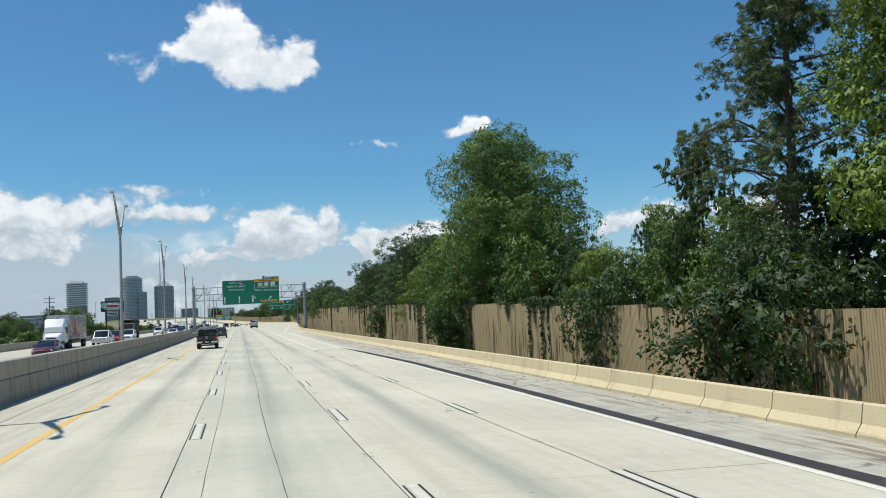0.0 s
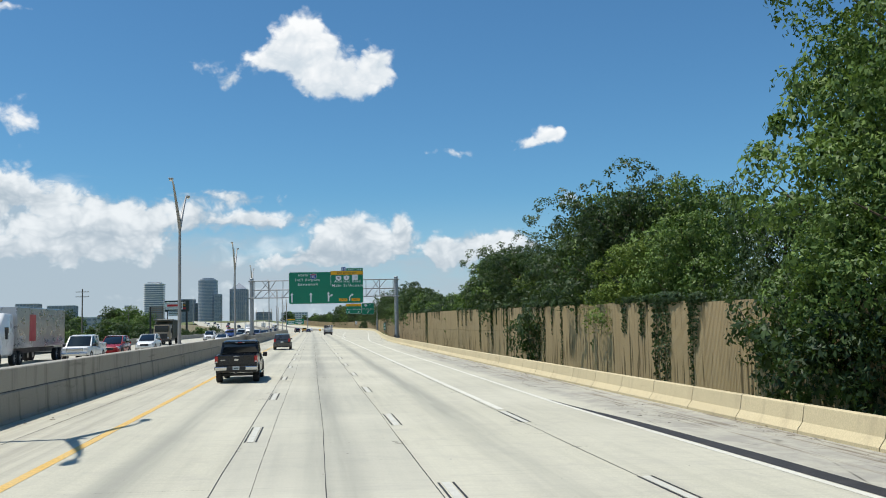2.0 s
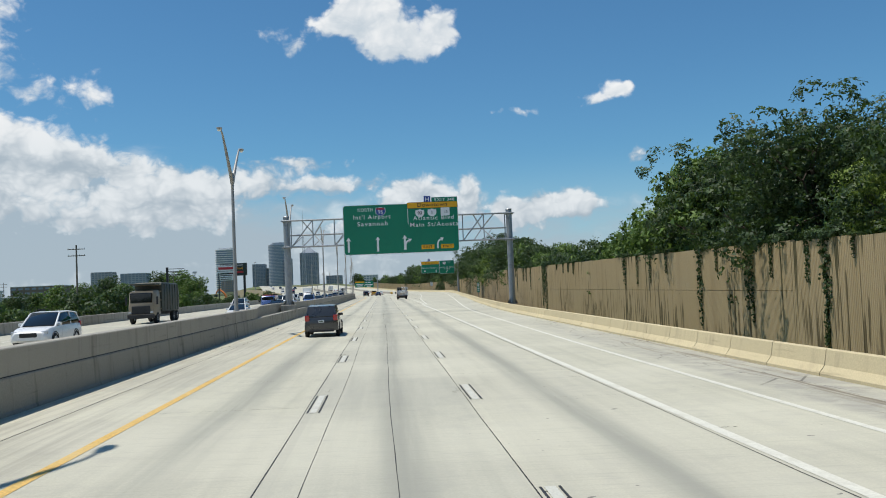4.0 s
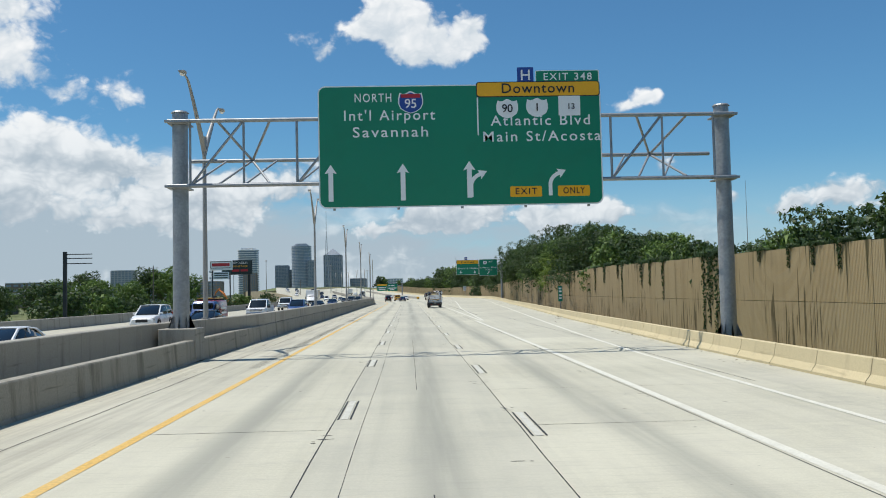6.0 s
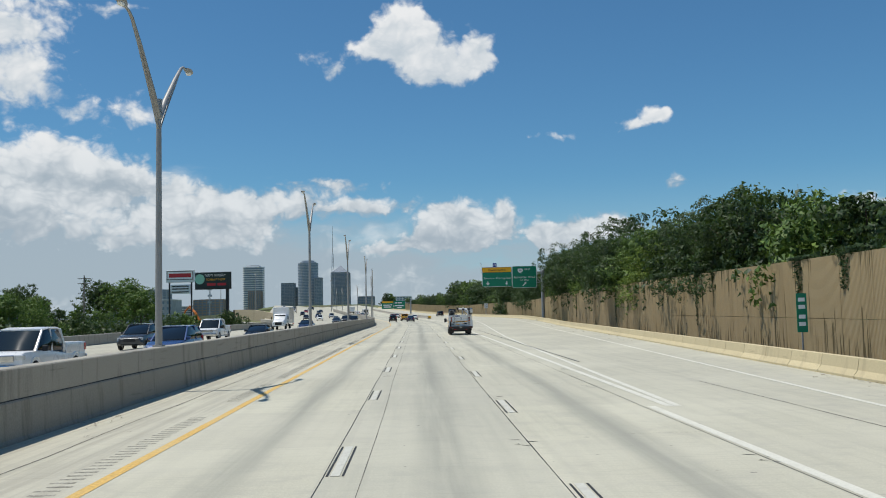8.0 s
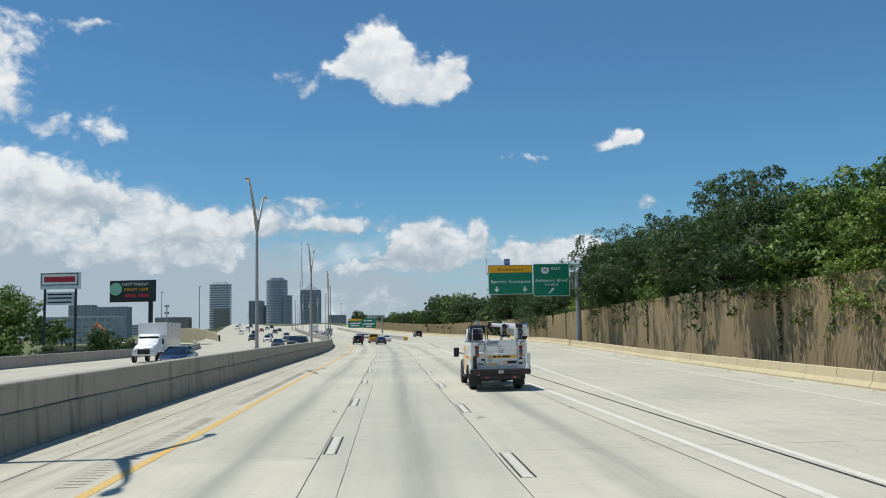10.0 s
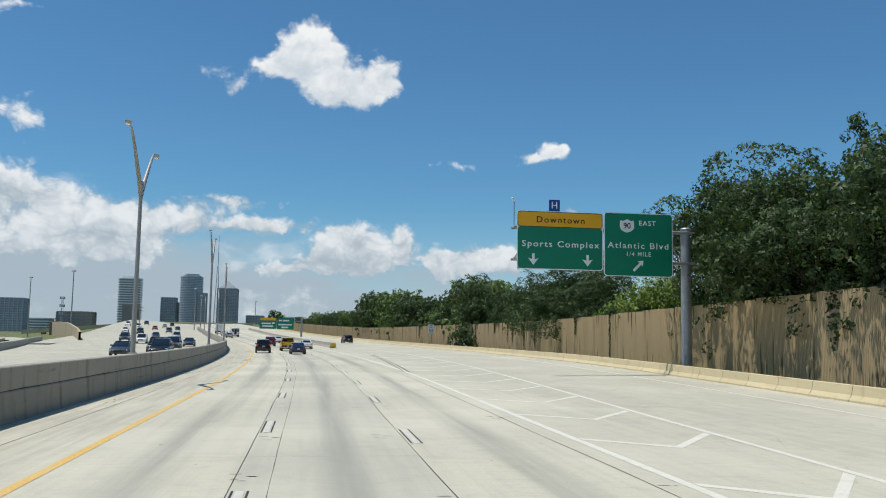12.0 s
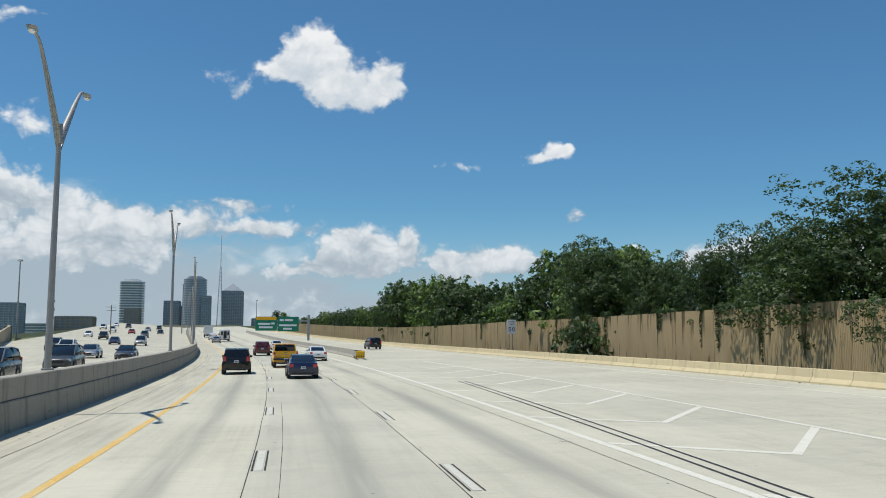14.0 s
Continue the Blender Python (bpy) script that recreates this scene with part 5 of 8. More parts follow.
def limbs(rng, height, spread, trunk_r, lean=0.0, fork=0.35, count=9, sides=(7, 5, 4)):
    """Trunk and limbs as one mesh, and the limb tips."""
    bm = bmesh.new()
    pts, rad = [], []
    for i in range(7):
        f = i / 6
        pts.append((lean * f * f * height + 0.12 * rng.gauss(0, 1) * f, 0.12 * rng.gauss(0, 1) * f, height * 0.86 * f))
        rad.append(trunk_r * (1 - 0.85 * f) + 0.02)
    pipe(bm, pts, rad, sides[0])
    tips = [Vector(pts[-1])]
    for k in range(count):
        f = fork + (0.95 - fork) * (k + rng.random()) / count
        i = min(5, int(f * 6))
        a = Vector(pts[i]).lerp(Vector(pts[i + 1]), f * 6 - i)
        ang = k * 2.4 + rng.uniform(-0.5, 0.5)
        reach = spread * (1.05 - 0.55 * f) * rng.uniform(0.7, 1.1)
        end = a + Vector((math.cos(ang) * reach, math.sin(ang) * reach, reach * rng.uniform(0.35, 0.9)))
        midp = a.lerp(end, 0.5) + Vector((0, 0, -0.08 * reach)) + Vector((rng.gauss(0, 0.1), rng.gauss(0, 0.1), 0)) * reach
        r0 = max(0.03, trunk_r * (1 - f) * 0.55)
        pipe(bm, [a, midp, end], [r0, r0 * 0.65, 0.02], sides[1])
        tips.append(end)
        for _ in range(2):
            e2 = midp + Vector((rng.uniform(-1, 1), rng.uniform(-1, 1), rng.uniform(0.1, 0.9))) * reach * 0.5
            pipe(bm, [midp, midp.lerp(e2, 0.55) + Vector((0, 0, 0.05 * reach)), e2], [r0 * 0.5, r0 * 0.3, 0.012], sides[2])
            tips.append(e2)
    return bm, tips


def broadleaf(seed, height, spread, leaf, count, size, label, low=0.25, trunk=0.28, name="tree", fill=1.0, arms=11):
    coarse = size > 0.12
    rng = random.Random(seed)
    T = empty(name, Matrix.Identity(4), label, "tree")
    bm, tips = limbs(rng, height, spread, trunk, rng.uniform(-0.02, 0.02), low, arms, (5, 3, 3) if coarse else (7, 5, 4))
    shade_smooth(part("trunk", bm, "bark", T))
    blobs = []
    for p in tips:
        s = rng.uniform(0.22, 0.42) * spread * fill
        blobs.append((tuple(p), (s * rng.uniform(0.9, 1.25), s * rng.uniform(0.9, 1.25), s * rng.uniform(0.65, 0.95))))
    for _ in range(10):
        f = rng.uniform(low, 0.95)
        ang = rng.uniform(0, math.tau)
        r = spread * (1.0 - 0.55 * f) * rng.uniform(0.3, 0.95)
        s = rng.uniform(0.2, 0.36) * spread * fill
        blobs.append(((math.cos(ang) * r, math.sin(ang) * r, height * (low * 0.7 + (1 - low * 0.7) * f) - s * 0.5), (s * 1.15, s * 1.15, s * 0.8)))
    if count:
        hang("crown", leaf_cloud(blobs, count, size, rng, 0.25, each=11 if coarse else 30), leaf, T)
    TALL[T.name] = max(b[0][2] + b[1][2] for b in blobs)
    return T


def pine(seed, height, label):
    rng = random.Random(seed)
    T = empty("pine_tree", Matrix.Identity(4), label, "tree")
    bm = bmesh.new()
    pts = [(0.1 * math.sin(i), 0.06 * i, height * i / 7) for i in range(8)]
    pipe(bm, pts, [0.32 * (1 - 0.11 * i) for i in range(8)], 9)
    blobs = []
    for k in range(40):
        f = 0.40 + 0.58 * (k + rng.random()) / 40
        a = Vector((0.1 * math.sin(f * 7), 0.42 * f, height * f))
        ang = k * 2.4 + rng.uniform(-0.5, 0.5)
        reach = min(1.0, (1.06 - f) * 2.2) * height * 0.37 * rng.uniform(0.45, 1.1)
        end = a + Vector((math.cos(ang) * reach, math.sin(ang) * reach, reach * rng.uniform(-0.25, 0.55)))
        mid = a.lerp(end, 0.55) + Vector((0, 0, 0.14 * reach))
        pipe(bm, [a, mid, end], [0.06, 0.04, 0.012], 5)
        for _ in range(8):
            g = rng.uniform(0.35, 1.05)
            side = Vector((rng.gauss(0, 0.55), rng.gauss(0, 0.55), rng.gauss(0.15, 0.5)))
            foot = a.lerp(end, min(g, 1.0)) + Vector((0, 0, 0.2 * reach * (1 - g)))
            pipe(bm, [foot, foot + side], [0.015, 0.008], 4)
            r = rng.uniform(0.26, 0.46)
            blobs.append((tuple(foot + side), (r * 1.15, r * 1.15, r * 0.85)))
    shade_smooth(part("trunk", bm, "bark", T))
    hang("crown", leaf_cloud(blobs, 64000, 0.13, rng, 0.1, clump=0.36, width=0.13, each=24), "leaf_pine", T)
    TALL[T.name] = height
    return T


def bush(seed, r, h, leaf, count, size, label, name="bush"):
    rng = random.Random(seed)
    T = empty(name, Matrix.Identity(4), label, "bush")
    bm = bmesh.new()
    for k in range(5):
        a = k * 1.26 + rng.random()
        pipe(bm, [(0.1 * math.cos(a), 0.1 * math.sin(a), 0), (0.35 * r * math.cos(a), 0.35 * r * math.sin(a), 0.4 * h), (0.6 * r * math.cos(a), 0.6 * r * math.sin(a), 0.8 * h)], [0.05, 0.035, 0.01], 5)
    part("stem", bm, "bark", T)
    blobs = [((rng.uniform(-0.6, 0.6) * r, rng.uniform(-0.6, 0.6) * r, h * rng.uniform(0.25, 0.8)), (r * rng.uniform(0.3, 0.5), r * rng.uniform(0.3, 0.5), h * rng.uniform(0.2, 0.34))) for _ in range(11)]
    hang("foliage", leaf_cloud(blobs, count, size, rng, 0.2, each=11 if size > 0.12 else 30), leaf, T)
    TALL[T.name] = h
    return T


def copy_scaled(kind, x, y, turn, s, sz=None, base=None):
    z = (ground_height(x, y) if base is None else base) - 0.05
    ob = kind if not kind.get("placed") else copy_thing(kind, Matrix.Identity(4))
    kind["placed"] = 1
    ob.location, ob.rotation_euler, ob.scale = (x, y, z), (0, 0, turn), (s, s, sz or s)
    return ob


BIG = broadleaf(11, 17.0, 6.2, "leaf_mid", 92000, 0.088, "tall full green sycamore with a pale-leaved crown behind the wall", 0.06, 0.3, fill=0.92)
OAK_H = broadleaf(21, 11.5, 5.0, "leaf_dark", 25000, 0.11, "dark green spreading oak behind the noise wall", 0.2, 0.34, fill=0.98)
MAPLE_H = broadleaf(31, 10.0, 3.6, "leaf_mid", 21000, 0.094, "mid-green leafy tree close behind the noise wall", 0.16, 0.24, fill=1.05)
OVER = broadleaf(24, 11.5, 5.2, "leaf_dark", 27000, 0.108, "dense dark green oak leaning out over the noise wall", 0.45, 0.34, fill=1.0)
LIGHT_H = broadleaf(41, 10.5, 3.4, "leaf_light", 32000, 0.078, "fresh light-green tree behind the noise wall", 0.22, 0.2, fill=0.9)
LIGHT = broadleaf(42, 8.0, 3.5, "leaf_light", 9000, 0.13, "light-green young tree behind the noise wall", 0.25, 0.2)
OAK_A = broadleaf(22, 10.0, 5.2, "leaf_dark", 8200, 0.195, "dark green broad oak crown behind the noise wall", 0.2, 0.34, fill=1.05)
OAK_B = broadleaf(25, 9.5, 5.0, "leaf_mid", 7400, 0.2, "green broad oak crown behind the noise wall", 0.2, 0.34, fill=1.05)
MAPLE = broadleaf(33, 10.0, 3.9, "leaf_mid", 6600, 0.19, "mid-green leafy tree behind the noise wall", 0.34, 0.24)
ROUND = broadleaf(23, 11.0, 5.4, "leaf_dark", 40000, 0.1, "dense dark green round-crowned live oak over the noise wall", 0.2, 0.34, fill=1.05, arms=13)
CLOSE = broadleaf(27, 10.0, 5.0, "leaf_dark", 3800, 0.26, "dark green oak in the growth behind the front row", 0.22, 0.3, fill=1.05)
MID = broadleaf(28, 10.0, 4.6, "leaf_mid", 3800, 0.24, "mid-green oak in the far growth behind the wall", 0.22, 0.3)
FAR_A = broadleaf(52, 9.5, 5.0, "leaf_dark", 2000, 0.4, "distant dark green broadleaf tree along the highway", 0.12, 0.3, arms=4)
FAR_B = broadleaf(53, 9.0, 4.6, "leaf_mid", 2000, 0.4, "distant mid-green broadleaf tree along the highway", 0.12, 0.3, arms=4)
THIN = broadleaf(51, 12.5, 4.0, "leaf_dark", 4200, 0.19, "tall thin-crowned tree with sky showing through", 0.35, 0.22, fill=0.62)
BARE = broadleaf(57, 11.0, 3.6, "leaf_dark", 5200, 0.085, "half-dead grey tree with bare twigs above the oaks", 0.4, 0.22, fill=0.7)
PINE = pine(61, 15.5, "tall dark pine with an open layered crown")
SHRUB = bush(71, 2.2, 3.2, "leaf_mid", 1600, 0.17, "dense green shrub overhanging the wall")
SHRUB_D = bush(72, 2.6, 3.4, "leaf_dark", 1600, 0.18, "dense dark green shrub by the wall")
SHRUB_N = bush(73, 2.4, 3.4, "leaf_dark", 7000, 0.085, "dark green shrub spilling over the noise wall")

# height of the tree tops above the road, along the way
canopy = table([(-80, 11), (44, 14.5), (50, 14), (56, 9), (62, 8.5), (72, 7.2), (77, 10), (84, 14.5), (98, 16), (106, 10), (114, 10.6), (119, 13.2), (126, 14), (136, 14.4), (142, 13.4), (150, 10.8), (158, 12.2), (168, 12.5), (182, 12.4), (190, 11), (197, 8.4), (218, 7.8), (246, 7.4), (262, 9.0), (271, 10.2), (288, 12.2), (300, 12.4), (315, 13.0), (335, 12.5), (360, 13.4), (386, 14.6), (398, 13.2), (408, 7.6), (418, 8.6), (426, 11.2), (435, 9.8), (446, 10.4), (454, 8.0), (468, 12.3), (482, 12.8), (496, 10.6), (507, 7.2), (516, 11), (540, 13.2), (566, 14), (580, 10.4), (600, 8.4), (632, 8.0), (670, 5.7), (760, 5.5)])


def build_trees():
    rng = random.Random(5)

    def t(kind, off, y, top, wide=1.0):
        sz = (top + 1.5) / (1.02 * TALL[kind.name])
        s = wide * min(1.45, max(0.62, sz))
        copy_scaled(kind, bend(y) + wall_line(y) + off, y, rng.uniform(0, math.tau), s, sz, level(wall_line(y), y) - 1.5)

    for kind, off, y, top, wide in TREES_FIRST + TREES_TALL + TREES_LAST:
        t(kind, off, y, top, wide)
    # the row behind the wall
    y = 120.0
    while y < 700:
        near = y < 175
        pool = (OAK_H, OAK_H, MAPLE_H) if near or 345 < y < 402 else (OAK_A, OAK_B, OAK_A, MAPLE, OAK_A, THIN) if y < 475 else (CLOSE, MID, CLOSE, THIN)
        k = rng.choice(pool)
        off, top = rng.uniform(5.4, 7.5) if near else rng.uniform(4.2, 6.2), canopy(y) * rng.uniform(0.84, 1.03)
        if 396 < y < 462:
            rng.random()
        else:
            t(k, off, y, top, 0.95)
        y += rng.uniform(4.6, 7.2) * (1.3 if near else 1.0)
    # closing growth behind, and shrubs at the top of the wall
    y = -60.0
    while y < 700:
        t(rng.choice((CLOSE, CLOSE, MAPLE)) if 20 < y < 470 else rng.choice((FAR_A, FAR_B, FAR_A)), rng.uniform(9, 15), y, min(canopy(y) * rng.uniform(0.7, 0.95), 6.6 if 54 < y < 125 or 398 < y < 462 else 99))
        y += rng.uniform(8.5, 12.5)
    y = -40.0
    while y < 590:
        if rng.random() < 0.6:
            k = SHRUB_N if 30 < y < 115 else rng.choice((SHRUB, SHRUB_D, SHRUB_D))
            t(k, rng.uniform(2.5, 3.4), y, wall_top(y) + rng.uniform(0.3, 1.5), 0.62)
        y += rng.uniform(3.2, 6.0)


# kind, metres behind the wall, y, height over the road, width
TREES_FIRST = [
    (PINE, 5.2, 51.6, 17.0, 1.0), (LIGHT_H, 3.6, 41.4, 14.8, 0.9), (OAK_H, 6.5, 40.0, 13.0, 0.8), (MAPLE_H, 4.0, 34.0, 12.0, 1.0), (OAK_A, 5.0, 26.0, 11.0, 1.0), (OAK_B, 5.0, 14.0, 11.0, 1.0), (OAK_A, 5.0, 2.0, 11.0, 1.0), (OAK_B, 5.0, -14.0, 11.0, 1.0), (OAK_A, 5.0, -30.0, 11.0, 1.0),
    (OAK_H, 1.4, 47.6, 6.0, 0.8), (SHRUB_N, 0.5, 48.5, 3.6, 1.1), (SHRUB_N, 0.7, 45.0, 4.2, 1.1), (MAPLE_H, 3.6, 53.0, 7.6, 0.8), (THIN, 4.5, 58.0, 11.0, 0.5), (SHRUB_N, 1.0, 61.5, 4.8, 0.9), (MAPLE_H, 4.2, 60.5, 8.2, 0.8), (OAK_H, 6.5, 66.0, 6.9, 0.7), (THIN, 7.5, 69.0, 8.4, 0.5), (LIGHT_H, 5.5, 73.5, 7.0, 0.9), (OAK_H, 7.0, 80.0, 8.0, 0.7),
]
TREES_TALL = [
    (BIG, 4.2, 91.0, 19.4, 0.95), (MAPLE_H, 5.5, 98.0, 16.5, 1.05), (MAPLE_H, 5.0, 84.5, 12.0, 0.8), (MAPLE_H, 0.8, 93.5, 7.4, 0.9), (SHRUB_N, 0.2, 91.5, 4.0, 1.0), (SHRUB_N, 0.2, 96.5, 4.2, 1.1), (OAK_H, 6.0, 107.0, 10.0, 0.75), (MAPLE_H, 3.6, 113.5, 9.0, 0.9),
    (LIGHT_H, 2.6, 120.5, 8.4, 1.1), (OAK_H, 5.0, 125.0, 13.8, 1.0), (OAK_H, 5.0, 135.5, 13.5, 1.1), (OAK_H, 4.6, 150.0, 10.6, 1.0), (OAK_H, 4.6, 162.0, 12.6, 1.1), (OAK_H, 4.8, 176.0, 12.6, 1.1), (SHRUB_N, 0.6, 140.0, 4.6, 0.9), (LIGHT_H, 3.2, 152.0, 7.4, 0.9),
]
TREES_LAST = [
    (LIGHT_H, 3.0, 319.0, 10.6, 1.15), (MAPLE_H, 4.0, 326.0, 12.2, 1.1), (OVER, 2.4, 333.0, 13.4, 1.1), (OVER, 3.0, 342.0, 13.6, 1.1), (OVER, 2.6, 351.0, 13.8, 1.1), (MAPLE_H, 4.4, 359.0, 12.6, 1.0), (OAK_H, 5.0, 308.0, 12.6, 1.1), (OAK_H, 5.0, 292.0, 12.0, 1.1), (OAK_H, 5.0, 300.0, 12.4, 1.0),
    (BARE, 7.0, 349.0, 17.2, 1.0), (BARE, 8.0, 361.0, 18.0, 1.1), (BARE, 6.0, 374.0, 16.4, 0.9), (OVER, 2.2, 387.0, 14.6, 1.1), (OVER, 2.4, 377.0, 14.2, 1.1), (OVER, 3.0, 367.0, 14.2, 1.0), (LIGHT, 3.6, 401.5, 8.2, 1.0), (LIGHT, 3.8, 408.0, 6.6, 1.0), (SHRUB, 3.2, 412.5, 6.0, 0.9),
    (ROUND, 4.6, 430.0, 12.2, 1.3), (ROUND, 4.2, 421.5, 10.4, 1.0), (OVER, 4.4, 436.5, 10.2, 0.9), (OAK_H, 5.0, 442.0, 10.2, 1.0), (OVER, 3.6, 447.0, 9.8, 0.85), (OAK_H, 4.6, 458.0, 10.0, 0.85), (OVER, 2.6, 466.5, 12.0, 1.0), (OAK_H, 4.8, 473.0, 12.6, 1.0), (OAK_H, 2.0, 467.0, 8.6, 0.8), (SHRUB_D, 0.2, 461.5, 4.0, 0.9), (SHRUB_D, 0.2, 464.5, 3.8, 0.9),
]
build_trees()


# ---- vehicles ----
def paint(name, colour, metal=0.0, rough=0.32, coat=0.7):
    return material("paint_" + name, colour, rough, metal, vary=0.03, grain=120, stain=1.5, coat=coat)


M["paint_black"] = paint("black", (0.007, 0.007, 0.008), rough=0.28, coat=0.25)
M["paint_white"] = paint("white", (0.78, 0.78, 0.77))
M["paint_navy"] = paint("navy", (0.012, 0.02, 0.06), 0.3)
M["paint_yellow"] = paint("yellow", (0.75, 0.38, 0.015))
M["paint_grey"] = paint("dark_grey", (0.06, 0.062, 0.066), 0.4)
M["paint_silver"] = paint("silver", (0.42, 0.43, 0.44), 0.6)
M["paint_red"] = paint("red", (0.30, 0.012, 0.015))
M["paint_maroon"] = paint("maroon", (0.10, 0.02, 0.022), 0.3)
M["paint_blue"] = paint("blue", (0.03, 0.07, 0.20), 0.2)
M["paint_tan"] = paint("tan", (0.26, 0.21, 0.14), rough=0.45, coat=0.2)
M["hopper_green"] = material("dark_green_hopper", (0.05, 0.06, 0.045), 0.6, vary=0.15, stain_to=(0.12, 0.09, 0.06))
M["tyre"] = material("tyre_rubber", (0.022, 0.022, 0.022), 0.85, vary=0.2)
M["rim"] = material("alloy_rim", (0.38, 0.385, 0.39), 0.35, 0.8, vary=0.08)
M["chrome"] = material("chrome", (0.62, 0.63, 0.64), 0.12, 1.0, vary=0.03)
M["trim"] = material("black_plastic_trim", (0.02, 0.02, 0.021), 0.6, vary=0.15)
M["tail_red"] = material("tail_lamp_red", (0.42, 0.015, 0.015), 0.15, vary=0.05, coat=1.0)
M["lamp_clear"] = material("clear_lamp_lens", (0.62, 0.64, 0.66), 0.1, 0.2, vary=0.05, coat=1.0)
M["car_glass"] = glass_material("tinted_car_glass", (0.006, 0.008, 0.01))
M["number_plate"] = material("number_plate", (0.66, 0.68, 0.68), 0.5, vary=0.06)
M["plate_bar"] = material("plate_bar", (0.05, 0.08, 0.05), 0.6)


WHEELS = {}


def wheel(parent, x, y, r, w, rim=0.62, hub="rim"):
    """Tyre with a rim; x is the outer face, on the side of its sign."""
    key = (round(r, 3), w, rim, hub)
    if key not in WHEELS:
        bm = bmesh.new()
        prof = [(rim * r, 0.0), (r * 0.92, -0.01), (r * 0.985, 0.03), (r, 0.07), (r, w - 0.07), (r * 0.985, w - 0.03), (r * 0.92, w), (rim * r, w)]
        n = 26
        rings = [[bm.verts.new((-d, rr * math.cos(k * math.tau / n), rr * math.sin(k * math.tau / n))) for k in range(n)] for rr, d in prof]
        for p, q in zip(rings, rings[1:]):
            for k in range(n):
                bm.faces.new((p[k], q[k], q[(k + 1) % n], p[(k + 1) % n]))
        bmesh.ops.recalc_face_normals(bm, faces=bm.faces)
        t = bpy.data.meshes.new("tyre")
        bm.to_mesh(t)
        bm.free()
        for p in t.polygons:
            p.use_smooth = True
        t.set_sharp_from_angle(angle=radians(35))
        t.materials.append(M["tyre"])
        bm = bmesh.new()
        R = rim * r
        tube(bm, (-w + 0.02, 0, 0), (-0.06, 0, 0), R, None, 26)
        tube(bm, (-0.07, 0, 0), (-0.012, 0, 0), R * 0.26, R * 0.22, 14)
        for k in range(6):
            a = k * math.tau / 6
            tube(bm, (-0.05, R * 0.2 * math.cos(a), R * 0.2 * math.sin(a)), (-0.025, R * 0.95 * math.cos(a), R * 0.95 * math.sin(a)), R * 0.13, R * 0.10, 6)
        g = bpy.data.meshes.new("rim")
        bm.to_mesh(g)
        bm.free()
        g.materials.append(M[hub])
        WHEELS[key] = (t, g)
    t, g = WHEELS[key]
    m = Matrix.Translation((x, y, r)) @ Matrix.Rotation(0 if x > 0 else math.pi, 4, "Z")
    ob = hang("tyre", t, None, parent, m=m)
    hang("rim", g, None, ob)
    return ob


def wheel_arch(parent, x, y, r, mat="trim"):
    """Dark arch lip behind a wheel."""
    bm = bmesh.new()
    s = 1 if x > 0 else -1
    pts = [(x, y + r * math.cos(radians(a)), r * 0.86 + r * math.sin(radians(a))) for a in range(-8, 189, 14)]
    pipe(bm, pts, 0.035, 6)
    part("arch", bm, mat, parent)


def block(name, parent, mat, x0, x1, y0, y1, z0, z1, bevel=0.02, label=""):
    bm = bmesh.new()
    box(bm, x0, x1, y0, y1, z0, z1, bevel)
    return part(name, bm, mat, parent, label)


def plate_with_bar(parent, x, y, z, turn=0):
    p = block("number_plate", parent, "number_plate", x - 0.155, x + 0.155, y - 0.012, y + 0.004, z - 0.075, z + 0.075, 0.004)
    block("bar", p, "plate_bar", x - 0.11, x + 0.11, y - 0.017 if not turn else y + 0.002, y - 0.008 if not turn else y + 0.009, z - 0.03, z + 0.025, 0.0)
    return p


BODY = {
    "sedan": dict(L=4.85, r=0.33, axles=(-1.38, 1.42), track=0.93,
        body=[(-2.42, .76, .78, .42, .80), (-2.33, .86, .84, .27, .98), (-1.9, .90, .86, .23, 1.03), (-1.0, .925, .88, .20, .97), (.2, .925, .88, .20, .93), (1.2, .92, .87, .20, .92), (1.9, .90, .80, .22, .80), (2.28, .82, .70, .24, .66), (2.42, .64, .6, .34, .56)],
        cabin=[(-1.85, .74, .68, .9, 1.02), (-1.05, .80, .62, .88, 1.38), (-.4, .81, .62, .88, 1.45), (.25, .81, .61, .88, 1.42), (1.22, .77, .72, .86, .93)], roof=(-1.02, .27),
        tail=(.56, .84, -2.40, .70, .90), head=(.50, .80, 2.20, .50, .66), glass_side=(-.95, .62)),
    "suv": dict(L=4.9, r=0.37, axles=(-1.45, 1.45), track=0.97,
        body=[(-2.42, .84, .84, .50, .98), (-2.36, .93, .90, .36, 1.12), (-1.8, .96, .92, .32, 1.14), (-.5, .97, .92, .30, 1.12), (.8, .97, .92, .30, 1.10), (1.7, .95, .88, .32, 1.04), (2.28, .88, .80, .34, .90), (2.42, .76, .7, .44, .78)],
        cabin=[(-2.34, .84, .70, 1.06, 1.20), (-2.1, .86, .72, 1.04, 1.72), (-1.0, .87, .73, 1.04, 1.80), (.2, .87, .71, 1.04, 1.76), (1.15, .84, .78, 1.02, 1.12)], roof=(-2.1, .22),
        tail=(.66, .92, -2.41, .92, 1.24), head=(.56, .86, 2.26, .70, .88), glass_side=(-2.0, .60)),
}


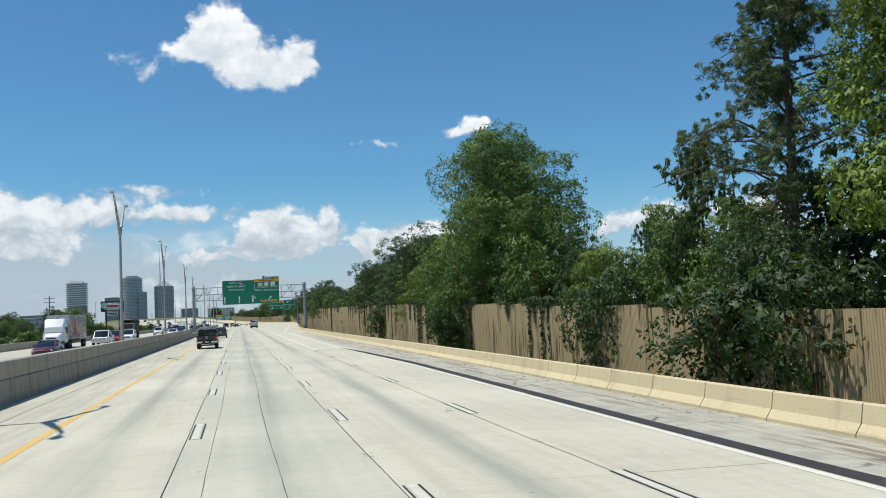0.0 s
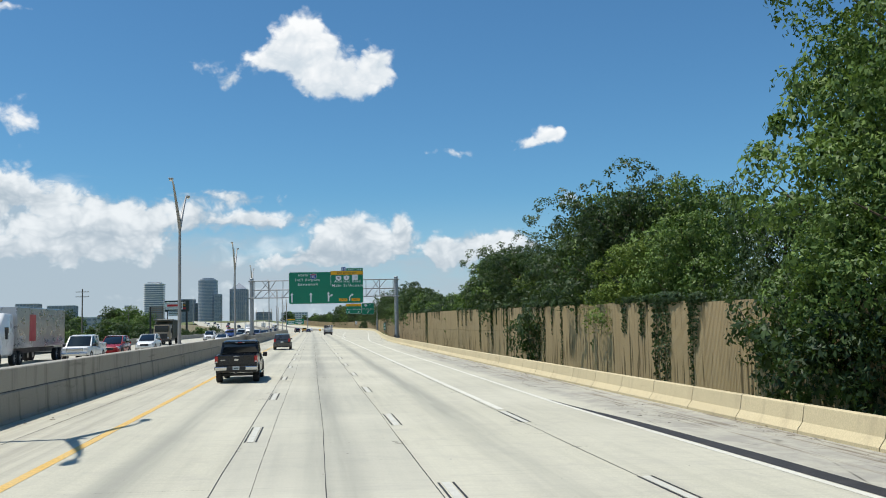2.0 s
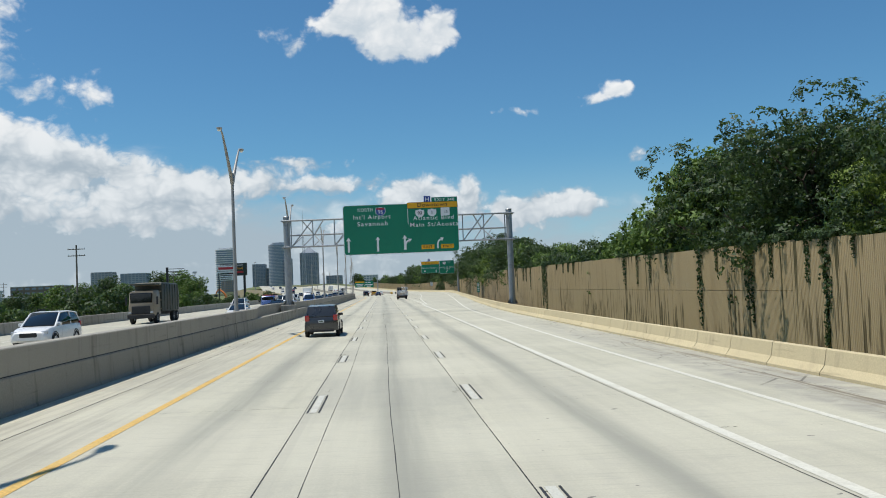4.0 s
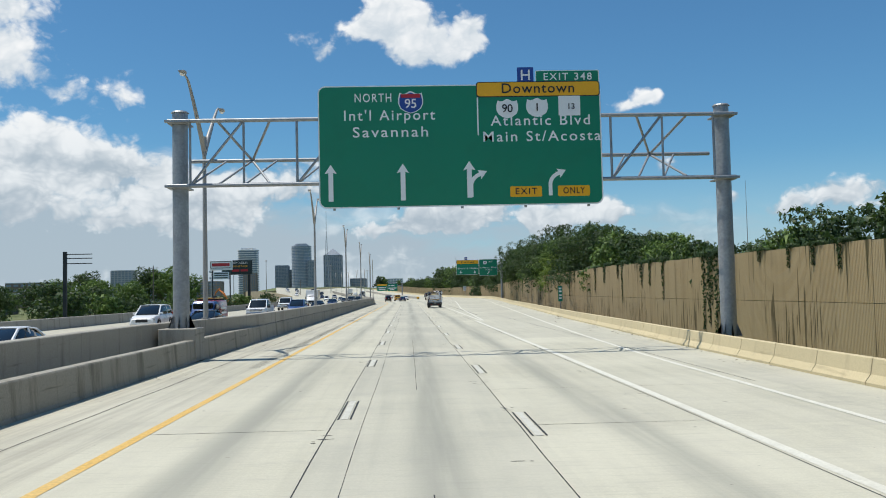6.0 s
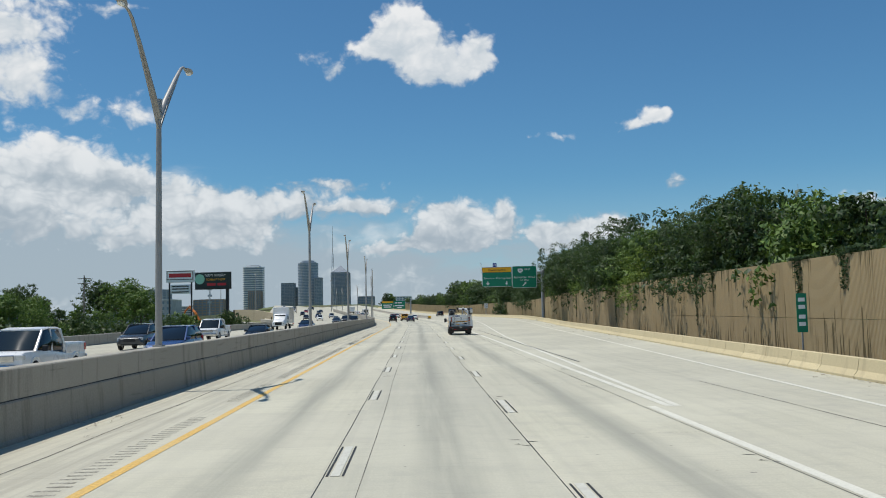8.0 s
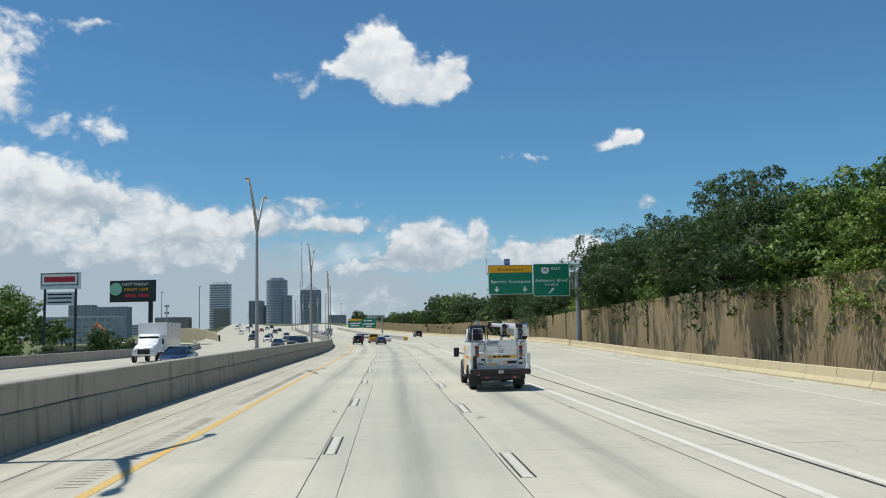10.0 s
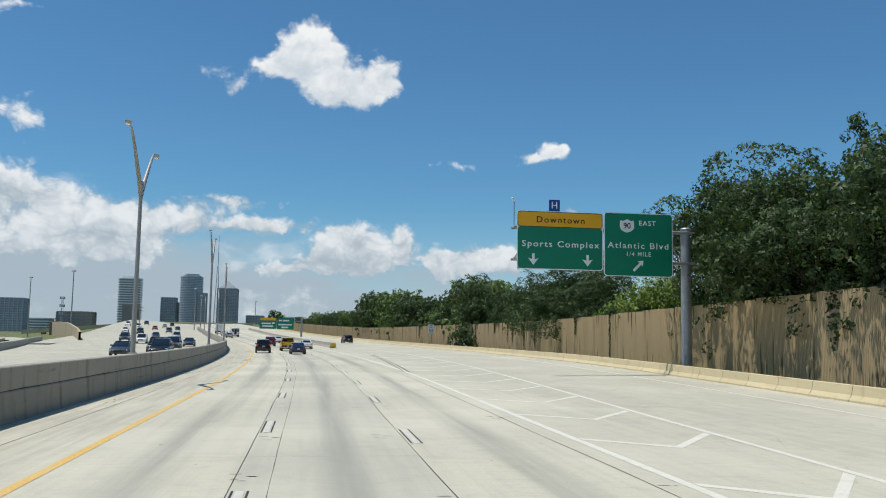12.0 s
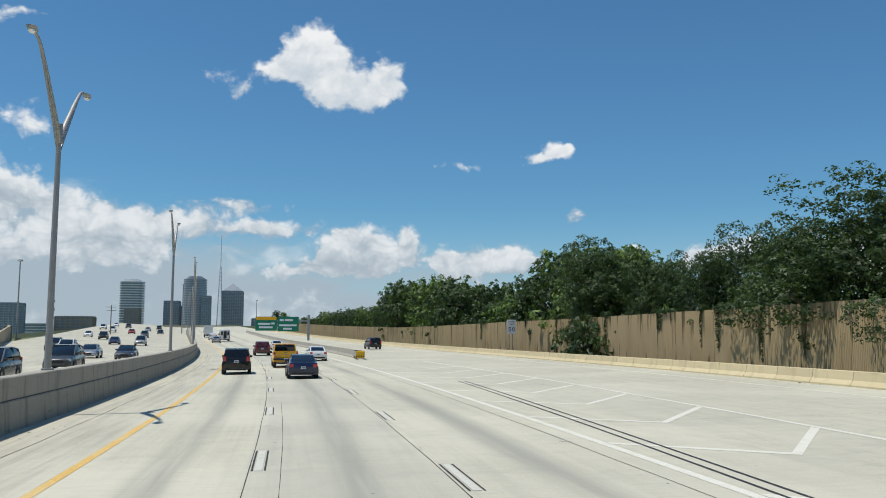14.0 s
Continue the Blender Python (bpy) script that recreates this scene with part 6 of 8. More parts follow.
def car(kind, colour, label, name=None, colour_word=""):
    """A passenger car, front towards +y, standing on z = 0."""
    k = BODY[kind]
    C = empty(name or kind, Matrix.Identity(4), label, "car")
    tint = M["paint_" + colour]
    body = shade_smooth(part("body", loft(k["body"], 0.10), tint, C), 32)
    cab = shade_smooth(part("cabin_glass", loft(k["cabin"], 0.09), "car_glass", C, "dark tinted windows"), 32)
    y0, y1 = k["roof"]
    tops = [s for s in k["cabin"] if y0 - 0.3 <= s[0] <= y1 + 0.3]
    st = [(y, b + 0.012, b + 0.004, z1 - 0.05, z1 + 0.012) for y, a, b, z0, z1 in tops]
    shade_smooth(part("roof", loft(st, 0.05), tint, C), 40)
    # pillars
    cs = k["cabin"]
    for s in (-1, 1):
        for i, j in ((0, 1), (len(cs) - 1, len(cs) - 2)):
            bm = bmesh.new()
            a, b = cs[i], cs[j]
            pipe(bm, [(s * (a[1] + 0.0), a[0], a[3] + 0.02), (s * (b[2] + 0.005), b[0], b[4] - 0.03)], [0.06, 0.045], 6)
            part("pillar", bm, tint, C)
        mid = cs[2]
        bm = bmesh.new()
        pipe(bm, [(s * (mid[1] + 0.01), mid[0] + 0.1, mid[3]), (s * (mid[2] + 0.012), mid[0], mid[4] - 0.03)], [0.05, 0.045], 6)
        part("pillar", bm, tint, C)
        # mirror, lamps
        mx = k["cabin"][-1][1] + 0.12
        my = k["cabin"][-1][0] - 0.28
        mz = k["cabin"][-1][3] + 0.1
        block("mirror", C, tint, s * mx - 0.11, s * mx + 0.11, my - 0.06, my + 0.07, mz - 0.02, mz + 0.14, 0.035)
        a, b, ty, z0, z1 = k["tail"]
        block("tail_lamp", C, "tail_red", min(s * a, s * b), max(s * a, s * b), ty - 0.03, ty + 0.16, z0, z1, 0.03)
        a, b, ty, z0, z1 = k["head"]
        block("headlight", C, "lamp_clear", min(s * a, s * b), max(s * a, s * b), ty - 0.14, ty + 0.08, z0, z1, 0.03)
        for y in k["axles"]:
            wheel_arch(C, s * (k["track"] - 0.015), y, k["r"] + 0.06)
            wheel(C, s * (k["track"] + 0.012), y, k["r"], 0.22)
    y = k["body"][0][0]
    block("bumper", C, "trim", -.70, .70, y - 0.03, y + 0.2, 0.30, 0.44, 0.03)
    plate_with_bar(C, 0, y - 0.045, k["tail"][3] - 0.02)
    yf = k["body"][-1][0]
    block("grille", C, "trim", -.42, .42, yf - 0.1, yf + 0.02, k["head"][3] - 0.12, k["head"][3] + 0.1, 0.02)
    return C


def pickup(colour, label, name="pickup_truck", chrome=True, cab_len=2.1):
    """A crew-cab pickup, front towards +y, rear axle at y = 0."""
    C = empty(name, Matrix.Identity(4), label, "pickup truck")
    tint = M["paint_" + colour]
    z = 0.0
    R, T = 0.40, 0.98
    # chassis skirt and cab, then the open bed
    body = [(-1.05, .93, .95, .52, .93), (-.6, .96, .97, .48, .95), (1.0, .97, .975, .46, .95), (2.4, .97, .97, .44, 1.10), (3.4, .97, .96, .44, 1.14), (4.35, .96, .90, .50, 1.12), (4.55, .88, .84, .56, 1.02)]
    shade_smooth(part("body", loft(body, 0.07), tint, C), 32)
    cab0 = 1.02
    cab = [(cab0 - .02, .90, .78, 1.04, 1.66), (cab0 + .20, .92, .78, 1.02, 1.93), (cab0 + 1.1, .93, .79, 1.02, 1.96), (cab0 + 1.75, .93, .77, 1.04, 1.90), (cab0 + 2.55, .88, .82, 1.04, 1.16)]
    shade_smooth(part("cabin_glass", loft(cab, 0.08), "car_glass", C, "dark tinted windows"), 32)
    st = [(cab0 + 0.08, .77, .75, 1.83, 1.915), (cab0 + 0.26, .795, .78, 1.86, 1.96), (cab0 + 1.1, .80, .785, 1.89, 1.98), (cab0 + 1.8, .78, .76, 1.84, 1.905)]
    shade_smooth(part("roof", loft(st, 0.05), tint, C), 40)
    block("brake_light", C, "tail_red", -.10, .10, cab0 + 0.045, cab0 + 0.12, 1.85, 1.885, 0.006)
    for s in (-1, 1):
        block("cargo_light", C, "lamp_clear", s * .17 - .06, s * .17 + .06, cab0 + 0.045, cab0 + 0.12, 1.85, 1.885, 0.006)
        for i, j, r in ((0, 1, .10), (2, 2, .055), (4, 3, .06)):
            a, b = cab[i], cab[j]
            bm = bmesh.new()
            pipe(bm, [(s * (a[1] + (.0 if i != 2 else .01)), a[0] + (0 if i != 2 else .1), a[3]), (s * (b[2] + .012), b[0], b[4] - .05)], [r, r * .75], 6)
            part("pillar", bm, tint, C)
        # bed walls
        bm = loft([(-1.03, .045, .04, .90, 1.32), (.2, .05, .045, .88, 1.335), (.96, .05, .045, .88, 1.335)], 0.03)
        bmesh.ops.translate(bm, verts=bm.verts, vec=(s * .915, 0, 0))
        shade_smooth(part("bed_side", bm, tint, C), 35)
        # doors' handles, mirrors, lamps, steps
        for y in (cab0 + 0.75, cab0 + 1.65):
            block("door_handle", C, tint, s * .975 - .02, s * .975 + .02, y - .10, y + .10, 1.0, 1.03, 0.008)
        block("mirror_arm", C, "trim", min(s * .88, s * 1.02), max(s * .88, s * 1.02), cab0 + 2.13, cab0 + 2.2, 1.14, 1.18, 0.01)
        block("mirror", C, "trim", s * 1.1 - .11, s * 1.1 + .11, cab0 + 2.1, cab0 + 2.22, 1.10, 1.32, 0.04)
        tl = block("tail_lamp", C, "tail_red", min(s * .84, s * .985), max(s * .84, s * .985), -1.10, -.90, .98, 1.27, 0.02, "tall red tail lamp")
        block("reverse_lens", tl, "lamp_clear", min(s * .86, s * .95), max(s * .86, s * .95), -1.112, -1.08, .99, 1.04, 0.005)
        block("headlight", C, "lamp_clear", min(s * .62, s * .92), max(s * .62, s * .92), 4.36, 4.56, .84, 1.02, 0.03)
        block("step", C, "chrome" if chrome else "trim", s * .99 - .06, s * .99 + .06, .75, 3.1, .38, .44, 0.02)
        for y in (0.0, 3.68):
            wheel_arch(C, s * .965, y, R + .09, "chrome" if chrome and False else tint)
            wheel(C, s * (T + .01), y, R, .27, .60)
        block("bumper_end", C, "chrome" if chrome else "trim", min(s * .42, s * .99), max(s * .42, s * .99), -1.22, -1.02, .62, .80, 0.035)
    block("tailgate", C, tint, -.84, .84, -1.08, -1.0, .84, 1.325, 0.025)
    block("tailgate_handle", C, "chrome" if chrome else "trim", -.13, .13, -1.10, -1.07, 1.25, 1.285, 0.01)
    bm = bmesh.new()
    tube(bm, (0, -1.095, 1.10), (0, -1.075, 1.10), 0.115, None, 24)
    bmesh.ops.scale(bm, vec=(1, 1, 0.42), verts=bm.verts, space=Matrix.Translation((0, 0, -1.10)))
    part("badge", bm, "chrome", C)
    block("badge_bar", C, "chrome", -.72, -.50, -1.093, -1.075, 1.085, 1.115, 0.004)
    block("bed_floor", C, "trim", -.88, .88, -1.0, .96, .90, .955, 0.0)
    block("bed_front", C, tint, -.88, .88, .94, 1.0, .9, 1.335, 0.01)
    block("bumper_middle", C, "trim", -.42, .42, -1.20, -1.02, .62, .78, 0.02)
    plate_with_bar(C, 0, -1.215, .72)
    bm = bmesh.new()
    tube(bm, (0, -1.3, .50), (0, -.8, .50), .035, None, 8)
    tube(bm, (0, -1.28, .5), (0, -1.28, .58), .03, None, 8)
    part("tow_hitch", bm, "dark_steel", C)
    block("grille", C, "chrome" if chrome else "trim", -.6, .6, 4.45, 4.6, .78, 1.02, 0.03)
    block("front_bumper", C, "chrome" if chrome else "trim", -.92, .92, 4.48, 4.72, .46, .68, 0.05)
    block("axle", C, "dark_steel", -.85, .85, -.08, .08, .30, .44, 0.03)
    return C


def spot(ob, d, y, turn=0.0, opposite=False):
    """Stands a vehicle on its carriageway, headed along it."""
    z = opposite_level(d, y) if opposite else level(d, y)
    h = math.atan2(bend(y - 2) - bend(y + 2), 4)
    lo, hi = (opposite_level(d, y - 2), opposite_level(d, y + 2)) if opposite else (level(d, y - 2), level(d, y + 2))
    pitch = math.atan2(hi - lo, 4)
    m = Matrix.Translation((bend(y) + d, y, z)) @ Euler((pitch, 0, h + turn)).to_matrix().to_4x4() @ (Matrix.Rotation(math.pi, 4, "Z") if opposite else Matrix.Identity(4))
    ob.matrix_basis = m
    return ob


def semi(label):
    C = empty("semi_truck", Matrix.Identity(4), label, "truck")
    shade_smooth(part("cab", loft([(5.2, 1.1, 1.08, .75, 3.2), (5.4, 1.18, 1.12, .7, 3.5), (6.9, 1.2, 1.1, .7, 3.55), (7.6, 1.18, .98, .7, 2.6)], 0.15), "paint_white", C), 35)
    shade_smooth(part("hood", loft([(7.5, 1.05, .92, .7, 1.95), (8.6, 1.0, .85, .65, 1.75), (9.1, .92, .72, .6, 1.5)], 0.15), "paint_white", C), 35)
    bm = bmesh.new()
    vs = [bm.verts.new(p) for p in ((-1.0, 7.62, 1.98), (1.0, 7.62, 1.98), (.88, 7.25, 2.78), (-.88, 7.25, 2.78))]
    f = bm.faces.new(vs)
    bmesh.ops.solidify(bm, geom=[f], thickness=-.06)
    part("windscreen", bm, "car_glass", C)
    block("grille", C, "trim", -.5, .5, 9.0, 9.14, .75, 1.4, .03)
    block("bumper", C, "paint_white", -1.1, 1.1, 9.0, 9.25, .4, .7, .05)
    trailer = block("trailer", C, "paint_silver", -1.28, 1.28, -6.5, 5.0, 1.15, 4.0, .04, "box trailer with a faded side graphic")
    for s in (-1, 1):
        block("graphic", trailer, "sign_red", min(s * 1.28, s * 1.292), max(s * 1.28, s * 1.292), 1.0, 2.4, 1.6, 3.5, .0)
        block("side_window", C, "car_glass", s * 1.15 - .04, s * 1.15 + .04, 6.4, 7.1, 2.0, 2.6, .02)
        block("headlight", C, "lamp_clear", s * .82 - .14, s * .82 + .14, 8.95, 9.1, .9, 1.1, .03)
        block("mirror", C, "trim", s * 1.4 - .08, s * 1.4 + .08, 7.4, 7.5, 1.8, 2.5, .03)
        for y in (8.3, 5.2, 4.0, -4.6, -5.8):
            wheel(C, s * 1.22, y, .5, .3, .55)
    block("frame", C, "dark_steel", -.5, .5, -6.3, 8.6, .75, 1.1, .02)
    block("trailer_bumper", C, "dark_steel", -1.1, 1.1, -6.5, -6.4, .5, .62, .01)
    return C


def box_truck(colour, label, length=5.0, name="box_truck"):
    C = empty(name, Matrix.Identity(4), label, "truck")
    shade_smooth(part("cab", loft([(2.2, 1.0, .95, .6, 2.2), (2.9, 1.02, .9, .55, 2.35), (3.5, 1.0, .84, .55, 1.6), (4.5, .95, .8, .55, 1.4), (4.7, .85, .7, .6, 1.2)], 0.12), colour, C), 35)
    cargo = block("cargo_box", C, colour, -1.2, 1.2, 2.1 - length, 2.1, .95, 3.3, .03)
    block("rear_door", cargo, "tower_pale", -1.08, 1.08, 2.07 - length, 2.11 - length, 1.0, 3.15, .01)
    block("windscreen", C, "car_glass", -.8, .8, 3.0, 3.2, 1.6, 2.15, .05)
    block("bumper", C, "trim", -1.1, 1.1, 2.0 - length, 2.15 - length, .5, .68, .02)
    block("grille", C, "trim", -.5, .5, 4.6, 4.74, .7, 1.1, .03)
    for s in (-1, 1):
        block("tail_lamp", C, "tail_red", s * 1.05 - .1, s * 1.05 + .1, 1.99 - length, 2.1 - length, .75, .9, .01)
        block("headlight", C, "lamp_clear", s * .72 - .12, s * .72 + .12, 4.55, 4.72, .85, 1.05, .02)
        block("mirror", C, "trim", s * 1.2 - .07, s * 1.2 + .07, 3.3, 3.4, 1.5, 1.95, .02)
        for y in (0.0, 3.9):
            wheel(C, s * 1.08, y, .42, .26, .58)
    block("frame", C, "dark_steel", -.45, .45, 2.1 - length, 4.4, .55, .93, .02)
    return C


def shuttle_bus(label):
    C = empty("shuttle_bus", Matrix.Identity(4), label, "bus")
    shade_smooth(part("body", loft([(-2.6, 1.12, 1.08, .5, 2.75), (-2.5, 1.16, 1.12, .45, 2.85), (2.0, 1.16, 1.12, .45, 2.85), (2.7, 1.12, 1.0, .45, 2.6)], 0.15), "paint_white", C), 35)
    shade_smooth(part("nose", loft([(2.6, 1.02, .9, .45, 1.6), (4.0, .98, .82, .45, 1.25)], 0.15), "paint_white", C), 35)
    block("rear_door", C, "trim", -.36, .36, -2.63, -2.58, .75, 2.45, .03)
    for s in (-1, 1):
        block("rear_window", C, "car_glass", s * .72 - .24, s * .72 + .24, -2.635, -2.59, 1.5, 2.35, .05)
        block("side_window", C, "car_glass", s * 1.13 - .04, s * 1.13 + .04, -2.2, 2.0, 1.5, 2.35, .03)
        block("tail_lamp", C, "tail_red", s * .98 - .08, s * .98 + .08, -2.64, -2.55, .8, 1.3, .02)
        block("mirror", C, "trim", s * 1.3 - .08, s * 1.3 + .08, 2.7, 2.8, 1.4, 1.8, .02)
        for y in (-1.0, 3.1):
            wheel(C, s * 1.1, y, .39, .25, .58)
    block("bumper", C, "trim", -1.1, 1.1, -2.75, -2.55, .42, .6, .03)
    block("windscreen", C, "car_glass", -.85, .85, 2.55, 2.72, 1.65, 2.4, .04)
    return C


def work_van(label):
    """A tall panel van with ladders on the roof, front towards +y."""
    C = empty("work_van", Matrix.Identity(4), label, "van")
    shade_smooth(part("cab", loft([(0.5, .98, .88, .35, 1.98), (1.1, .98, .85, .33, 1.95), (1.75, .97, .82, .33, 1.25), (2.4, .92, .76, .34, 1.05), (2.55, .78, .68, .40, .85)], 0.10), "paint_blue", C), 35)
    hold = shade_smooth(part("cargo_body", loft([(-2.6, .95, .86, .40, 1.92), (-2.5, .99, .90, .36, 2.02), (0.5, .99, .90, .35, 2.02), (0.62, .97, .88, .36, 1.98)], 0.10), "paint_red", C, "red printed cargo body"), 35)
    block("windscreen", C, "car_glass", -.74, .74, 1.18, 1.62, 1.28, 1.84, .12)
    for s in (-1, 1):
        block("side_window", C, "car_glass", s * .93 - .05, s * .93 + .05, .62, 1.5, 1.22, 1.75, .04)
        block("headlight", C, "lamp_clear", s * .66 - .17, s * .66 + .17, 2.34, 2.5, .70, .90, .04)
        block("mirror", C, "trim", s * 1.1 - .1, s * 1.1 + .1, 1.5, 1.62, 1.15, 1.42, .03)
        for z in (1.0, 1.35):
            block("text_bar", hold, "sign_white", min(s * .985, s * .999), max(s * .985, s * .999), -2.0, -.2, z, z + .14, .0)
        for y in (-1.55, 1.65):
            wheel(C, s * 1.0, y, .36, .24, .6)
    for y in (-1.8, -.2):
        block("roof_bar", C, "trim", -.85, .85, y - .04, y + .04, 2.02, 2.14, .01)
    for x in (-.45, .3):
        for side in (-.18, .18):
            block("ladder_rail", C, "paint_yellow", x + side - .03, x + side + .03, -2.3, 1.0, 2.14, 2.22, .01)
        for k in range(9):
            block("ladder_rung", C, "paint_yellow", x - .16, x + .16, -2.1 + .36 * k, -2.06 + .36 * k, 2.16, 2.2, .0)
    block("grille", C, "trim", -.42, .42, 2.44, 2.58, .58, .86, .03)
    block("bumper", C, "trim", -.9, .9, 2.4, 2.62, .34, .52, .04)
    return C


def dump_truck(label):
    C = empty("refuse_truck", Matrix.Identity(4), label, "truck")
    shade_smooth(part("cab", loft([(3.6, 1.1, 1.05, .8, 2.9), (4.0, 1.15, 1.1, .7, 3.0), (5.6, 1.15, 1.05, .7, 2.9), (5.9, 1.08, .98, .75, 1.8)], 0.12), "paint_tan", C), 35)
    block("windscreen", C, "car_glass", -.95, .95, 5.62, 5.9, 1.85, 2.75, .06)
    hopper = shade_smooth(part("hopper", loft([(-3.2, 1.2, 1.2, 1.1, 2.9), (-2.6, 1.25, 1.22, 1.0, 3.6), (3.2, 1.25, 1.22, 1.0, 3.7), (3.4, 1.2, 1.2, 1.1, 3.5)], 0.1), "hopper_green", C), 35)
    for i in range(6):
        for s in (-1, 1):
            block("rib", hopper, "hopper_green", s * 1.25 - .05, s * 1.25 + .05, -2.4 + i, -2.28 + i, 1.1, 3.5, .01)
    for z in (1.2, 2.0, 2.8, 3.4):
        block("front_bar", hopper, "paint_tan", -1.15, 1.15, 3.38, 3.48, z, z + .12, .01)
    block("roof_rail", C, "hopper_green", -1.1, 1.1, 3.5, 5.4, 3.45, 3.6, .03)
    block("grille", C, "trim", -.8, .8, 5.85, 6.0, .9, 1.6, .03)
    block("bumper", C, "trim", -1.15, 1.15, 5.8, 6.15, .5, .85, .04)
    for s in (-1, 1):
        block("headlight", C, "lamp_clear", s * .95 - .12, s * .95 + .12, 5.9, 6.05, .95, 1.12, .02)
        block("mirror", C, "trim", s * 1.35 - .08, s * 1.35 + .08, 5.6, 5.7, 1.7, 2.4, .02)
        for y in (4.8, -1.2, -2.5):
            wheel(C, s * 1.18, y, .52, .32, .55)
    block("frame", C, "dark_steel", -.5, .5, -3.1, 5.5, .7, 1.05, .02)
    return C


def build_traffic():
    # same direction, ahead of the bend
    spot(pickup("black", "black crew-cab pickup with chrome rear bumper"), -3.32, 107.95)
    spot(car("sedan", "navy", "dark blue sedan with red tail lamps", "sedan"), 0.75, 440.4)
    y = pickup("yellow", "bright yellow pickup with dark bed", chrome=False)
    spot(y, 0.35, 457.8)
    spot(car("sedan", "white", "white hatchback sedan with black rear trim", "sedan"), 4.3, 474.8)
    spot(car("suv", "grey", "dark grey full-size sport utility car", "suv"), -3.15, 166.5)
    spot(car("suv", "maroon", "dark red sport utility car", "suv"), -0.2, 498.0)
    spot(car("suv", "black", "black sport utility car in the inner lane", "suv"), -3.4, 448.5)
    spot(shuttle_bus("white shuttle bus with a dark rear door"), -0.9, 596.0)
    spot(car("sedan", "white", "white car driving in the far lane", "sedan"), 4.0, 528.0)
    spot(car("sedan", "silver", "silver sedan in the far lane", "sedan"), -3.2, 585.0)
    spot(car("suv", "white", "white sport utility car in the far lane", "suv"), -3.0, 612.0)
    spot(box_truck("paint_white", "white box truck with a plain cargo body"), -3.3, 640.0)
    spot(car("suv", "black", "black car on the exit ramp", "suv"), 18.0, 520.0)
    # oncoming
    O = lambda ob, d, yy: spot(ob, d, yy, 0.0, True)
    O(car("sedan", "maroon", "dark red sedan in the oncoming lanes", "sedan"), -16.4, 99.0)
    O(semi("white tractor unit with a grey box trailer"), -21.0, 133.0)
    O(car("suv", "white", "white sport utility car in the oncoming lanes", "suv"), -17.0, 161.0)
    O(pickup("white", "white crew-cab pickup in the oncoming lanes"), -17.0, 136.5)
    O(work_van("blue work van with red sides and yellow roof ladders"), -15.0, 233.0)
    O(car("suv", "red", "red sport utility car in the oncoming lanes", "suv"), -17.0, 145.0)
    O(car("suv", "white", "white sport utility car beside a black sedan", "suv"), -18.6, 231.0)
    O(car("sedan", "white", "white sedan in the oncoming lanes", "sedan"), -12.8, 195.0)
    O(dump_truck("tan and dark green refuse truck in the oncoming lanes"), -21.0, 199.0)
    O(car("sedan", "black", "black sedan beside the white sport utility car", "sedan"), -12.7, 222.5)
    O(pickup("white", "white full-size pickup beside a blue car"), -14.7, 256.5)
    O(car("suv", "blue", "dark blue sport utility car in the oncoming lanes", "suv"), -12.4, 266.0)
    O(car("suv", "grey", "grey sport utility car in the oncoming lanes", "suv"), -19.5, 283.0)
    O(car("sedan", "black", "black sedan in the oncoming lanes", "sedan"), -12.8, 292.0)
    O(pickup("white", "white pickup further along the oncoming lanes"), -18.6, 303.0)
    O(box_truck("paint_white", "white box truck in the oncoming lanes"), -20.0, 352.0)
    O(car("sedan", "navy", "dark blue sedan in the oncoming lanes", "sedan"), -14.5, 336.0)
    extra = [("suv", "black", -13.0, 415), ("sedan", "grey", -17.0, 418), ("suv", "grey", -15.5, 433), ("suv", "grey", -15.0, 448), ("sedan", "silver", -18.6, 481), ("sedan", "grey", -14.4, 476), ("suv", "white", -23.5, 496), ("suv", "grey", -28.0, 514), ("sedan", "navy", -23.0, 555), ("suv", "silver", -18.0, 548), ("suv", "black", -28.0, 592), ("sedan", "white", -33.0, 610), ("suv", "grey", -20.0, 620), ("sedan", "red", -25.0, 655), ("suv", "white", -31.0, 662), ("sedan", "black", -17.0, 668), ("suv", "white", -36.0, 690), ("sedan", "silver", -22.0, 705), ("suv", "grey", -30.0, 730), ("sedan", "white", -36.0, 752), ("suv", "black", -19.0, 745)]
    made = {}
    for kind, colour, d, yy in extra:
        key = (kind, colour)
        if key in made:
            ob = copy_thing(made[key], Matrix.Identity(4))
        else:
            ob = made[key] = car(kind, colour, colour + " " + ("sport utility car" if kind == "suv" else "sedan") + " among the oncoming traffic", kind)
            ob["group"] = "oncoming traffic"
        O(ob, d, float(yy))


build_traffic()


# ---- utility service truck ----
M["body_white"] = material("service_body_white", (0.76, 0.76, 0.74), 0.38, vary=0.015, grain=30, stain=1.6, stain_to=(0.66, 0.65, 0.61), coat=0.35)
M["mark_yellow"] = material("yellow_decal", (0.88, 0.50, 0.10), 0.45, vary=0.03)
M["deck_grey"] = material("grey_deck", (0.11, 0.115, 0.12), 0.8, vary=0.15)
M["welder_blue"] = paint("welder_blue", (0.01, 0.14, 0.33))
M["lens_red"] = material("dark_red_lens", (0.26, 0.004, 0.02), 0.5, vary=0.08, coat=0.0)
M["lens_smoke"] = material("smoked_lens", (0.10, 0.105, 0.11), 0.35, vary=0.2, coat=0.2)
M["lens_amber"] = material("dark_amber_lens", (0.50, 0.10, 0.008), 0.4, vary=0.08, coat=0.1)
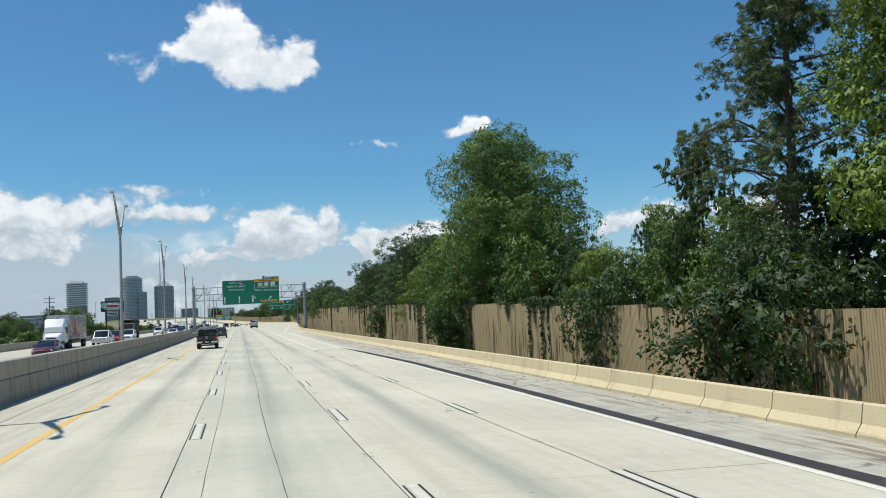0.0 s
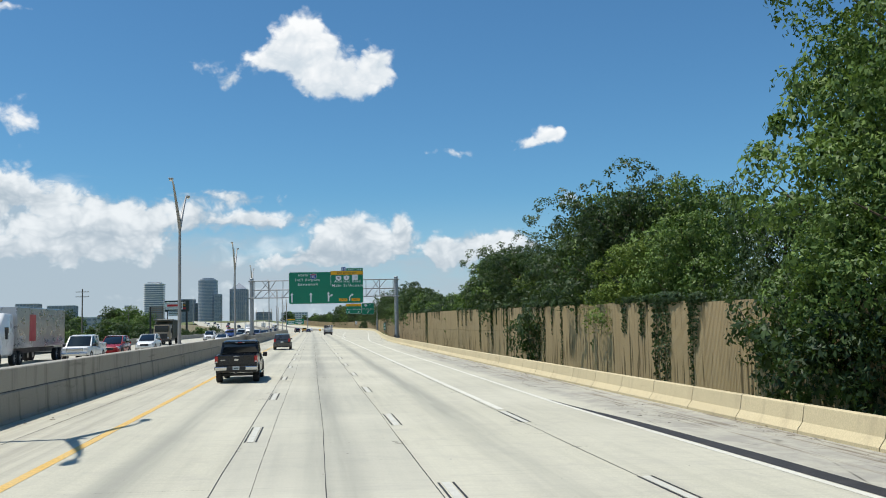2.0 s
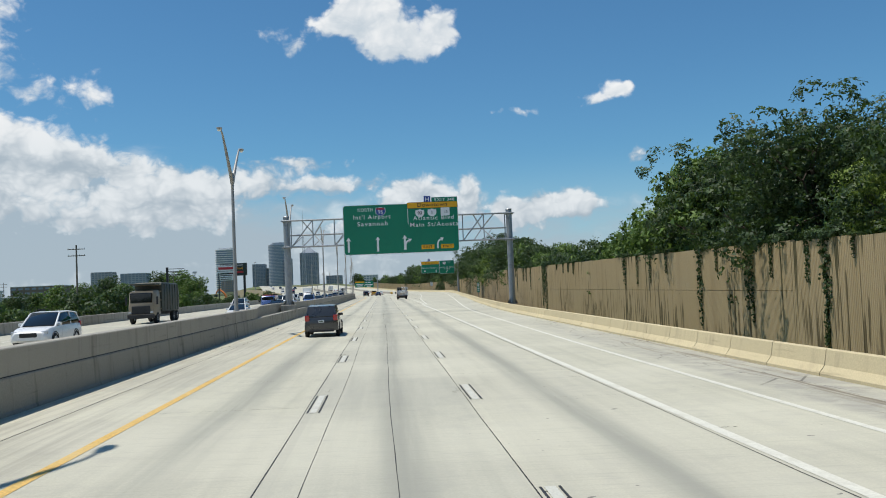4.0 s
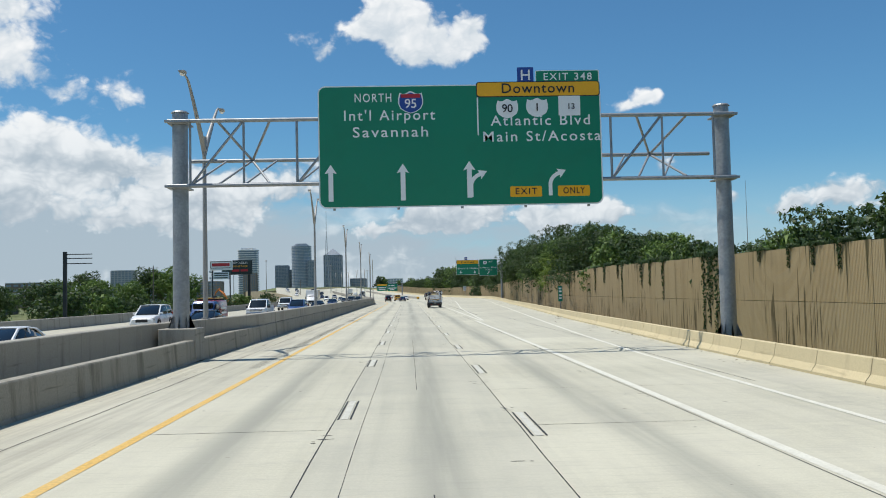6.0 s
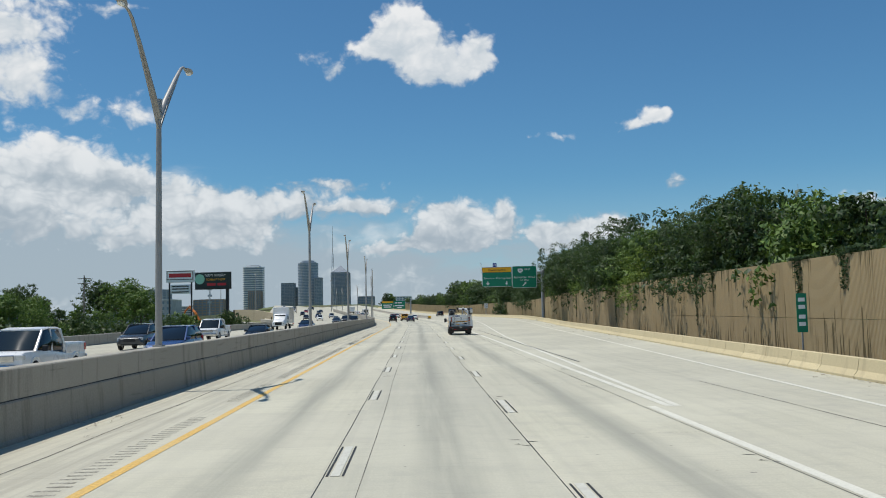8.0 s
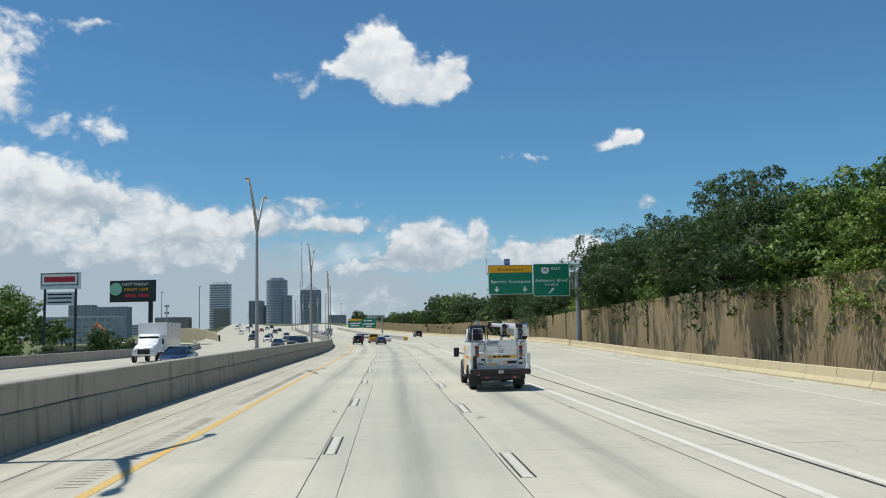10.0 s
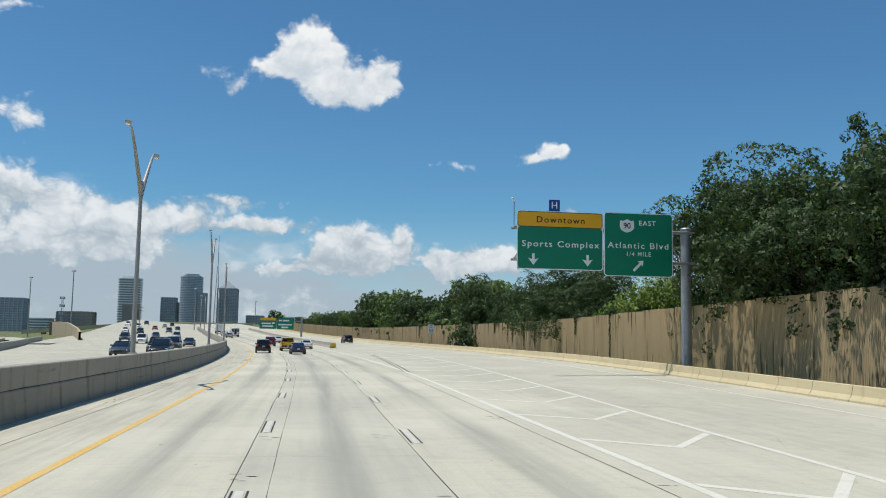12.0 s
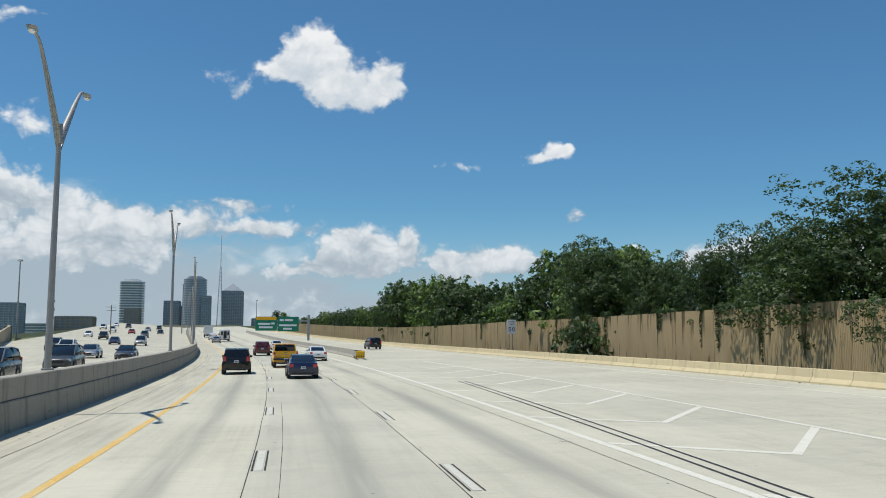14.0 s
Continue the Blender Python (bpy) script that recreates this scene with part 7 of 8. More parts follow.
M["decal_navy"] = material("navy_decal", (0.02, 0.03, 0.20), 0.5)
M["decal_red"] = material("red_decal", (0.50, 0.03, 0.03), 0.5)


def build_service_truck():
    C = empty("service_truck", Matrix.Identity(4), "white utility service truck with crane, welder, compressor and yellow decals", "truck")
    W = 1.17
    B0, B1, TOP, SILL = -1.45, 2.05, 2.0, 0.78
    # cab and bonnet
    cab = [(2.18, .96, .86, .75, 1.95), (2.3, 1.0, .84, .70, 2.06), (3.0, 1.01, .83, .66, 2.10), (3.45, 1.01, .80, .66, 2.02), (4.2, 1.0, .92, .66, 1.48), (5.2, .98, .88, .66, 1.40), (5.55, .9, .82, .7, 1.28)]
    shade_smooth(part("cab", loft(cab, 0.09), "body_white", C), 32)
    for s in (-1, 1):
        bm = bmesh.new()
        pts = [(2.42, 1.42), (2.42, 1.90), (3.30, 1.93), (3.86, 1.44)]
        vs = [bm.verts.new((s * (1.012 - max(0, z - 1.4) * 0.30), y, z)) for y, z in pts]
        f = bm.faces.new(vs if s > 0 else list(reversed(vs)))
        bmesh.ops.solidify(bm, geom=[f], thickness=0.03)
        part("side_window", bm, "car_glass", C)
        door = block("cab_door", C, "body_white", s * 1.005 - .012, s * 1.005 + .012, 2.40, 3.78, .78, 1.40, .01)
        block("door_handle", door, "trim", s * 1.03 - .02, s * 1.03 + .02, 2.5, 2.74, 1.24, 1.31, .012)
        block("decal", door, "mark_yellow", s * 1.02 - .004, s * 1.02 + .004, 2.42, 2.72, 1.05, 1.18, .0)
        block("decal_block", door, "mark_yellow", s * 1.02 - .004, s * 1.02 + .004, 3.28, 3.42, 1.08, 1.22, .0)
        for k, (y0, y1, z0, z1) in enumerate(((2.86, 3.24, 1.10, 1.20), (2.82, 3.42, .97, 1.04), (2.9, 3.34, .88, .93))):
            block("decal_bar", door, "sign_black", s * 1.02 - .004, s * 1.02 + .004, y0, y1, z0, z1, .0)
        bm = bmesh.new()
        pipe(bm, [(s * .98, 3.72, 1.42), (s * 1.22, 3.74, 1.46), (s * 1.3, 3.74, 1.46)], .03, 6)
        arm = part("mirror_arm", bm, "trim", C)
        block("mirror", arm, "trim", s * 1.38 - .13, s * 1.38 + .13, 3.68, 3.82, 1.28, 1.72, .05)
        bm = bmesh.new()
        pipe(bm, [(s * 1.0, 4.7 + .58 * math.cos(radians(a)), .46 + .60 * math.sin(radians(a))) for a in range(-12, 193, 12)], .075, 8)
        shade_smooth(part("front_arch", bm, "trim", C))
        block("running_board", C, "trim", s * 1.02 - .13, s * 1.02 + .13, 2.25, 3.95, .42, .49, .02)
        wheel(C, s * 1.08, 4.7, .46, .26, .56)
        wheel(C, s * 1.12, 0.0, .44, .3, .50)
        block("headlight", C, "lamp_clear", s * .78 - .14, s * .78 + .14, 5.35, 5.56, .98, 1.22, .03)
        block("mud_flap", C, "trim", s * .92 - .25, s * .92 + .25, -.62, -.60, .18, .62, .0)
    # service body: side packs with doors
    for s in (-1, 1):
        x0, x1 = (W - .5, W) if s > 0 else (-W, -W + .5)
        bm = bmesh.new()
        box(bm, x0, x1, .55, B1, SILL - .2, TOP, .015)
        box(bm, x0, x1, -.55, .55, .96, TOP, .015)
        box(bm, x0, x1, B0, -.55, SILL - .1, TOP, .015)
        pack = part("side_pack", bm, "body_white", C)
        xo = s * W
        edges = [(.62, 1.30, .60, 1.93), (1.32, 2.02, .60, 1.93), (-.52, .04, 1.04, 1.93), (.06, .59, 1.04, 1.93), (-1.40, -.57, .74, 1.93)]
        for y0, y1, z0, z1 in edges:
            d = block("locker_door", C, "body_white", xo - .014, xo + .014, y0, y1, z0, z1, .01)
            bm = bmesh.new()
            tube(bm, (xo + s * .012, y0 + .12, (z0 + z1) / 2 - .1), (xo + s * .024, y0 + .12, (z0 + z1) / 2 - .1), .065, None, 16)
            part("latch", bm, "chrome", d)
            block("door_seam", d, "trim", xo - .004, xo + .006, y0 - .016, y0 - .006, z0, z1, .0)
        # stripe and square logo shapes
        block("stripe", C, "mark_yellow", xo + s * .016 - .004, xo + s * .016 + .004, -1.38, .58, 1.30, 1.43, .0)
        for k in range(7):
            block("stripe_mark", C, "sign_black", xo + s * .021 - .003, xo + s * .021 + .003, -.1 + k * .085, -.045 + k * .085, 1.345, 1.385, .0)
        bm = bmesh.new()
        xa, xb = sorted((xo + s * .012, xo + s * .02))
        for y0, y1, z0, z1 in ((1.82, 1.95, .82, 1.68), (.72, 1.95, 1.682, 1.82), (.72, .85, .64, 1.678), (1.02, 1.66, 1.332, 1.45), (1.53, 1.66, .94, 1.328), (1.02, 1.15, .64, 1.328), (1.152, 1.528, 1.06, 1.17), (1.53, 1.80, .82, .938)):
            box(bm, xa, xb, y0, y1, z0, z1)
        part("logo", bm, "mark_yellow", C, "yellow square maze mark")
        warn = block("warning_label", C, "sign_white", xo + s * .016 - .004, xo + s * .016 + .004, -1.02, -.78, 1.70, 1.87, .0)
        block("warning_head", warn, "decal_red", xo + s * .020 - .003, xo + s * .020 + .003, -.93, -.785, 1.815, 1.865, .0)
        block("warning_text", warn, "sign_black", xo + s * .020 - .003, xo + s * .020 + .003, -.93, -.785, 1.705, 1.80, .0)
        bm = bmesh.new()
        pipe(bm, [(s * W, .56 * math.cos(radians(a)), .44 + .56 * math.sin(radians(a))) for a in range(0, 181, 12)], .05, 8)
        shade_smooth(part("rear_arch", bm, "trim", C))
        # lamps at the rear corner
        for z, mt in ((1.80, "lens_red"), (1.64, "lens_smoke"), (1.48, "lens_amber")):
            bm = bmesh.new()
            tube(bm, (s * (W - .25), B0 - .03, z), (s * (W - .25), B0 + .02, z), .072, None, 20)
            lamp = part("round_lamp", bm, mt, C)
            bm = bmesh.new()
            tube(bm, (s * (W - .25), B0 - .02, z), (s * (W - .25), B0 + .02, z), .084, None, 20)
            part("lamp_ring", bm, "trim", lamp)
        gx, gz = (-1.05, 1.74) if s < 0 else (.79, 1.54)
        bm = bmesh.new()
        pipe(bm, [(gx, B0, 1.93), (gx, B0 - .06, 1.93), (gx, B0 - .06, gz), (gx, B0, gz)], .014, 6)
        part("grab_handle", bm, "chrome", C)
        lx = -.78 if s < 0 else .98
        flood = block("small_light", C, "trim", -.095, .095, -.10, 0, -.045, .045, .02)
        flood.matrix_basis = pose(lx, B0 - .02, 1.945, 0, s * 22, 0)
        block("light_glass", flood, "lamp_clear", -.08, .08, -.108, -.098, -.03, .03, .01)
        block("marker_label", C, "number_plate", s * (W - .3) - .1, s * (W - .3) + .1, B0 - .012, B0, 1.12, 1.20, .0)
    block("deck", C, "deck_grey", -W + .5, W - .5, B0 + .1, B1, .9, 1.0, .01)
    block("deck_lid", C, "deck_grey", -W + .04, W - .04, B0 + .09, B1 - .05, TOP - .005, TOP + .035, .01)
    block("corner_post", C, "body_white", -W + .48, -.575, B0 + .01, B0 + .12, .80, TOP, .004)
    block("rear_sill", C, "body_white", -W + .5, W - .5, B0 + .02, B0 + .1, .80, 1.02, .01)
    block("front_bulkhead", C, "body_white", -W + .4, W - .4, B1 - .06, B1, .9, TOP, .01)
    # tailgate, upper panel, labels
    up = block("upper_panel", C, "body_white", -.56, .70, B0 + .02, B0 + .07, 1.73, 2.11, .012)
    for x in (-.40, .08, .56):
        block("panel_hinge", up, "trim", x - .035, x + .035, B0 + .0, B0 + .06, 2.09, 2.13, .008)
    gate = block("tailgate", C, "body_white", -.58, .76, B0 - .03, B0 + .04, 1.03, 1.72, .015)
    rail = block("gate_rail", gate, "body_white", -.22, .67, B0 - .08, B0 - .03, 1.48, 1.56, .012)
    for x in (-.16, .0, .2, .4, .6):
        block("rail_screw", rail, "chrome", x - .01, x + .01, B0 - .084, B0 - .078, 1.51, 1.53, .0)
    block("gate_lip", gate, "chrome", -.56, .74, B0 - .045, B0 - .028, 1.695, 1.712, .004)
    block("gate_stripe", gate, "mark_yellow", -.52, .72, B0 - .036, B0 - .028, 1.345, 1.475, .0)
    for x0, x1 in ((-.26, -.12), (-.06, .06), (.12, .45)):
        block("stripe_bar", gate, "sign_black", x0, x1, B0 - .042, B0 - .034, 1.38, 1.45, .0)
    block("logo_square", gate, "mark_yellow", .165, .315, B0 - .036, B0 - .028, 1.10, 1.25, .0)
    block("logo_square_middle", gate, "body_white", .205, .275, B0 - .042, B0 - .03, 1.14, 1.21, .0)
    block("logo_bar", gate, "sign_black", .335, .72, B0 - .036, B0 - .028, 1.12, 1.24, .0)
    block("lower_strip", gate, "mark_yellow", -.50, -.06, B0 - .036, B0 - .028, 1.07, 1.14, .0)
    bm = bmesh.new()
    pipe(bm, [(-.455, B0 - .03, 1.45), (-.455, B0 - .07, 1.45), (-.455, B0 - .07, 1.29), (-.40, B0 - .07, 1.22), (-.37, B0 - .07, 1.22), (-.315, B0 - .07, 1.29), (-.315, B0 - .07, 1.45), (-.315, B0 - .03, 1.45)], .014, 6)
    pipe(bm, [(-.385, B0 - .07, 1.45), (-.385, B0 - .07, 1.22)], .014, 6)
    part("gate_latch", bm, "chrome", gate)
    panel = block("gate_label", gate, "trim", .0, .18, B0 - .036, B0 - .028, 1.57, 1.67, .01)
    block("label_field", panel, "number_plate", .015, .165, B0 - .041, B0 - .035, 1.585, 1.655, .006)
    label = block("safety_label", up, "decal_navy", -.51, -.03, B0 + .012, B0 + .022, 1.875, 2.05, .0)
    word("SAFETY IS", .066, -.39, 2.018, "sign_white", label, B0 + .005, 1.0, wide=.225)
    word("MY GOAL", .066, -.385, 1.962, "sign_white", label, B0 + .005, 1.0, wide=.20)
    block("label_field", label, "number_plate", -.265, -.04, B0 + .004, B0 + .014, 1.945, 2.035, .0)
    block("label_bar", label, "plate_bar", -.25, -.055, B0 - .002, B0 + .006, 1.965, 2.015, .0)
    block("label_bar", label, "number_plate", -.49, -.04, B0 + .004, B0 + .014, 1.885, 1.925, .0)
    # black strips drawn for the shade in the gaps round the tailgate
    block("gate_gap", C, "trim", -.56, .74, B0 + .035, B0 + .045, 1.715, 1.735, .0)
    for x in (-.595, .775):
        block("gate_post_gap", C, "trim", x - .008, x + .008, B0 + .0, B0 + .03, 1.03, TOP, .0)
    for x in (-.65, .72):
        block("fitting", C, "chrome", x - .035, x + .035, B0 - .05, B0, 1.87, 1.96, .01)
    for x, z in ((-.68, 1.30), (.90, 1.33), (.90, 1.14)):
        block("data_plate", C, "sign_black", x - .07, x + .07, B0 - .012, B0, z - .05, z + .04, .0)
    block("recessed_latch", C, "chrome", -.02, .13, B0 - .0, B0 + .018, 1.77, 1.855, .01)
    vise = block("vise", C, "body_white", -.85, -.58, B0 - .16, B0 - .02, 1.50, 1.62, .02)
    block("vise_jaw", vise, "chrome", -.66, -.57, B0 - .20, B0 - .14, 1.56, 1.66, .01)
    block("vise_screw", vise, "chrome", -.84, -.74, B0 - .19, B0 - .16, 1.47, 1.53, .01)
    plate_with_bar(C, -.78, B0 - .01, 1.12)
    # work bumper
    block("work_bumper", C, "trim", -1.24, 1.24, B0 - .48, B0 - .02, .70, .92, .03, "black chequer-plate rear work bumper")
    block("bumper_drop", C, "trim", -.8, .8, B0 - .42, B0 - .1, .50, .70, .03)
    hitch = block("tow_socket", C, "chrome", -.10, .10, B0 - .5, B0 - .44, .75, .87, .01)
    # black block painted in for the dark inside of the socket
    block("socket_hole", hitch, "trim", -.06, .06, B0 - .507, B0 - .48, .78, .84, .0)
    for s in (-1, 1):
        block("bumper_label", C, "decal_red", s * 1.0 - .14, s * 1.0 + .14, B0 - .486, B0 - .478, .80, .82, .0)
        block("bumper_lamp", C, "tail_red", s * .58 - .08, s * .58 + .08, B0 - .43, B0 - .41, .56, .61, .0)
    block("cone_stand", C, "trim", -1.10, -.95, B0 - .14, B0, .92, 1.46, .05)
    pot = bmesh.new()
    tube(pot, (1.17, B0 - .22, .92), (1.17, B0 - .22, 1.12), .12, .09, 14)
    tube(pot, (1.17, B0 - .22, 1.12), (1.17, B0 - .22, 1.56), .085, .115, 14)
    part("water_flask", pot, "number_plate", C)
    block("axle", C, "dark_steel", -1.0, 1.0, -.1, .1, .34, .54, .04)
    block("frame", C, "dark_steel", -.45, .45, B0, 5.2, .55, .76, .02)
    # compressor box
    z0 = TOP + .03
    bm = loft([(1.2, .30, .26, z0, z0 + .48), (1.26, .32, .28, z0, z0 + .56), (1.88, .32, .27, z0, z0 + .56), (1.94, .30, .22, z0, z0 + .46)], .05)
    bmesh.ops.translate(bm, verts=bm.verts, vec=(-.78, 0, 0))
    comp = shade_smooth(part("compressor", bm, "body_white", C, "white steel compressor box with a hexagonal mesh grille"), 30)
    bm = bmesh.new()
    tube(bm, (-.78, 1.192, z0 + .27), (-.78, 1.178, z0 + .27), .22, None, 6)
    bmesh.ops.scale(bm, vec=(1.15, 1, .85), verts=bm.verts, space=Matrix.Translation((.78, 0, -(z0 + .27))))
    grille = part("grille", bm, "trim", comp)
    for k in range(-4, 5):
        for sg in (-1, 1):
            u = k * .055
            h = max(.02, .19 - abs(u) * .4)
            bm = bmesh.new()
            tube(bm, (-.78 + u - sg * h * .5, 1.172, z0 + .27 - h * .9), (-.78 + u + sg * h * .5, 1.172, z0 + .27 + h * .9), .006, None, 4)
            part("grille_bar", bm, "chrome", comp)
    bm = bmesh.new()
    tube(bm, (-1.085, 1.75, z0 + .40), (-1.115, 1.75, z0 + .40), .075, None, 16)
    part("intake", bm, "trim", comp)
    bm = bmesh.new()
    tube(bm, (-.75, 1.6, z0 + .55), (-.75, 1.6, z0 + .62), .12, .13, 16)
    part("beacon", bm, "trim", comp)
    # welder generator in a black tube frame
    wx, wy = -.74, -.22
    wel = block("welder", C, "welder_blue", wx - .33, wx + .30, wy - .26, wy + .36, z0 + .36, z0 + .68, .02, "blue and black welding generator in a tube frame")
    block("control_panel", wel, "trim", wx - .32, wx + .29, wy - .30, wy - .262, z0 + .36, z0 + .67, .02)
    block("socket_cover", wel, "deck_grey", wx - .02, wx + .14, wy - .34, wy - .30, z0 + .44, z0 + .58, .01)
    block("case_badge", wel, "sign_white", wx - .338, wx - .330, wy + .18, wy + .28, z0 + .54, z0 + .63, .0)
    block("case_badge", wel, "sign_white", wx - .338, wx - .330, wy - .2, wy - .02, z0 + .44, z0 + .47, .0)
    block("top_lid", wel, "trim", wx - .33, wx + .30, wy - .26, wy + .36, z0 + .682, z0 + .70, .005)
    block("engine", wel, "dark_steel", wx - .20, wx + .22, wy - .16, wy + .26, z0 + .06, z0 + .33, .05)
    bm = bmesh.new()
    tube(bm, (wx - .20, wy + .12, z0 + .2), (wx - .28, wy + .12, z0 + .2), .11, .09, 14)
    part("recoil_starter", bm, "steel", wel)
    bm = bmesh.new()
    tube(bm, (wx - .26, wy - .16, z0 + .18), (wx - .26, wy + .0, z0 + .18), .13, None, 16)
    part("muffler", bm, "trim", wel)
    bm = bmesh.new()
    tube(bm, (wx - .1, wy - .30, z0 + .18), (wx - .1, wy - .20, z0 + .18), .13, None, 16)
    part("fan_cover", bm, "trim", wel)
    for s in (-1, 1):
        bm = bmesh.new()
        x = wx + s * .36
        pipe(bm, [(x, wy - .38, z0), (x, wy - .38, z0 + .68), (x, wy + .40, z0 + .68), (x, wy + .40, z0)], .02, 6)
        part("frame_hoop", bm, "trim", wel)
    bm = bmesh.new()
    pipe(bm, [(-1.06, -.98, z0), (-1.06, -.98, z0 + .52), (-1.02, -.98, z0 + .56), (-.68, -.98, z0 + .56), (-.64, -.98, z0 + .52), (-.64, -.98, z0)], .026, 8)
    part("grab_rail", bm, "chrome", C)
    # crane
    cx, cy = 1.0, -1.0
    bm = bmesh.new()
    tube(bm, (cx, cy, TOP - .1), (cx, cy, TOP + .10), .24, .22, 20)
    cr = part("crane", bm, "body_white", C, "white articulated service crane with a black winch")
    bm = bmesh.new()
    box(bm, cx - .27, cx - .13, cy - .16, cy + .20, TOP + .13, TOP + .60, .035)
    mast = part("mast", bm, "body_white", cr)
    hood = loft([(-.20, .13, .13, TOP + .30, TOP + .61), (-.12, .15, .15, TOP + .24, TOP + .63), (.16, .15, .15, TOP + .24, TOP + .63)], .03)
    bmesh.ops.translate(hood, verts=hood.verts, vec=(cx + .17, cy, 0))
    part("motor_hood", hood, "body_white", mast)
    bm = bmesh.new()
    tube(bm, (cx - .13, cy - .02, TOP + .24), (cx + .25, cy - .02, TOP + .24), .11, None, 18)
    tube(bm, (cx - .06, cy - .02, TOP + .13), (cx - .06, cy - .02, TOP + .55), .085, None, 14)
    shade_smooth(part("gear_motor", bm, "trim", mast))
    bm = bmesh.new()
    for x in (-.09, .0):
        tube(bm, (cx + x, cy - .13, TOP + .13), (cx + x, cy - .13, TOP + .50), .022, None, 8)
    box(bm, cx - .11, cx + .03, cy - .16, cy - .11, TOP + .40, TOP + .46, .01)
    part("valve_block", bm, "steel", mast)
    bm = bmesh.new()
    a, b = Vector((cx + .05, cy - .05, TOP + .64)), Vector((cx - 1.14, cy + 1.1, TOP + .74))
    turn = (b - a).to_track_quat("Y", "Z").to_matrix().to_4x4()
    L = (b - a).length
    boom_m = Matrix.Translation(a) @ turn
    boom = part("boom", loft([(0, .11, .10, -.13, .12), (L * .55, .10, .09, -.10, .10), (L * .56, .08, .075, -.08, .08), (L, .075, .07, -.075, .075)], .02), "body_white", cr)
    boom.matrix_basis = boom_m
    for y, z in ((L * .52, .15), (L * .6, .15)):
        bm = bmesh.new()
        pipe(bm, [(0, y - .03, .08), (0, y - .03, z + .03), (0, y + .03, z + .03), (0, y + .03, .08)], .012, 6)
        part("lifting_eye", bm, "body_white", cr).matrix_basis = boom_m
    for k, (y0, y1, mt) in enumerate(((L * .9, L * .97, "decal_red"), (L * .36, L * .42, "sign_blue"))):
        block("boom_label", cr, mt, -.112, -.106, y0, y1 - .03, -.04, .04, .0).matrix_basis = boom_m
    block("boom_head", cr, "trim", -.10, .10, L - .06, L + .10, -.16, .12, .03).matrix_basis = boom_m
    bm = bmesh.new()
    tube(bm, (-.11, L * .48, -.02), (-.20, L * .48, -.02), .11, None, 16)
    part("cable_reel", bm, "trim", cr).matrix_basis = boom_m
    bm = bmesh.new()
    pipe(bm, [(0, L, -.1), (0, L - .06, -.26), (0, L - .12, -.3)], .05, 8)
    part("hook_block", bm, "trim", cr).matrix_basis = boom_m
    bm = bmesh.new()
    tube(bm, (cx - .2, cy - .12, TOP + .70), (cx + .02, cy - .12, TOP + .70), .085, None, 18)
    tube(bm, (cx - .22, cy - .12, TOP + .70), (cx - .18, cy - .12, TOP + .70), .11, None, 18)
    tube(bm, (cx + .02, cy - .12, TOP + .70), (cx + .05, cy - .12, TOP + .70), .125, None, 18)
    tube(bm, (cx + .26, cy - .12, TOP + .70), (cx + .29, cy - .12, TOP + .70), .125, None, 18)
    winch = shade_smooth(part("winch", bm, "trim", cr))
    bm = bmesh.new()
    tube(bm, (cx + .05, cy - .12, TOP + .70), (cx + .26, cy - .12, TOP + .70), .095, None, 18)
    shade_smooth(part("cable_drum", bm, "chrome", winch, "bright drum of wound steel cable"))
    bm = bmesh.new()
    tube(bm, (cx, cy, TOP + .085), (cx, cy, TOP + .14), .21, None, 20)
    part("slew_ring", bm, "trim", cr)
    for k in range(3):
        bm = bmesh.new()
        pipe(bm, [(cx - .1 + .05 * k, cy - .2, TOP + .62), (cx - .02 + .04 * k, cy - .3, TOP + .44 - .05 * k), (cx + .02, cy - .22, TOP + .2)], .014, 6)
        part("hydraulic_hose", bm, "trim", cr)
    block("data_plate", cr, "sign_white", cx + .2, cx + .29, cy - .212, cy - .196, TOP + .40, TOP + .49, .004)
    bm = bmesh.new()
    tube(bm, (cx - .05, cy + .1, TOP + .2), (cx - .58, cy + .56, TOP + .60), .055, None, 10)
    tube(bm, (cx - .4, cy + .4, TOP + .45), (cx - .66, cy + .64, TOP + .66), .035, None, 10)
    part("lift_cylinder", bm, "body_white", cr)
    block("boom_rest", C, "body_white", .26, .34, -.12, -.04, TOP, TOP + .62, .01)
    stand = block("pad_stand", C, "body_white", .22, .62, -.42, -.22, TOP + .20, TOP + .23, .008)
    for x in (.25, .57):
        block("stand_leg", stand, "body_white", x, x + .03, -.36, -.28, TOP + .03, TOP + .20, .004)
    for x in (.32, .53):
        bm = bmesh.new()
        for k in range(2):
            tube(bm, (x, -.32, TOP + .232 + k * .035), (x, -.32, TOP + .262 + k * .035), .12, .115, 16)
        part("outrigger_pad", bm, "trim", stand)
    spot(C, 4.62, 312.3)


build_service_truck()


# ---- left side: growth, buildings, billboards ----
M["billboard_green"] = material("pale_green_poster", (0.25, 0.55, 0.42), 0.5, vary=0.06)
M["led_dark"] = material("dark_led_face", (0.012, 0.03, 0.028), 0.35, vary=0.2)
M["roof_metal"] = material("pale_metal_roof", (0.62, 0.63, 0.63), 0.5, vary=0.06)
M["brown_wall"] = material("brown_cladding", (0.20, 0.16, 0.12), 0.8, vary=0.1)
M["ramp_tan"] = barrier_material("tan_ramp_concrete", (0.42, 0.35, 0.24), (0.18, 0.15, 0.10))
M["wood_pole"] = material("grey_timber_pole", (0.20, 0.17, 0.14), 0.9, vary=0.2, stretch=(1, 1, 0.2))


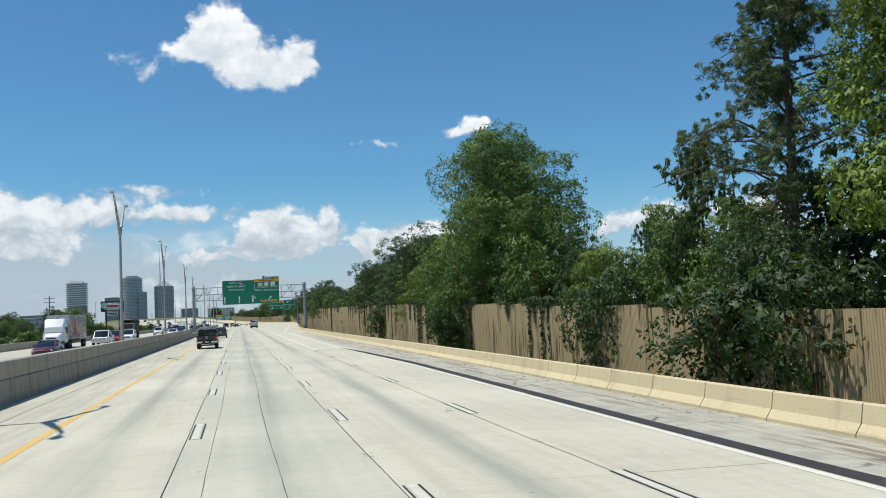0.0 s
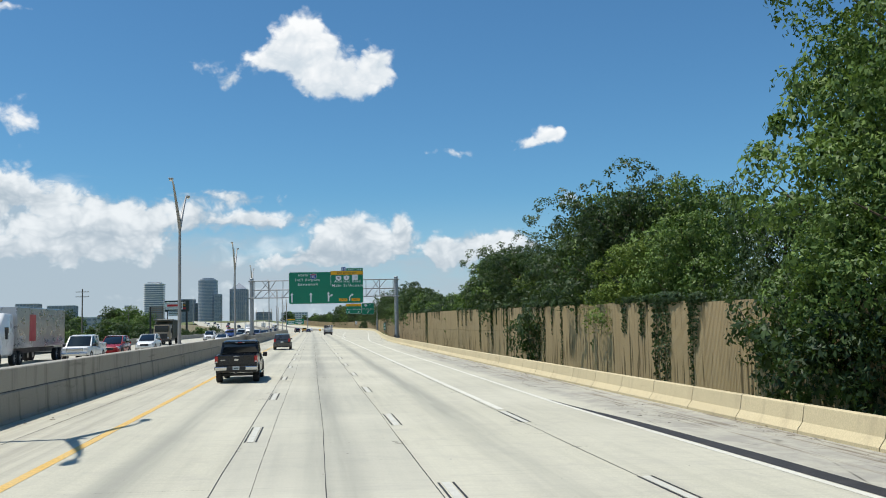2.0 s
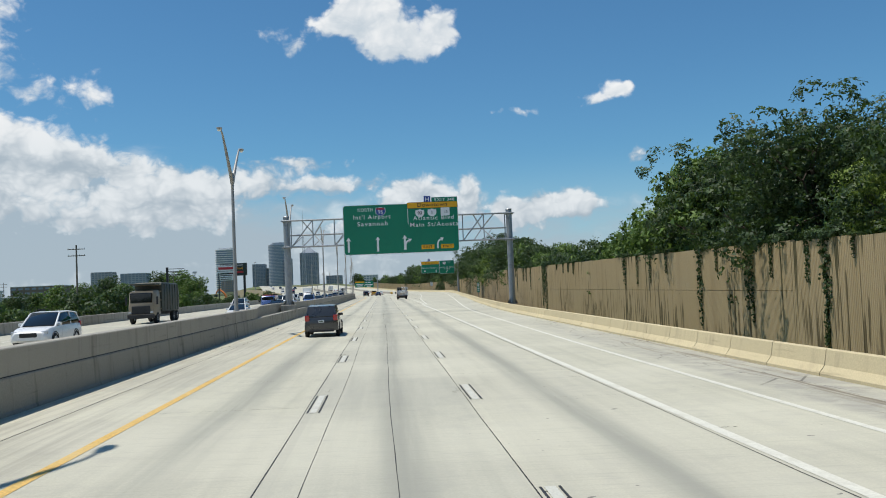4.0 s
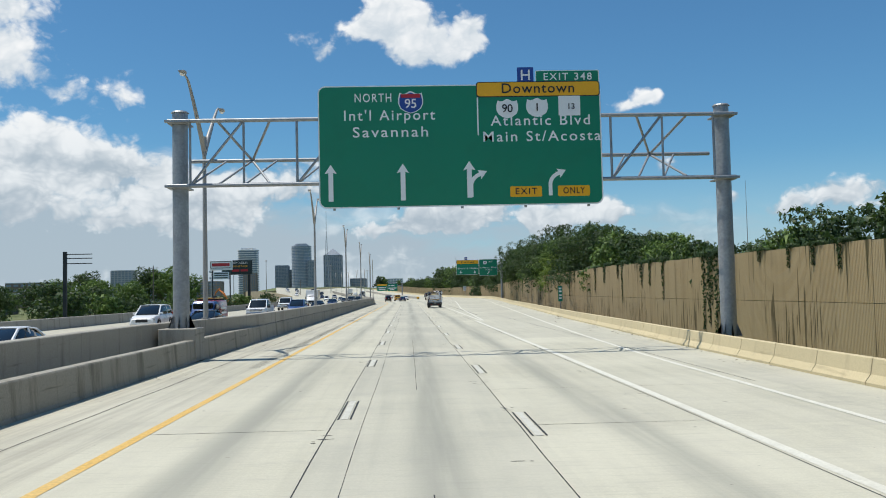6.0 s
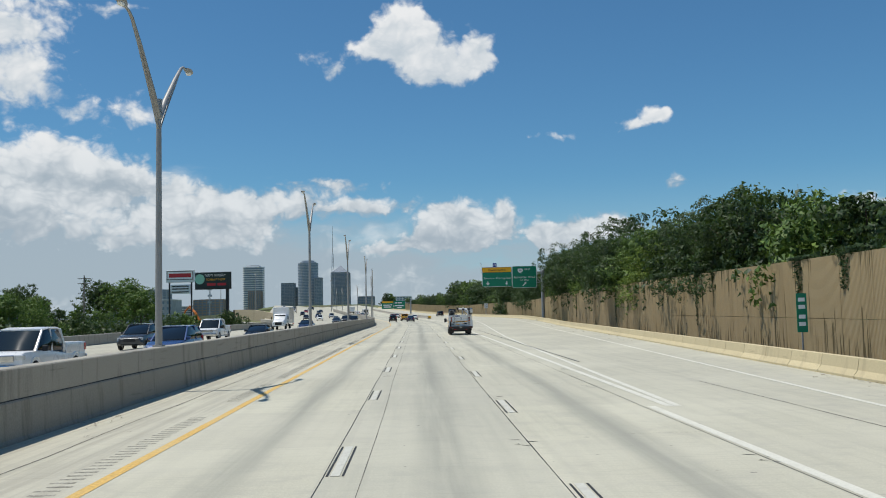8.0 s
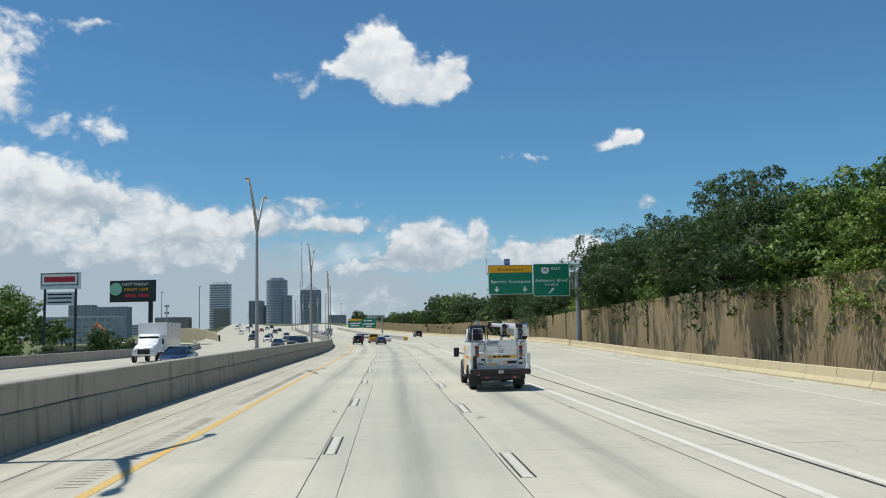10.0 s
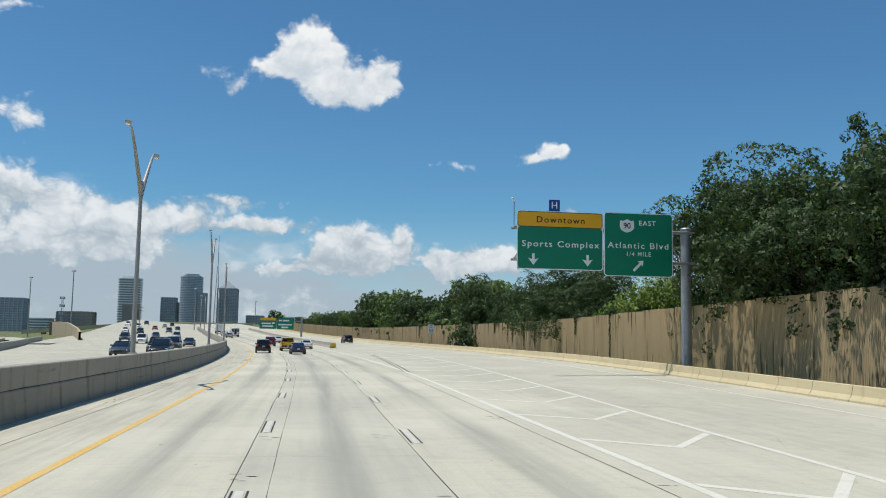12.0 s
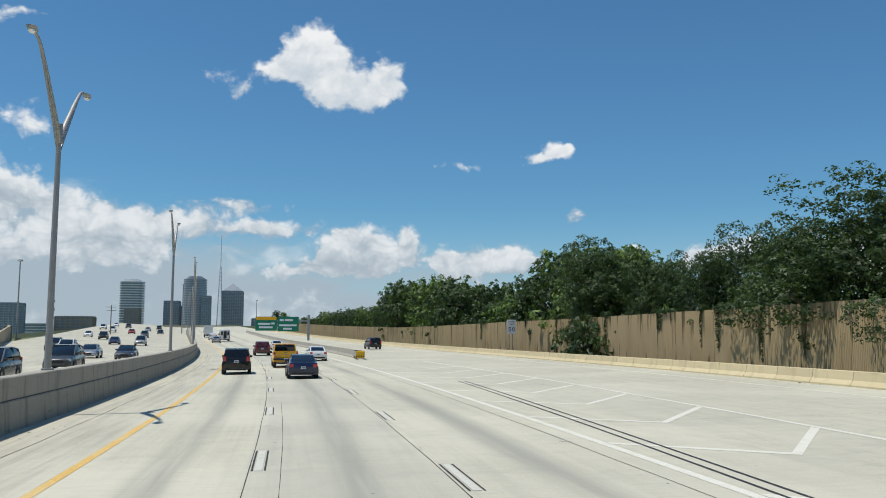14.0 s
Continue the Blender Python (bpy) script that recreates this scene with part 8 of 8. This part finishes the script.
def build_left_growth():
    rng = random.Random(9)
    spots = [(OAK_B, -77, 452, 1.4), (OAK_A, -85, 456, 1.3), (OAK_B, -69, 440, 1.1), (OAK_A, -102, 446, 1.2), (OAK_B, -111, 446, 1.05), (MAPLE, -95, 440, 1.0),
             (OAK_A, -62, 300, 0.55), (OAK_B, -58, 330, 0.6), (OAK_A, -60, 262, 0.5), (MAPLE, -55, 215, 0.45), (OAK_B, -66, 190, 0.5), (FAR_A, -80, 160, 0.55), (OAK_B, -52, 366, 0.5),
             (FAR_A, -120, 330, 0.85), (FAR_B, -135, 300, 0.9), (FAR_A, -150, 380, 1.0), (FAR_B, -128, 250, 0.8), (FAR_A, -140, 210, 0.9), (FAR_B, -90, 520, 0.9), (FAR_A, -110, 560, 0.9)]
    for kind, x, y, s in spots:
        copy_scaled(kind, x, y, rng.uniform(0, 6.28), s)
    y = 120.0
    while y < 420:
        x = bend(y) - rng.uniform(33, 52)
        copy_scaled(rng.choice((SHRUB, SHRUB_D, SHRUB, SHRUB_D)), x, y, rng.uniform(0, 6.28), rng.uniform(0.6, 1.3))
        y += rng.uniform(3.5, 8)
    # growth beyond the oncoming shoulder, thick enough to close the low horizon
    for i in range(26):
        yy = rng.uniform(285, 420)
        k = rng.uniform(0.16, 0.36) if i % 3 else rng.uniform(0.30, 0.42)
        copy_scaled(rng.choice((MID, CLOSE, MID, OAK_B)), -k * (yy - 90) - 12, yy, rng.uniform(0, 6.28), rng.uniform(0.42, 0.72))
    # distant woods along the horizon
    for i in range(70):
        yy = rng.uniform(620, 960)
        side = 1 if i % 3 else -1
        x = bend(yy) + (rng.uniform(40, 220) if side > 0 else -rng.uniform(120, 330))
        copy_scaled(rng.choice((FAR_A, FAR_B)), x, yy, rng.uniform(0, 6.28), rng.uniform(0.8, 1.2))
    # wooded rise far behind the noise wall
    for i in range(40):
        yy = rng.uniform(225, 420)
        x = rng.uniform(60, 110)
        copy_scaled(rng.choice((OAK_A, OAK_B, MAPLE, OAK_A, THIN) if yy < 320 else (FAR_A, FAR_B)), x, yy, rng.uniform(0, 6.28), rng.uniform(0.75, 1.0))


build_left_growth()


def build_billboards():
    B = empty("billboard", Matrix.Translation((-62.5, 496, -1.2)) @ Matrix.Rotation(radians(-8), 4, "Z"), "dark electronic billboard on a single steel column", "billboard")
    block("column", B, "dark_steel", 2.6, 3.5, -.45, .45, 0, 12.6, .1)
    face = block("face", B, "led_dark", -7.4, 4.0, -.55, .1, 12.4, 17.4, .05)
    block("frame", B, "dark_steel", -7.6, 4.2, .1, .5, 12.2, 17.6, .05)
    word("THIRSTY THURSDAY!", 1.0, -.8, 16.5, "sign_white", face, -.58, wide=6.8)
    word("TONIGHT 7:05PM", 1.0, -.6, 15.2, "sign_yellow", face, -.58, wide=6.2)
    for x0, x1 in ((-3.4, -.6), (.0, 2.8)):
        block("banner", face, "sign_red", x0, x1, -.58, -.55, 13.3, 14.1, .0)
    bm = bmesh.new()
    tube(bm, (-5.8, -.56, 15.4), (-5.8, -.6, 15.4), 1.6, None, 24)
    part("emblem", bm, "billboard_green", face)
    block("catwalk", B, "dark_steel", -7.4, 4.0, -1.4, -.5, 12.1, 12.2, .0)
    S = empty("pylon_sign", Matrix.Translation((-54, 421, -1.2)) @ Matrix.Rotation(radians(-6), 4, "Z"), "white roadside pylon sign with red lettering on two posts", "sign")
    for x in (-2.6, 2.6):
        block("post", S, "dark_steel", x - .16, x + .16, -.15, .15, 0, 14.2, .03)
    p = block("sign_box", S, "sign_white", -3.3, 3.3, -.35, .35, 11.6, 14.4, .05)
    block("border", p, "sign_black", -3.1, 3.1, -.37, -.35, 12.2, 14.2, .0)
    block("border_field", p, "sign_white", -2.95, 2.95, -.385, -.36, 12.35, 14.05, .0)
    block("name_bar", p, "sign_red", -2.6, 2.6, -.395, -.37, 12.75, 13.65, .0)
    q = block("lower_box", S, "sign_white", -2.3, 2.3, -.2, .2, 9.0, 11.1, .03)
    for z in (9.4, 10.1, 10.7):
        block("text_bar", q, "sign_black", -2.0, 2.0, -.215, -.19, z - .12, z + .14, .0)


build_billboards()


def building(name, x, y, turn, w, dep, h, wall, label, floors=2, bays=8, roof=0.0):
    B = empty(name, Matrix.Translation((x, y, -1.3)) @ Matrix.Rotation(radians(turn), 4, "Z"), label, "building")
    block("wall", B, wall, -w / 2, w / 2, -dep / 2, dep / 2, 0, h, .05)
    block("parapet", B, "tower_pale", -w / 2 - .15, w / 2 + .15, -dep / 2 - .15, dep / 2 + .15, h, h + .5, .03)
    fh = h / floors
    for i in range(floors):
        for j in range(bays):
            for face in (-1, 1):
                xx = -w / 2 + w * (j + .5) / bays
                wn = block("window", B, "tower_hazed_glass", xx - w / bays * .33, xx + w / bays * .33, face * dep / 2 - .06, face * dep / 2 + .06, fh * i + fh * .35, fh * i + fh * .8, .0)
    if roof:
        block("roof", B, "roof_metal", -w / 2 - .4, w / 2 + .4, -dep / 2 - .4, dep / 2 + .4, h + .504, h + .5 + roof, .1)
    return B


def build_left_buildings():
    building("warehouse", -118, 330, 8, 44, 26, 6.5, "roof_metal", "long pale warehouse with a metal roof beyond the trees", 1, 6, .6)
    building("office_building", -230, 720, 4, 34, 24, 15, "brown_wall", "brown mid-rise office building with window bands", 5, 8)
    building("office_building", -168, 760, 2, 40, 24, 14, "tower_stone", "grey office building with rows of windows", 4, 10)
    building("warehouse", -140, 430, 6, 40, 20, 5.5, "brown_wall", "low brown warehouse behind the hedge", 1, 5, .4)
    # utility poles
    proto = None
    for x, y in ((-46, 250), (-150, 470), (-58, 640), (-66, 395)):
        m = Matrix.Translation((x, y, -1.3))
        if proto:
            copy_thing(proto, m)
            continue
        proto = U = empty("utility_pole", m, "grey wooden utility pole with a crossarm and insulators", "utility pole", "utility poles")
        bm = bmesh.new()
        tube(bm, (0, 0, 0), (0, 0, 12.5), .17, .11, 10)
        shade_smooth(part("pole", bm, "wood_pole", U))
        for z in (11.8, 10.8):
            arm = block("crossarm", U, "wood_pole", -1.3, 1.3, -.06, .06, z, z + .12, .01)
            for x2 in (-1.2, -.5, .5, 1.2):
                bm = bmesh.new()
                tube(bm, (x2, 0, z + .12), (x2, 0, z + .3), .05, .03, 8)
                part("insulator", bm, "sign_white", arm)
    # square steel post with horizontal arms beside the oncoming lanes
    T = empty("traffic_mast", Matrix.Translation((-33, 252, -.3)), "tall dark steel post with short side arms", "mast")
    block("post", T, "dark_steel", -.16, .16, -.16, .16, 0, 7.6, .02)
    for z in (6.4, 6.9, 7.3):
        block("arm", T, "dark_steel", 0, 2.6, -.05, .05, z, z + .08, .0)


build_left_buildings()


def build_yard():
    M["plant_orange"] = material("orange_plant_paint", (0.55, 0.16, 0.02), 0.5, vary=0.08)
    E = empty("excavator", Matrix.Translation((-63, 478, -1.3)) @ Matrix.Rotation(radians(60), 4, "Z"), "orange excavator parked with its arm raised", "excavator")
    for s in (-1, 1):
        block("track", E, "trim", s * 1.1 - .3, s * 1.1 + .3, -2.0, 2.0, 0, .9, .3)
    block("house", E, "plant_orange", -1.4, 1.4, -2.4, 1.2, 1.0, 2.2, .15)
    cab = block("cab", E, "plant_orange", -1.4, -.3, .2, 1.8, 1.0, 3.0, .12)
    block("cab_window", cab, "car_glass", -1.42, -.28, .5, 1.6, 1.9, 2.8, .02)
    bm = bmesh.new()
    pipe(bm, [(.3, 1.0, 1.6), (.3, 3.2, 5.0), (.3, 5.6, 6.6)], [.4, .42, .25], 6)
    part("boom", bm, "plant_orange", E)
    bm = bmesh.new()
    pipe(bm, [(.3, 5.2, 7.0), (.3, 7.2, 5.4), (.3, 7.6, 4.4)], [.24, .25, .16], 6)
    arm = part("arm", bm, "plant_orange", E)
    block("bucket", arm, "dark_steel", -.3, .9, 7.0, 8.0, 3.4, 4.4, .2)
    F = empty("timber_fence", Matrix.Identity(4), "weathered grey timber board fence beyond the shoulder", "fence")
    plank = bpy.data.meshes.new("board")
    bm = bmesh.new()
    box(bm, -.02, .02, -.14, .14, 0, 1.9)
    bm.to_mesh(plank)
    bm.free()
    for i in range(130):
        y = 398 + i * .3
        hang("board", plank, "wood_pole", F, m=Matrix.Translation((-47.5 + .05 * (y - 398) + .02 * (i % 3), y, -1.35)))
    for z in (-.9, .2):
        block("rail", F, "wood_pole", -.04, .04, 0, 39.0, z, z + .1, .0).matrix_basis = Matrix.Translation((-47.4, 398, 0)) @ Matrix.Rotation(-.05, 4, "Z")


build_yard()


# ---- far flyover and high lamps ----
def build_flyover():
    F = empty("flyover_bridge", Matrix.Identity(4), "pale concrete flyover ramp with a parapet, crossing far ahead", "bridge", kind="structure")
    rows, para = [], []
    for i in range(25):
        f = i / 24
        x = -150 + 112 * f
        y = 815 + 120 * f - 30 * math.sin(f * 3.14)
        z = 1.2 + 6.6 * math.sin(f * 1.75)
        rows.append((x, y, z))
    deck = ribbon("deck", "barrier_r", [[(x, y, z), (x, y + 10, z)] for x, y, z in rows], F)
    ribbon("parapet", "barrier_r", [[(x, y - .1, z - 1.2), (x, y - .1, z + .9), (x, y + .2, z + .9), (x, y + .2, z - 1.2)] for x, y, z in rows], F)
    for i in range(2, 24, 4):
        x, y, z = rows[i]
        block("pier", F, "barrier_r", x - 1, x + 1, y + 3, y + 5.5, -2, z - .8, .05)
    # ramp leaving the oncoming lanes, with the retaining wall that holds the road above it
    A = empty("ramp_wall", Matrix.Identity(4), "tan concrete retaining wall rising beside the ramp", "retaining wall", kind="structure")
    line = [(-46.0, 515, 1.2), (-51.5, 535, 2.0), (-59.0, 560, 2.8), (-68.0, 590, 3.6), (-79.0, 622, 4.1), (-90.0, 655, 4.3)]
    ribbon("wall", "ramp_tan", [[(x - .45, y, -1.6), (x - .45, y, z + 1.0), (x, y, z + 1.05), (x, y, -1.6)] for x, y, z in line], A)
    block("wall_end", A, "brown_wall", -91.4, -89.6, 655, 657, -1.6, 5.2, .05)
    R = empty("ramp_road", Matrix.Identity(4), "pale concrete ramp curving down from the oncoming lanes", "road", kind="structure")
    way = [(-44.0, 470, .42), (-48.5, 494, .3), (-55.5, 520, .15), (-66.0, 552, -.1), (-81.0, 590, -.3), (-101.0, 635, -.5), (-130.0, 690, -.6)]
    ribbon("deck", "road", [[(x - 5.0, y - 2, max(z, ground_height(x - 5.0, y) + .12)), (x + 4.0, y + 2, max(z, ground_height(x + 4, y) + .12))] for x, y, z in way], R)
    K = empty("ramp_barrier", Matrix.Identity(4), "low tan concrete barrier curving round the grass beside the ramp", "barrier", kind="structure")
    curve = [(-66, 446, 0), (-58, 455, 0), (-52.5, 466, 0), (-51.5, 478, 0), (-54.5, 494, 0), (-61, 516, 0), (-71, 546, 0)]
    ribbon("barrier_segment", "ramp_tan", [[(x - .3, y, -1.5), (x - .22, y, .75), (x + .22, y, .75), (x + .3, y, -1.5)] for x, y, z in curve], K)
    proto = None
    for x, y, h in ((-70, 600, 20), (-46, 690, 20), (-52, 760, 21), (-94, 640, 19), (-30, 820, 20), (60, 620, 14)):
        m = Matrix.Translation((x, y, 0)) @ Matrix.Diagonal((1, 1, 1, 1))
        if proto:
            copy_thing(proto, m)
            continue
        proto = L = empty("high_mast_lamp", m, "tall single high-mast lamp pole in the distance", "street lamp", "high-mast lamps")
        bm = bmesh.new()
        tube(bm, (0, 0, -1.5), (0, 0, 20), .24, .12, 10)
        part("pole", bm, "pole", L)
        bm = bmesh.new()
        tube(bm, (0, 0, 19.9), (0, 0, 20.3), .7, .5, 10)
        part("lamp_ring", bm, "pole", L)


build_flyover()


# ---- gore nose, small signs, third overhead sign ----
M["cushion_yellow"] = material("yellow_cushion_nose", (0.75, 0.42, 0.01), 0.45, vary=0.08)


def build_gore():
    profile_run("gore_barrier", "barrier_l", lambda y: 9.3 + 0.012 * (y - 480), [(0.3, -.2), (.3, .08), (.14, .33), (.08, .86), (-.08, .86), (-.14, .33), (-.3, .08), (-.3, -.2)], 481, 700, 12.19, "", "low pale concrete divider starting behind the crash cushion")
    C = empty("crash_cushion", Matrix.Translation(at(9.3, 480.5)), "steel crash cushion with a yellow and black nose", "crash cushion")
    for i in range(5):
        for s in (-1, 1):
            block("fender_panel", C, "steel", s * .42 - .03, s * .42 + .03, -6.2 + i * 1.25, -4.9 + i * 1.25, .25, .82, .02)
        block("diaphragm", C, "dark_steel", -.4, .4, -6.0 + i * 1.25, -5.94 + i * 1.25, .1, .85, .0)
    nose = block("nose", C, "cushion_yellow", -.46, .46, -6.75, -6.2, .2, .88, .06)
    for k in range(4):
        block("stripe", nose, "sign_black", -.42 + k * .24, -.32 + k * .24, -6.765, -6.74, .26, .42, .0)
    # speed limit sign
    x, y = 20.95, 479.5
    S = empty("speed_sign", Matrix.Translation((x, y, level(24, y))), "white speed limit sign on a thin steel post", "road sign")
    block("post", S, "steel", -.04, .04, .03, .09, -2.0, 3.9, .0)
    block("post", S, "steel", -.34, -.28, .03, .09, -2.0, 3.9, .0)
    p = plate("panel", -.62, .42, 2.45, 4.0, .08, "sign_white", S, 0.0, .02)
    word("SPEED", .24, -.1, 3.78, "sign_black", p, -.012, wide=.72)
    word("LIMIT", .24, -.1, 3.48, "sign_black", p, -.012, wide=.62)
    word("50", .68, -.1, 2.9, "sign_black", p, -.012, wide=.72)
    E_ = empty("exit_marker", Matrix.Translation((right_barrier(256) + .9, 256, 0)), "small green emergency marker sign on a thin post", "road sign")
    block("post", E_, "steel", -.03, .03, .03, .08, -1.2, 2.9, .0)
    e = plate("panel", -.22, .22, 1.35, 2.95, .04, "sign_green", E_, 0.0, .02)
    for z in (2.7, 2.4, 2.0, 1.7):
        plate("text_bar", -.14, .14, z - .09, z + .07, .01, "sign_white", e, -.008, .004)
    # third overhead sign far ahead
    G = empty("highway_sign", Matrix.Translation((-9.8, 592, rise(592) - .4)), "green and amber overhead sign far ahead on a cantilever", "road sign")
    block("post", G, "steel", 7.0, 7.6, -.1, .5, -1, 6.8, .05)
    block("arm", G, "steel", -5.2, 7.2, .1, .3, 5.2, 5.5, .02)
    plate("panel", -5.0, -.1, 3.0, 6.3, .15, "sign_green", G, 0.0, .05)
    plate("panel", .1, 5.0, 2.9, 6.3, .15, "sign_green", G, 0.0, .05)
    plate("top_band", -4.9, -.2, 5.5, 6.25, .1, "sign_yellow", G, -.01, .006)
    for x0, x1, z in ((-4.4, -1.6, 4.6), (-1.4, -.6, 4.7), (-4.2, -1.0, 3.8), (.6, 1.5, 5.5), (1.8, 3.6, 5.5), (.5, 4.5, 4.3), (1.4, 3.4, 3.5)):
        plate("text_bar", x0, x1, z - .22, z + .22, .02, "sign_white", G, -.012, .006)
    # slender far antenna behind the trees on the wall side
    A = empty("radio_mast", Matrix.Translation((190, 640, -1)), "thin far antenna mast above the trees", "mast")
    bm = bmesh.new()
    tube(bm, (0, 0, 0), (0, 0, 62), .35, .08, 6)
    part("mast_pole", bm, "steel", A)


build_gore()


# ---- vines on the noise wall ----
def build_vines():
    rng = random.Random(17)
    leaf = []
    for k in range(4):
        r2 = random.Random(100 + k)
        blobs = []
        L = 1.3 + 0.7 * k
        for i in range(14):
            f = i / 13
            blobs.append(((-.07 + r2.uniform(-.03, .03), r2.uniform(-.16, .16) * (1 - .5 * f), -L * f), (.05, .20 * (1.1 - .7 * f), .24)))
        blobs += [((.1, r2.uniform(-.6, .6), .1), (.25, .5, .18)) for _ in range(3)]
        leaf.append(leaf_cloud(blobs, 1500 + 350 * k, .05, r2, .3, "vine_leaves", 0.10, 0.6, 8))
    for y in (70.5, 73.0, 106.0, 109.6, 110.6, 136.5, 138.4, 143.0, 152.0, 160.0, 168.0, 226.0, 227.4, 228.6):
        base = level(wall_line(y), y)
        m = Matrix.Translation((bend(y) + wall_line(y), y, base + wall_top(y))) @ Matrix.Diagonal((1.2, rng.uniform(1.4, 3.2), rng.uniform(1.4, 1.8), 1))
        V = empty("vine", m, "thick dark creeper covering the noise wall from top to foot", "vine", "wall creepers")
        hang("vine_leaves", leaf[3 - rng.randrange(2)], "leaf_mid" if 100 < y < 115 or y > 220 else "leaf_dark", V)
    y = 52.0
    while y < 520:
        dense = 0.7 if 100 < y < 190 else (0.7 if 205 < y < 275 else (0.3 if y < 100 or y > 420 else 0.12))
        if rng.random() < dense:
            base = level(wall_line(y), y)
            m = Matrix.Translation((bend(y) + wall_line(y) + .0, y, base + wall_top(y))) @ Matrix.Diagonal((1, rng.choice((.7, 1.0, 1.5, 2.4)), rng.uniform(.4, 1.7), 1))
            V = empty("vine", m, "green creeper hanging over the top of the noise wall", "vine", "wall creepers")
            hang("vine_leaves", leaf[rng.choice((0, 0, 0, 1, 1, 2, 3))], "leaf_mid" if rng.random() < .5 else "leaf_dark", V)
        y += rng.uniform(1.6, 4.5)


build_vines()


# ---- litter on the shoulder ----
def build_litter():
    rng = random.Random(23)
    M["litter"] = material("dry_leaf_litter", (0.12, 0.085, 0.05), 0.9, vary=0.3)
    meshes = []
    for k in range(4):
        bm = bmesh.new()
        r2 = random.Random(k)
        for _ in range(22):
            a, b = r2.gauss(0, .3), r2.gauss(0, 1.3)
            s = r2.uniform(.012, .035)
            t = r2.uniform(0, 3.14)
            u = Vector((math.cos(t), math.sin(t), 0)) * s * 2.2
            v = Vector((-math.sin(t), math.cos(t), r2.uniform(-.2, .5))) * s
            c = Vector((a, b, .025))
            f = [bm.verts.new(c + p) for p in (-u - v * .5, u - v * .5, u + v * .5, -u + v * .5)]
            bm.faces.new(f)
        me = bpy.data.meshes.new("leaf_litter")
        bm.to_mesh(me)
        bm.free()
        me.materials.append(M["litter"])
        meshes.append(me)
    whole = empty("leaf_litter", Matrix.Identity(4), "dry leaves and twigs lying along the shoulder", "litter", kind="stuff")
    for i in range(90):
        y = rng.uniform(20, 520)
        d = right_barrier(y) - abs(rng.gauss(0.1, .7)) - .15 if i % 4 else -8.1 + abs(rng.gauss(0, .3))
        hang("litter_patch", rng.choice(meshes), None, whole, m=Matrix.Translation(at(d, y, 0)) @ Matrix.Rotation(rng.uniform(-.4, .4), 4, "Z"))


build_litter()
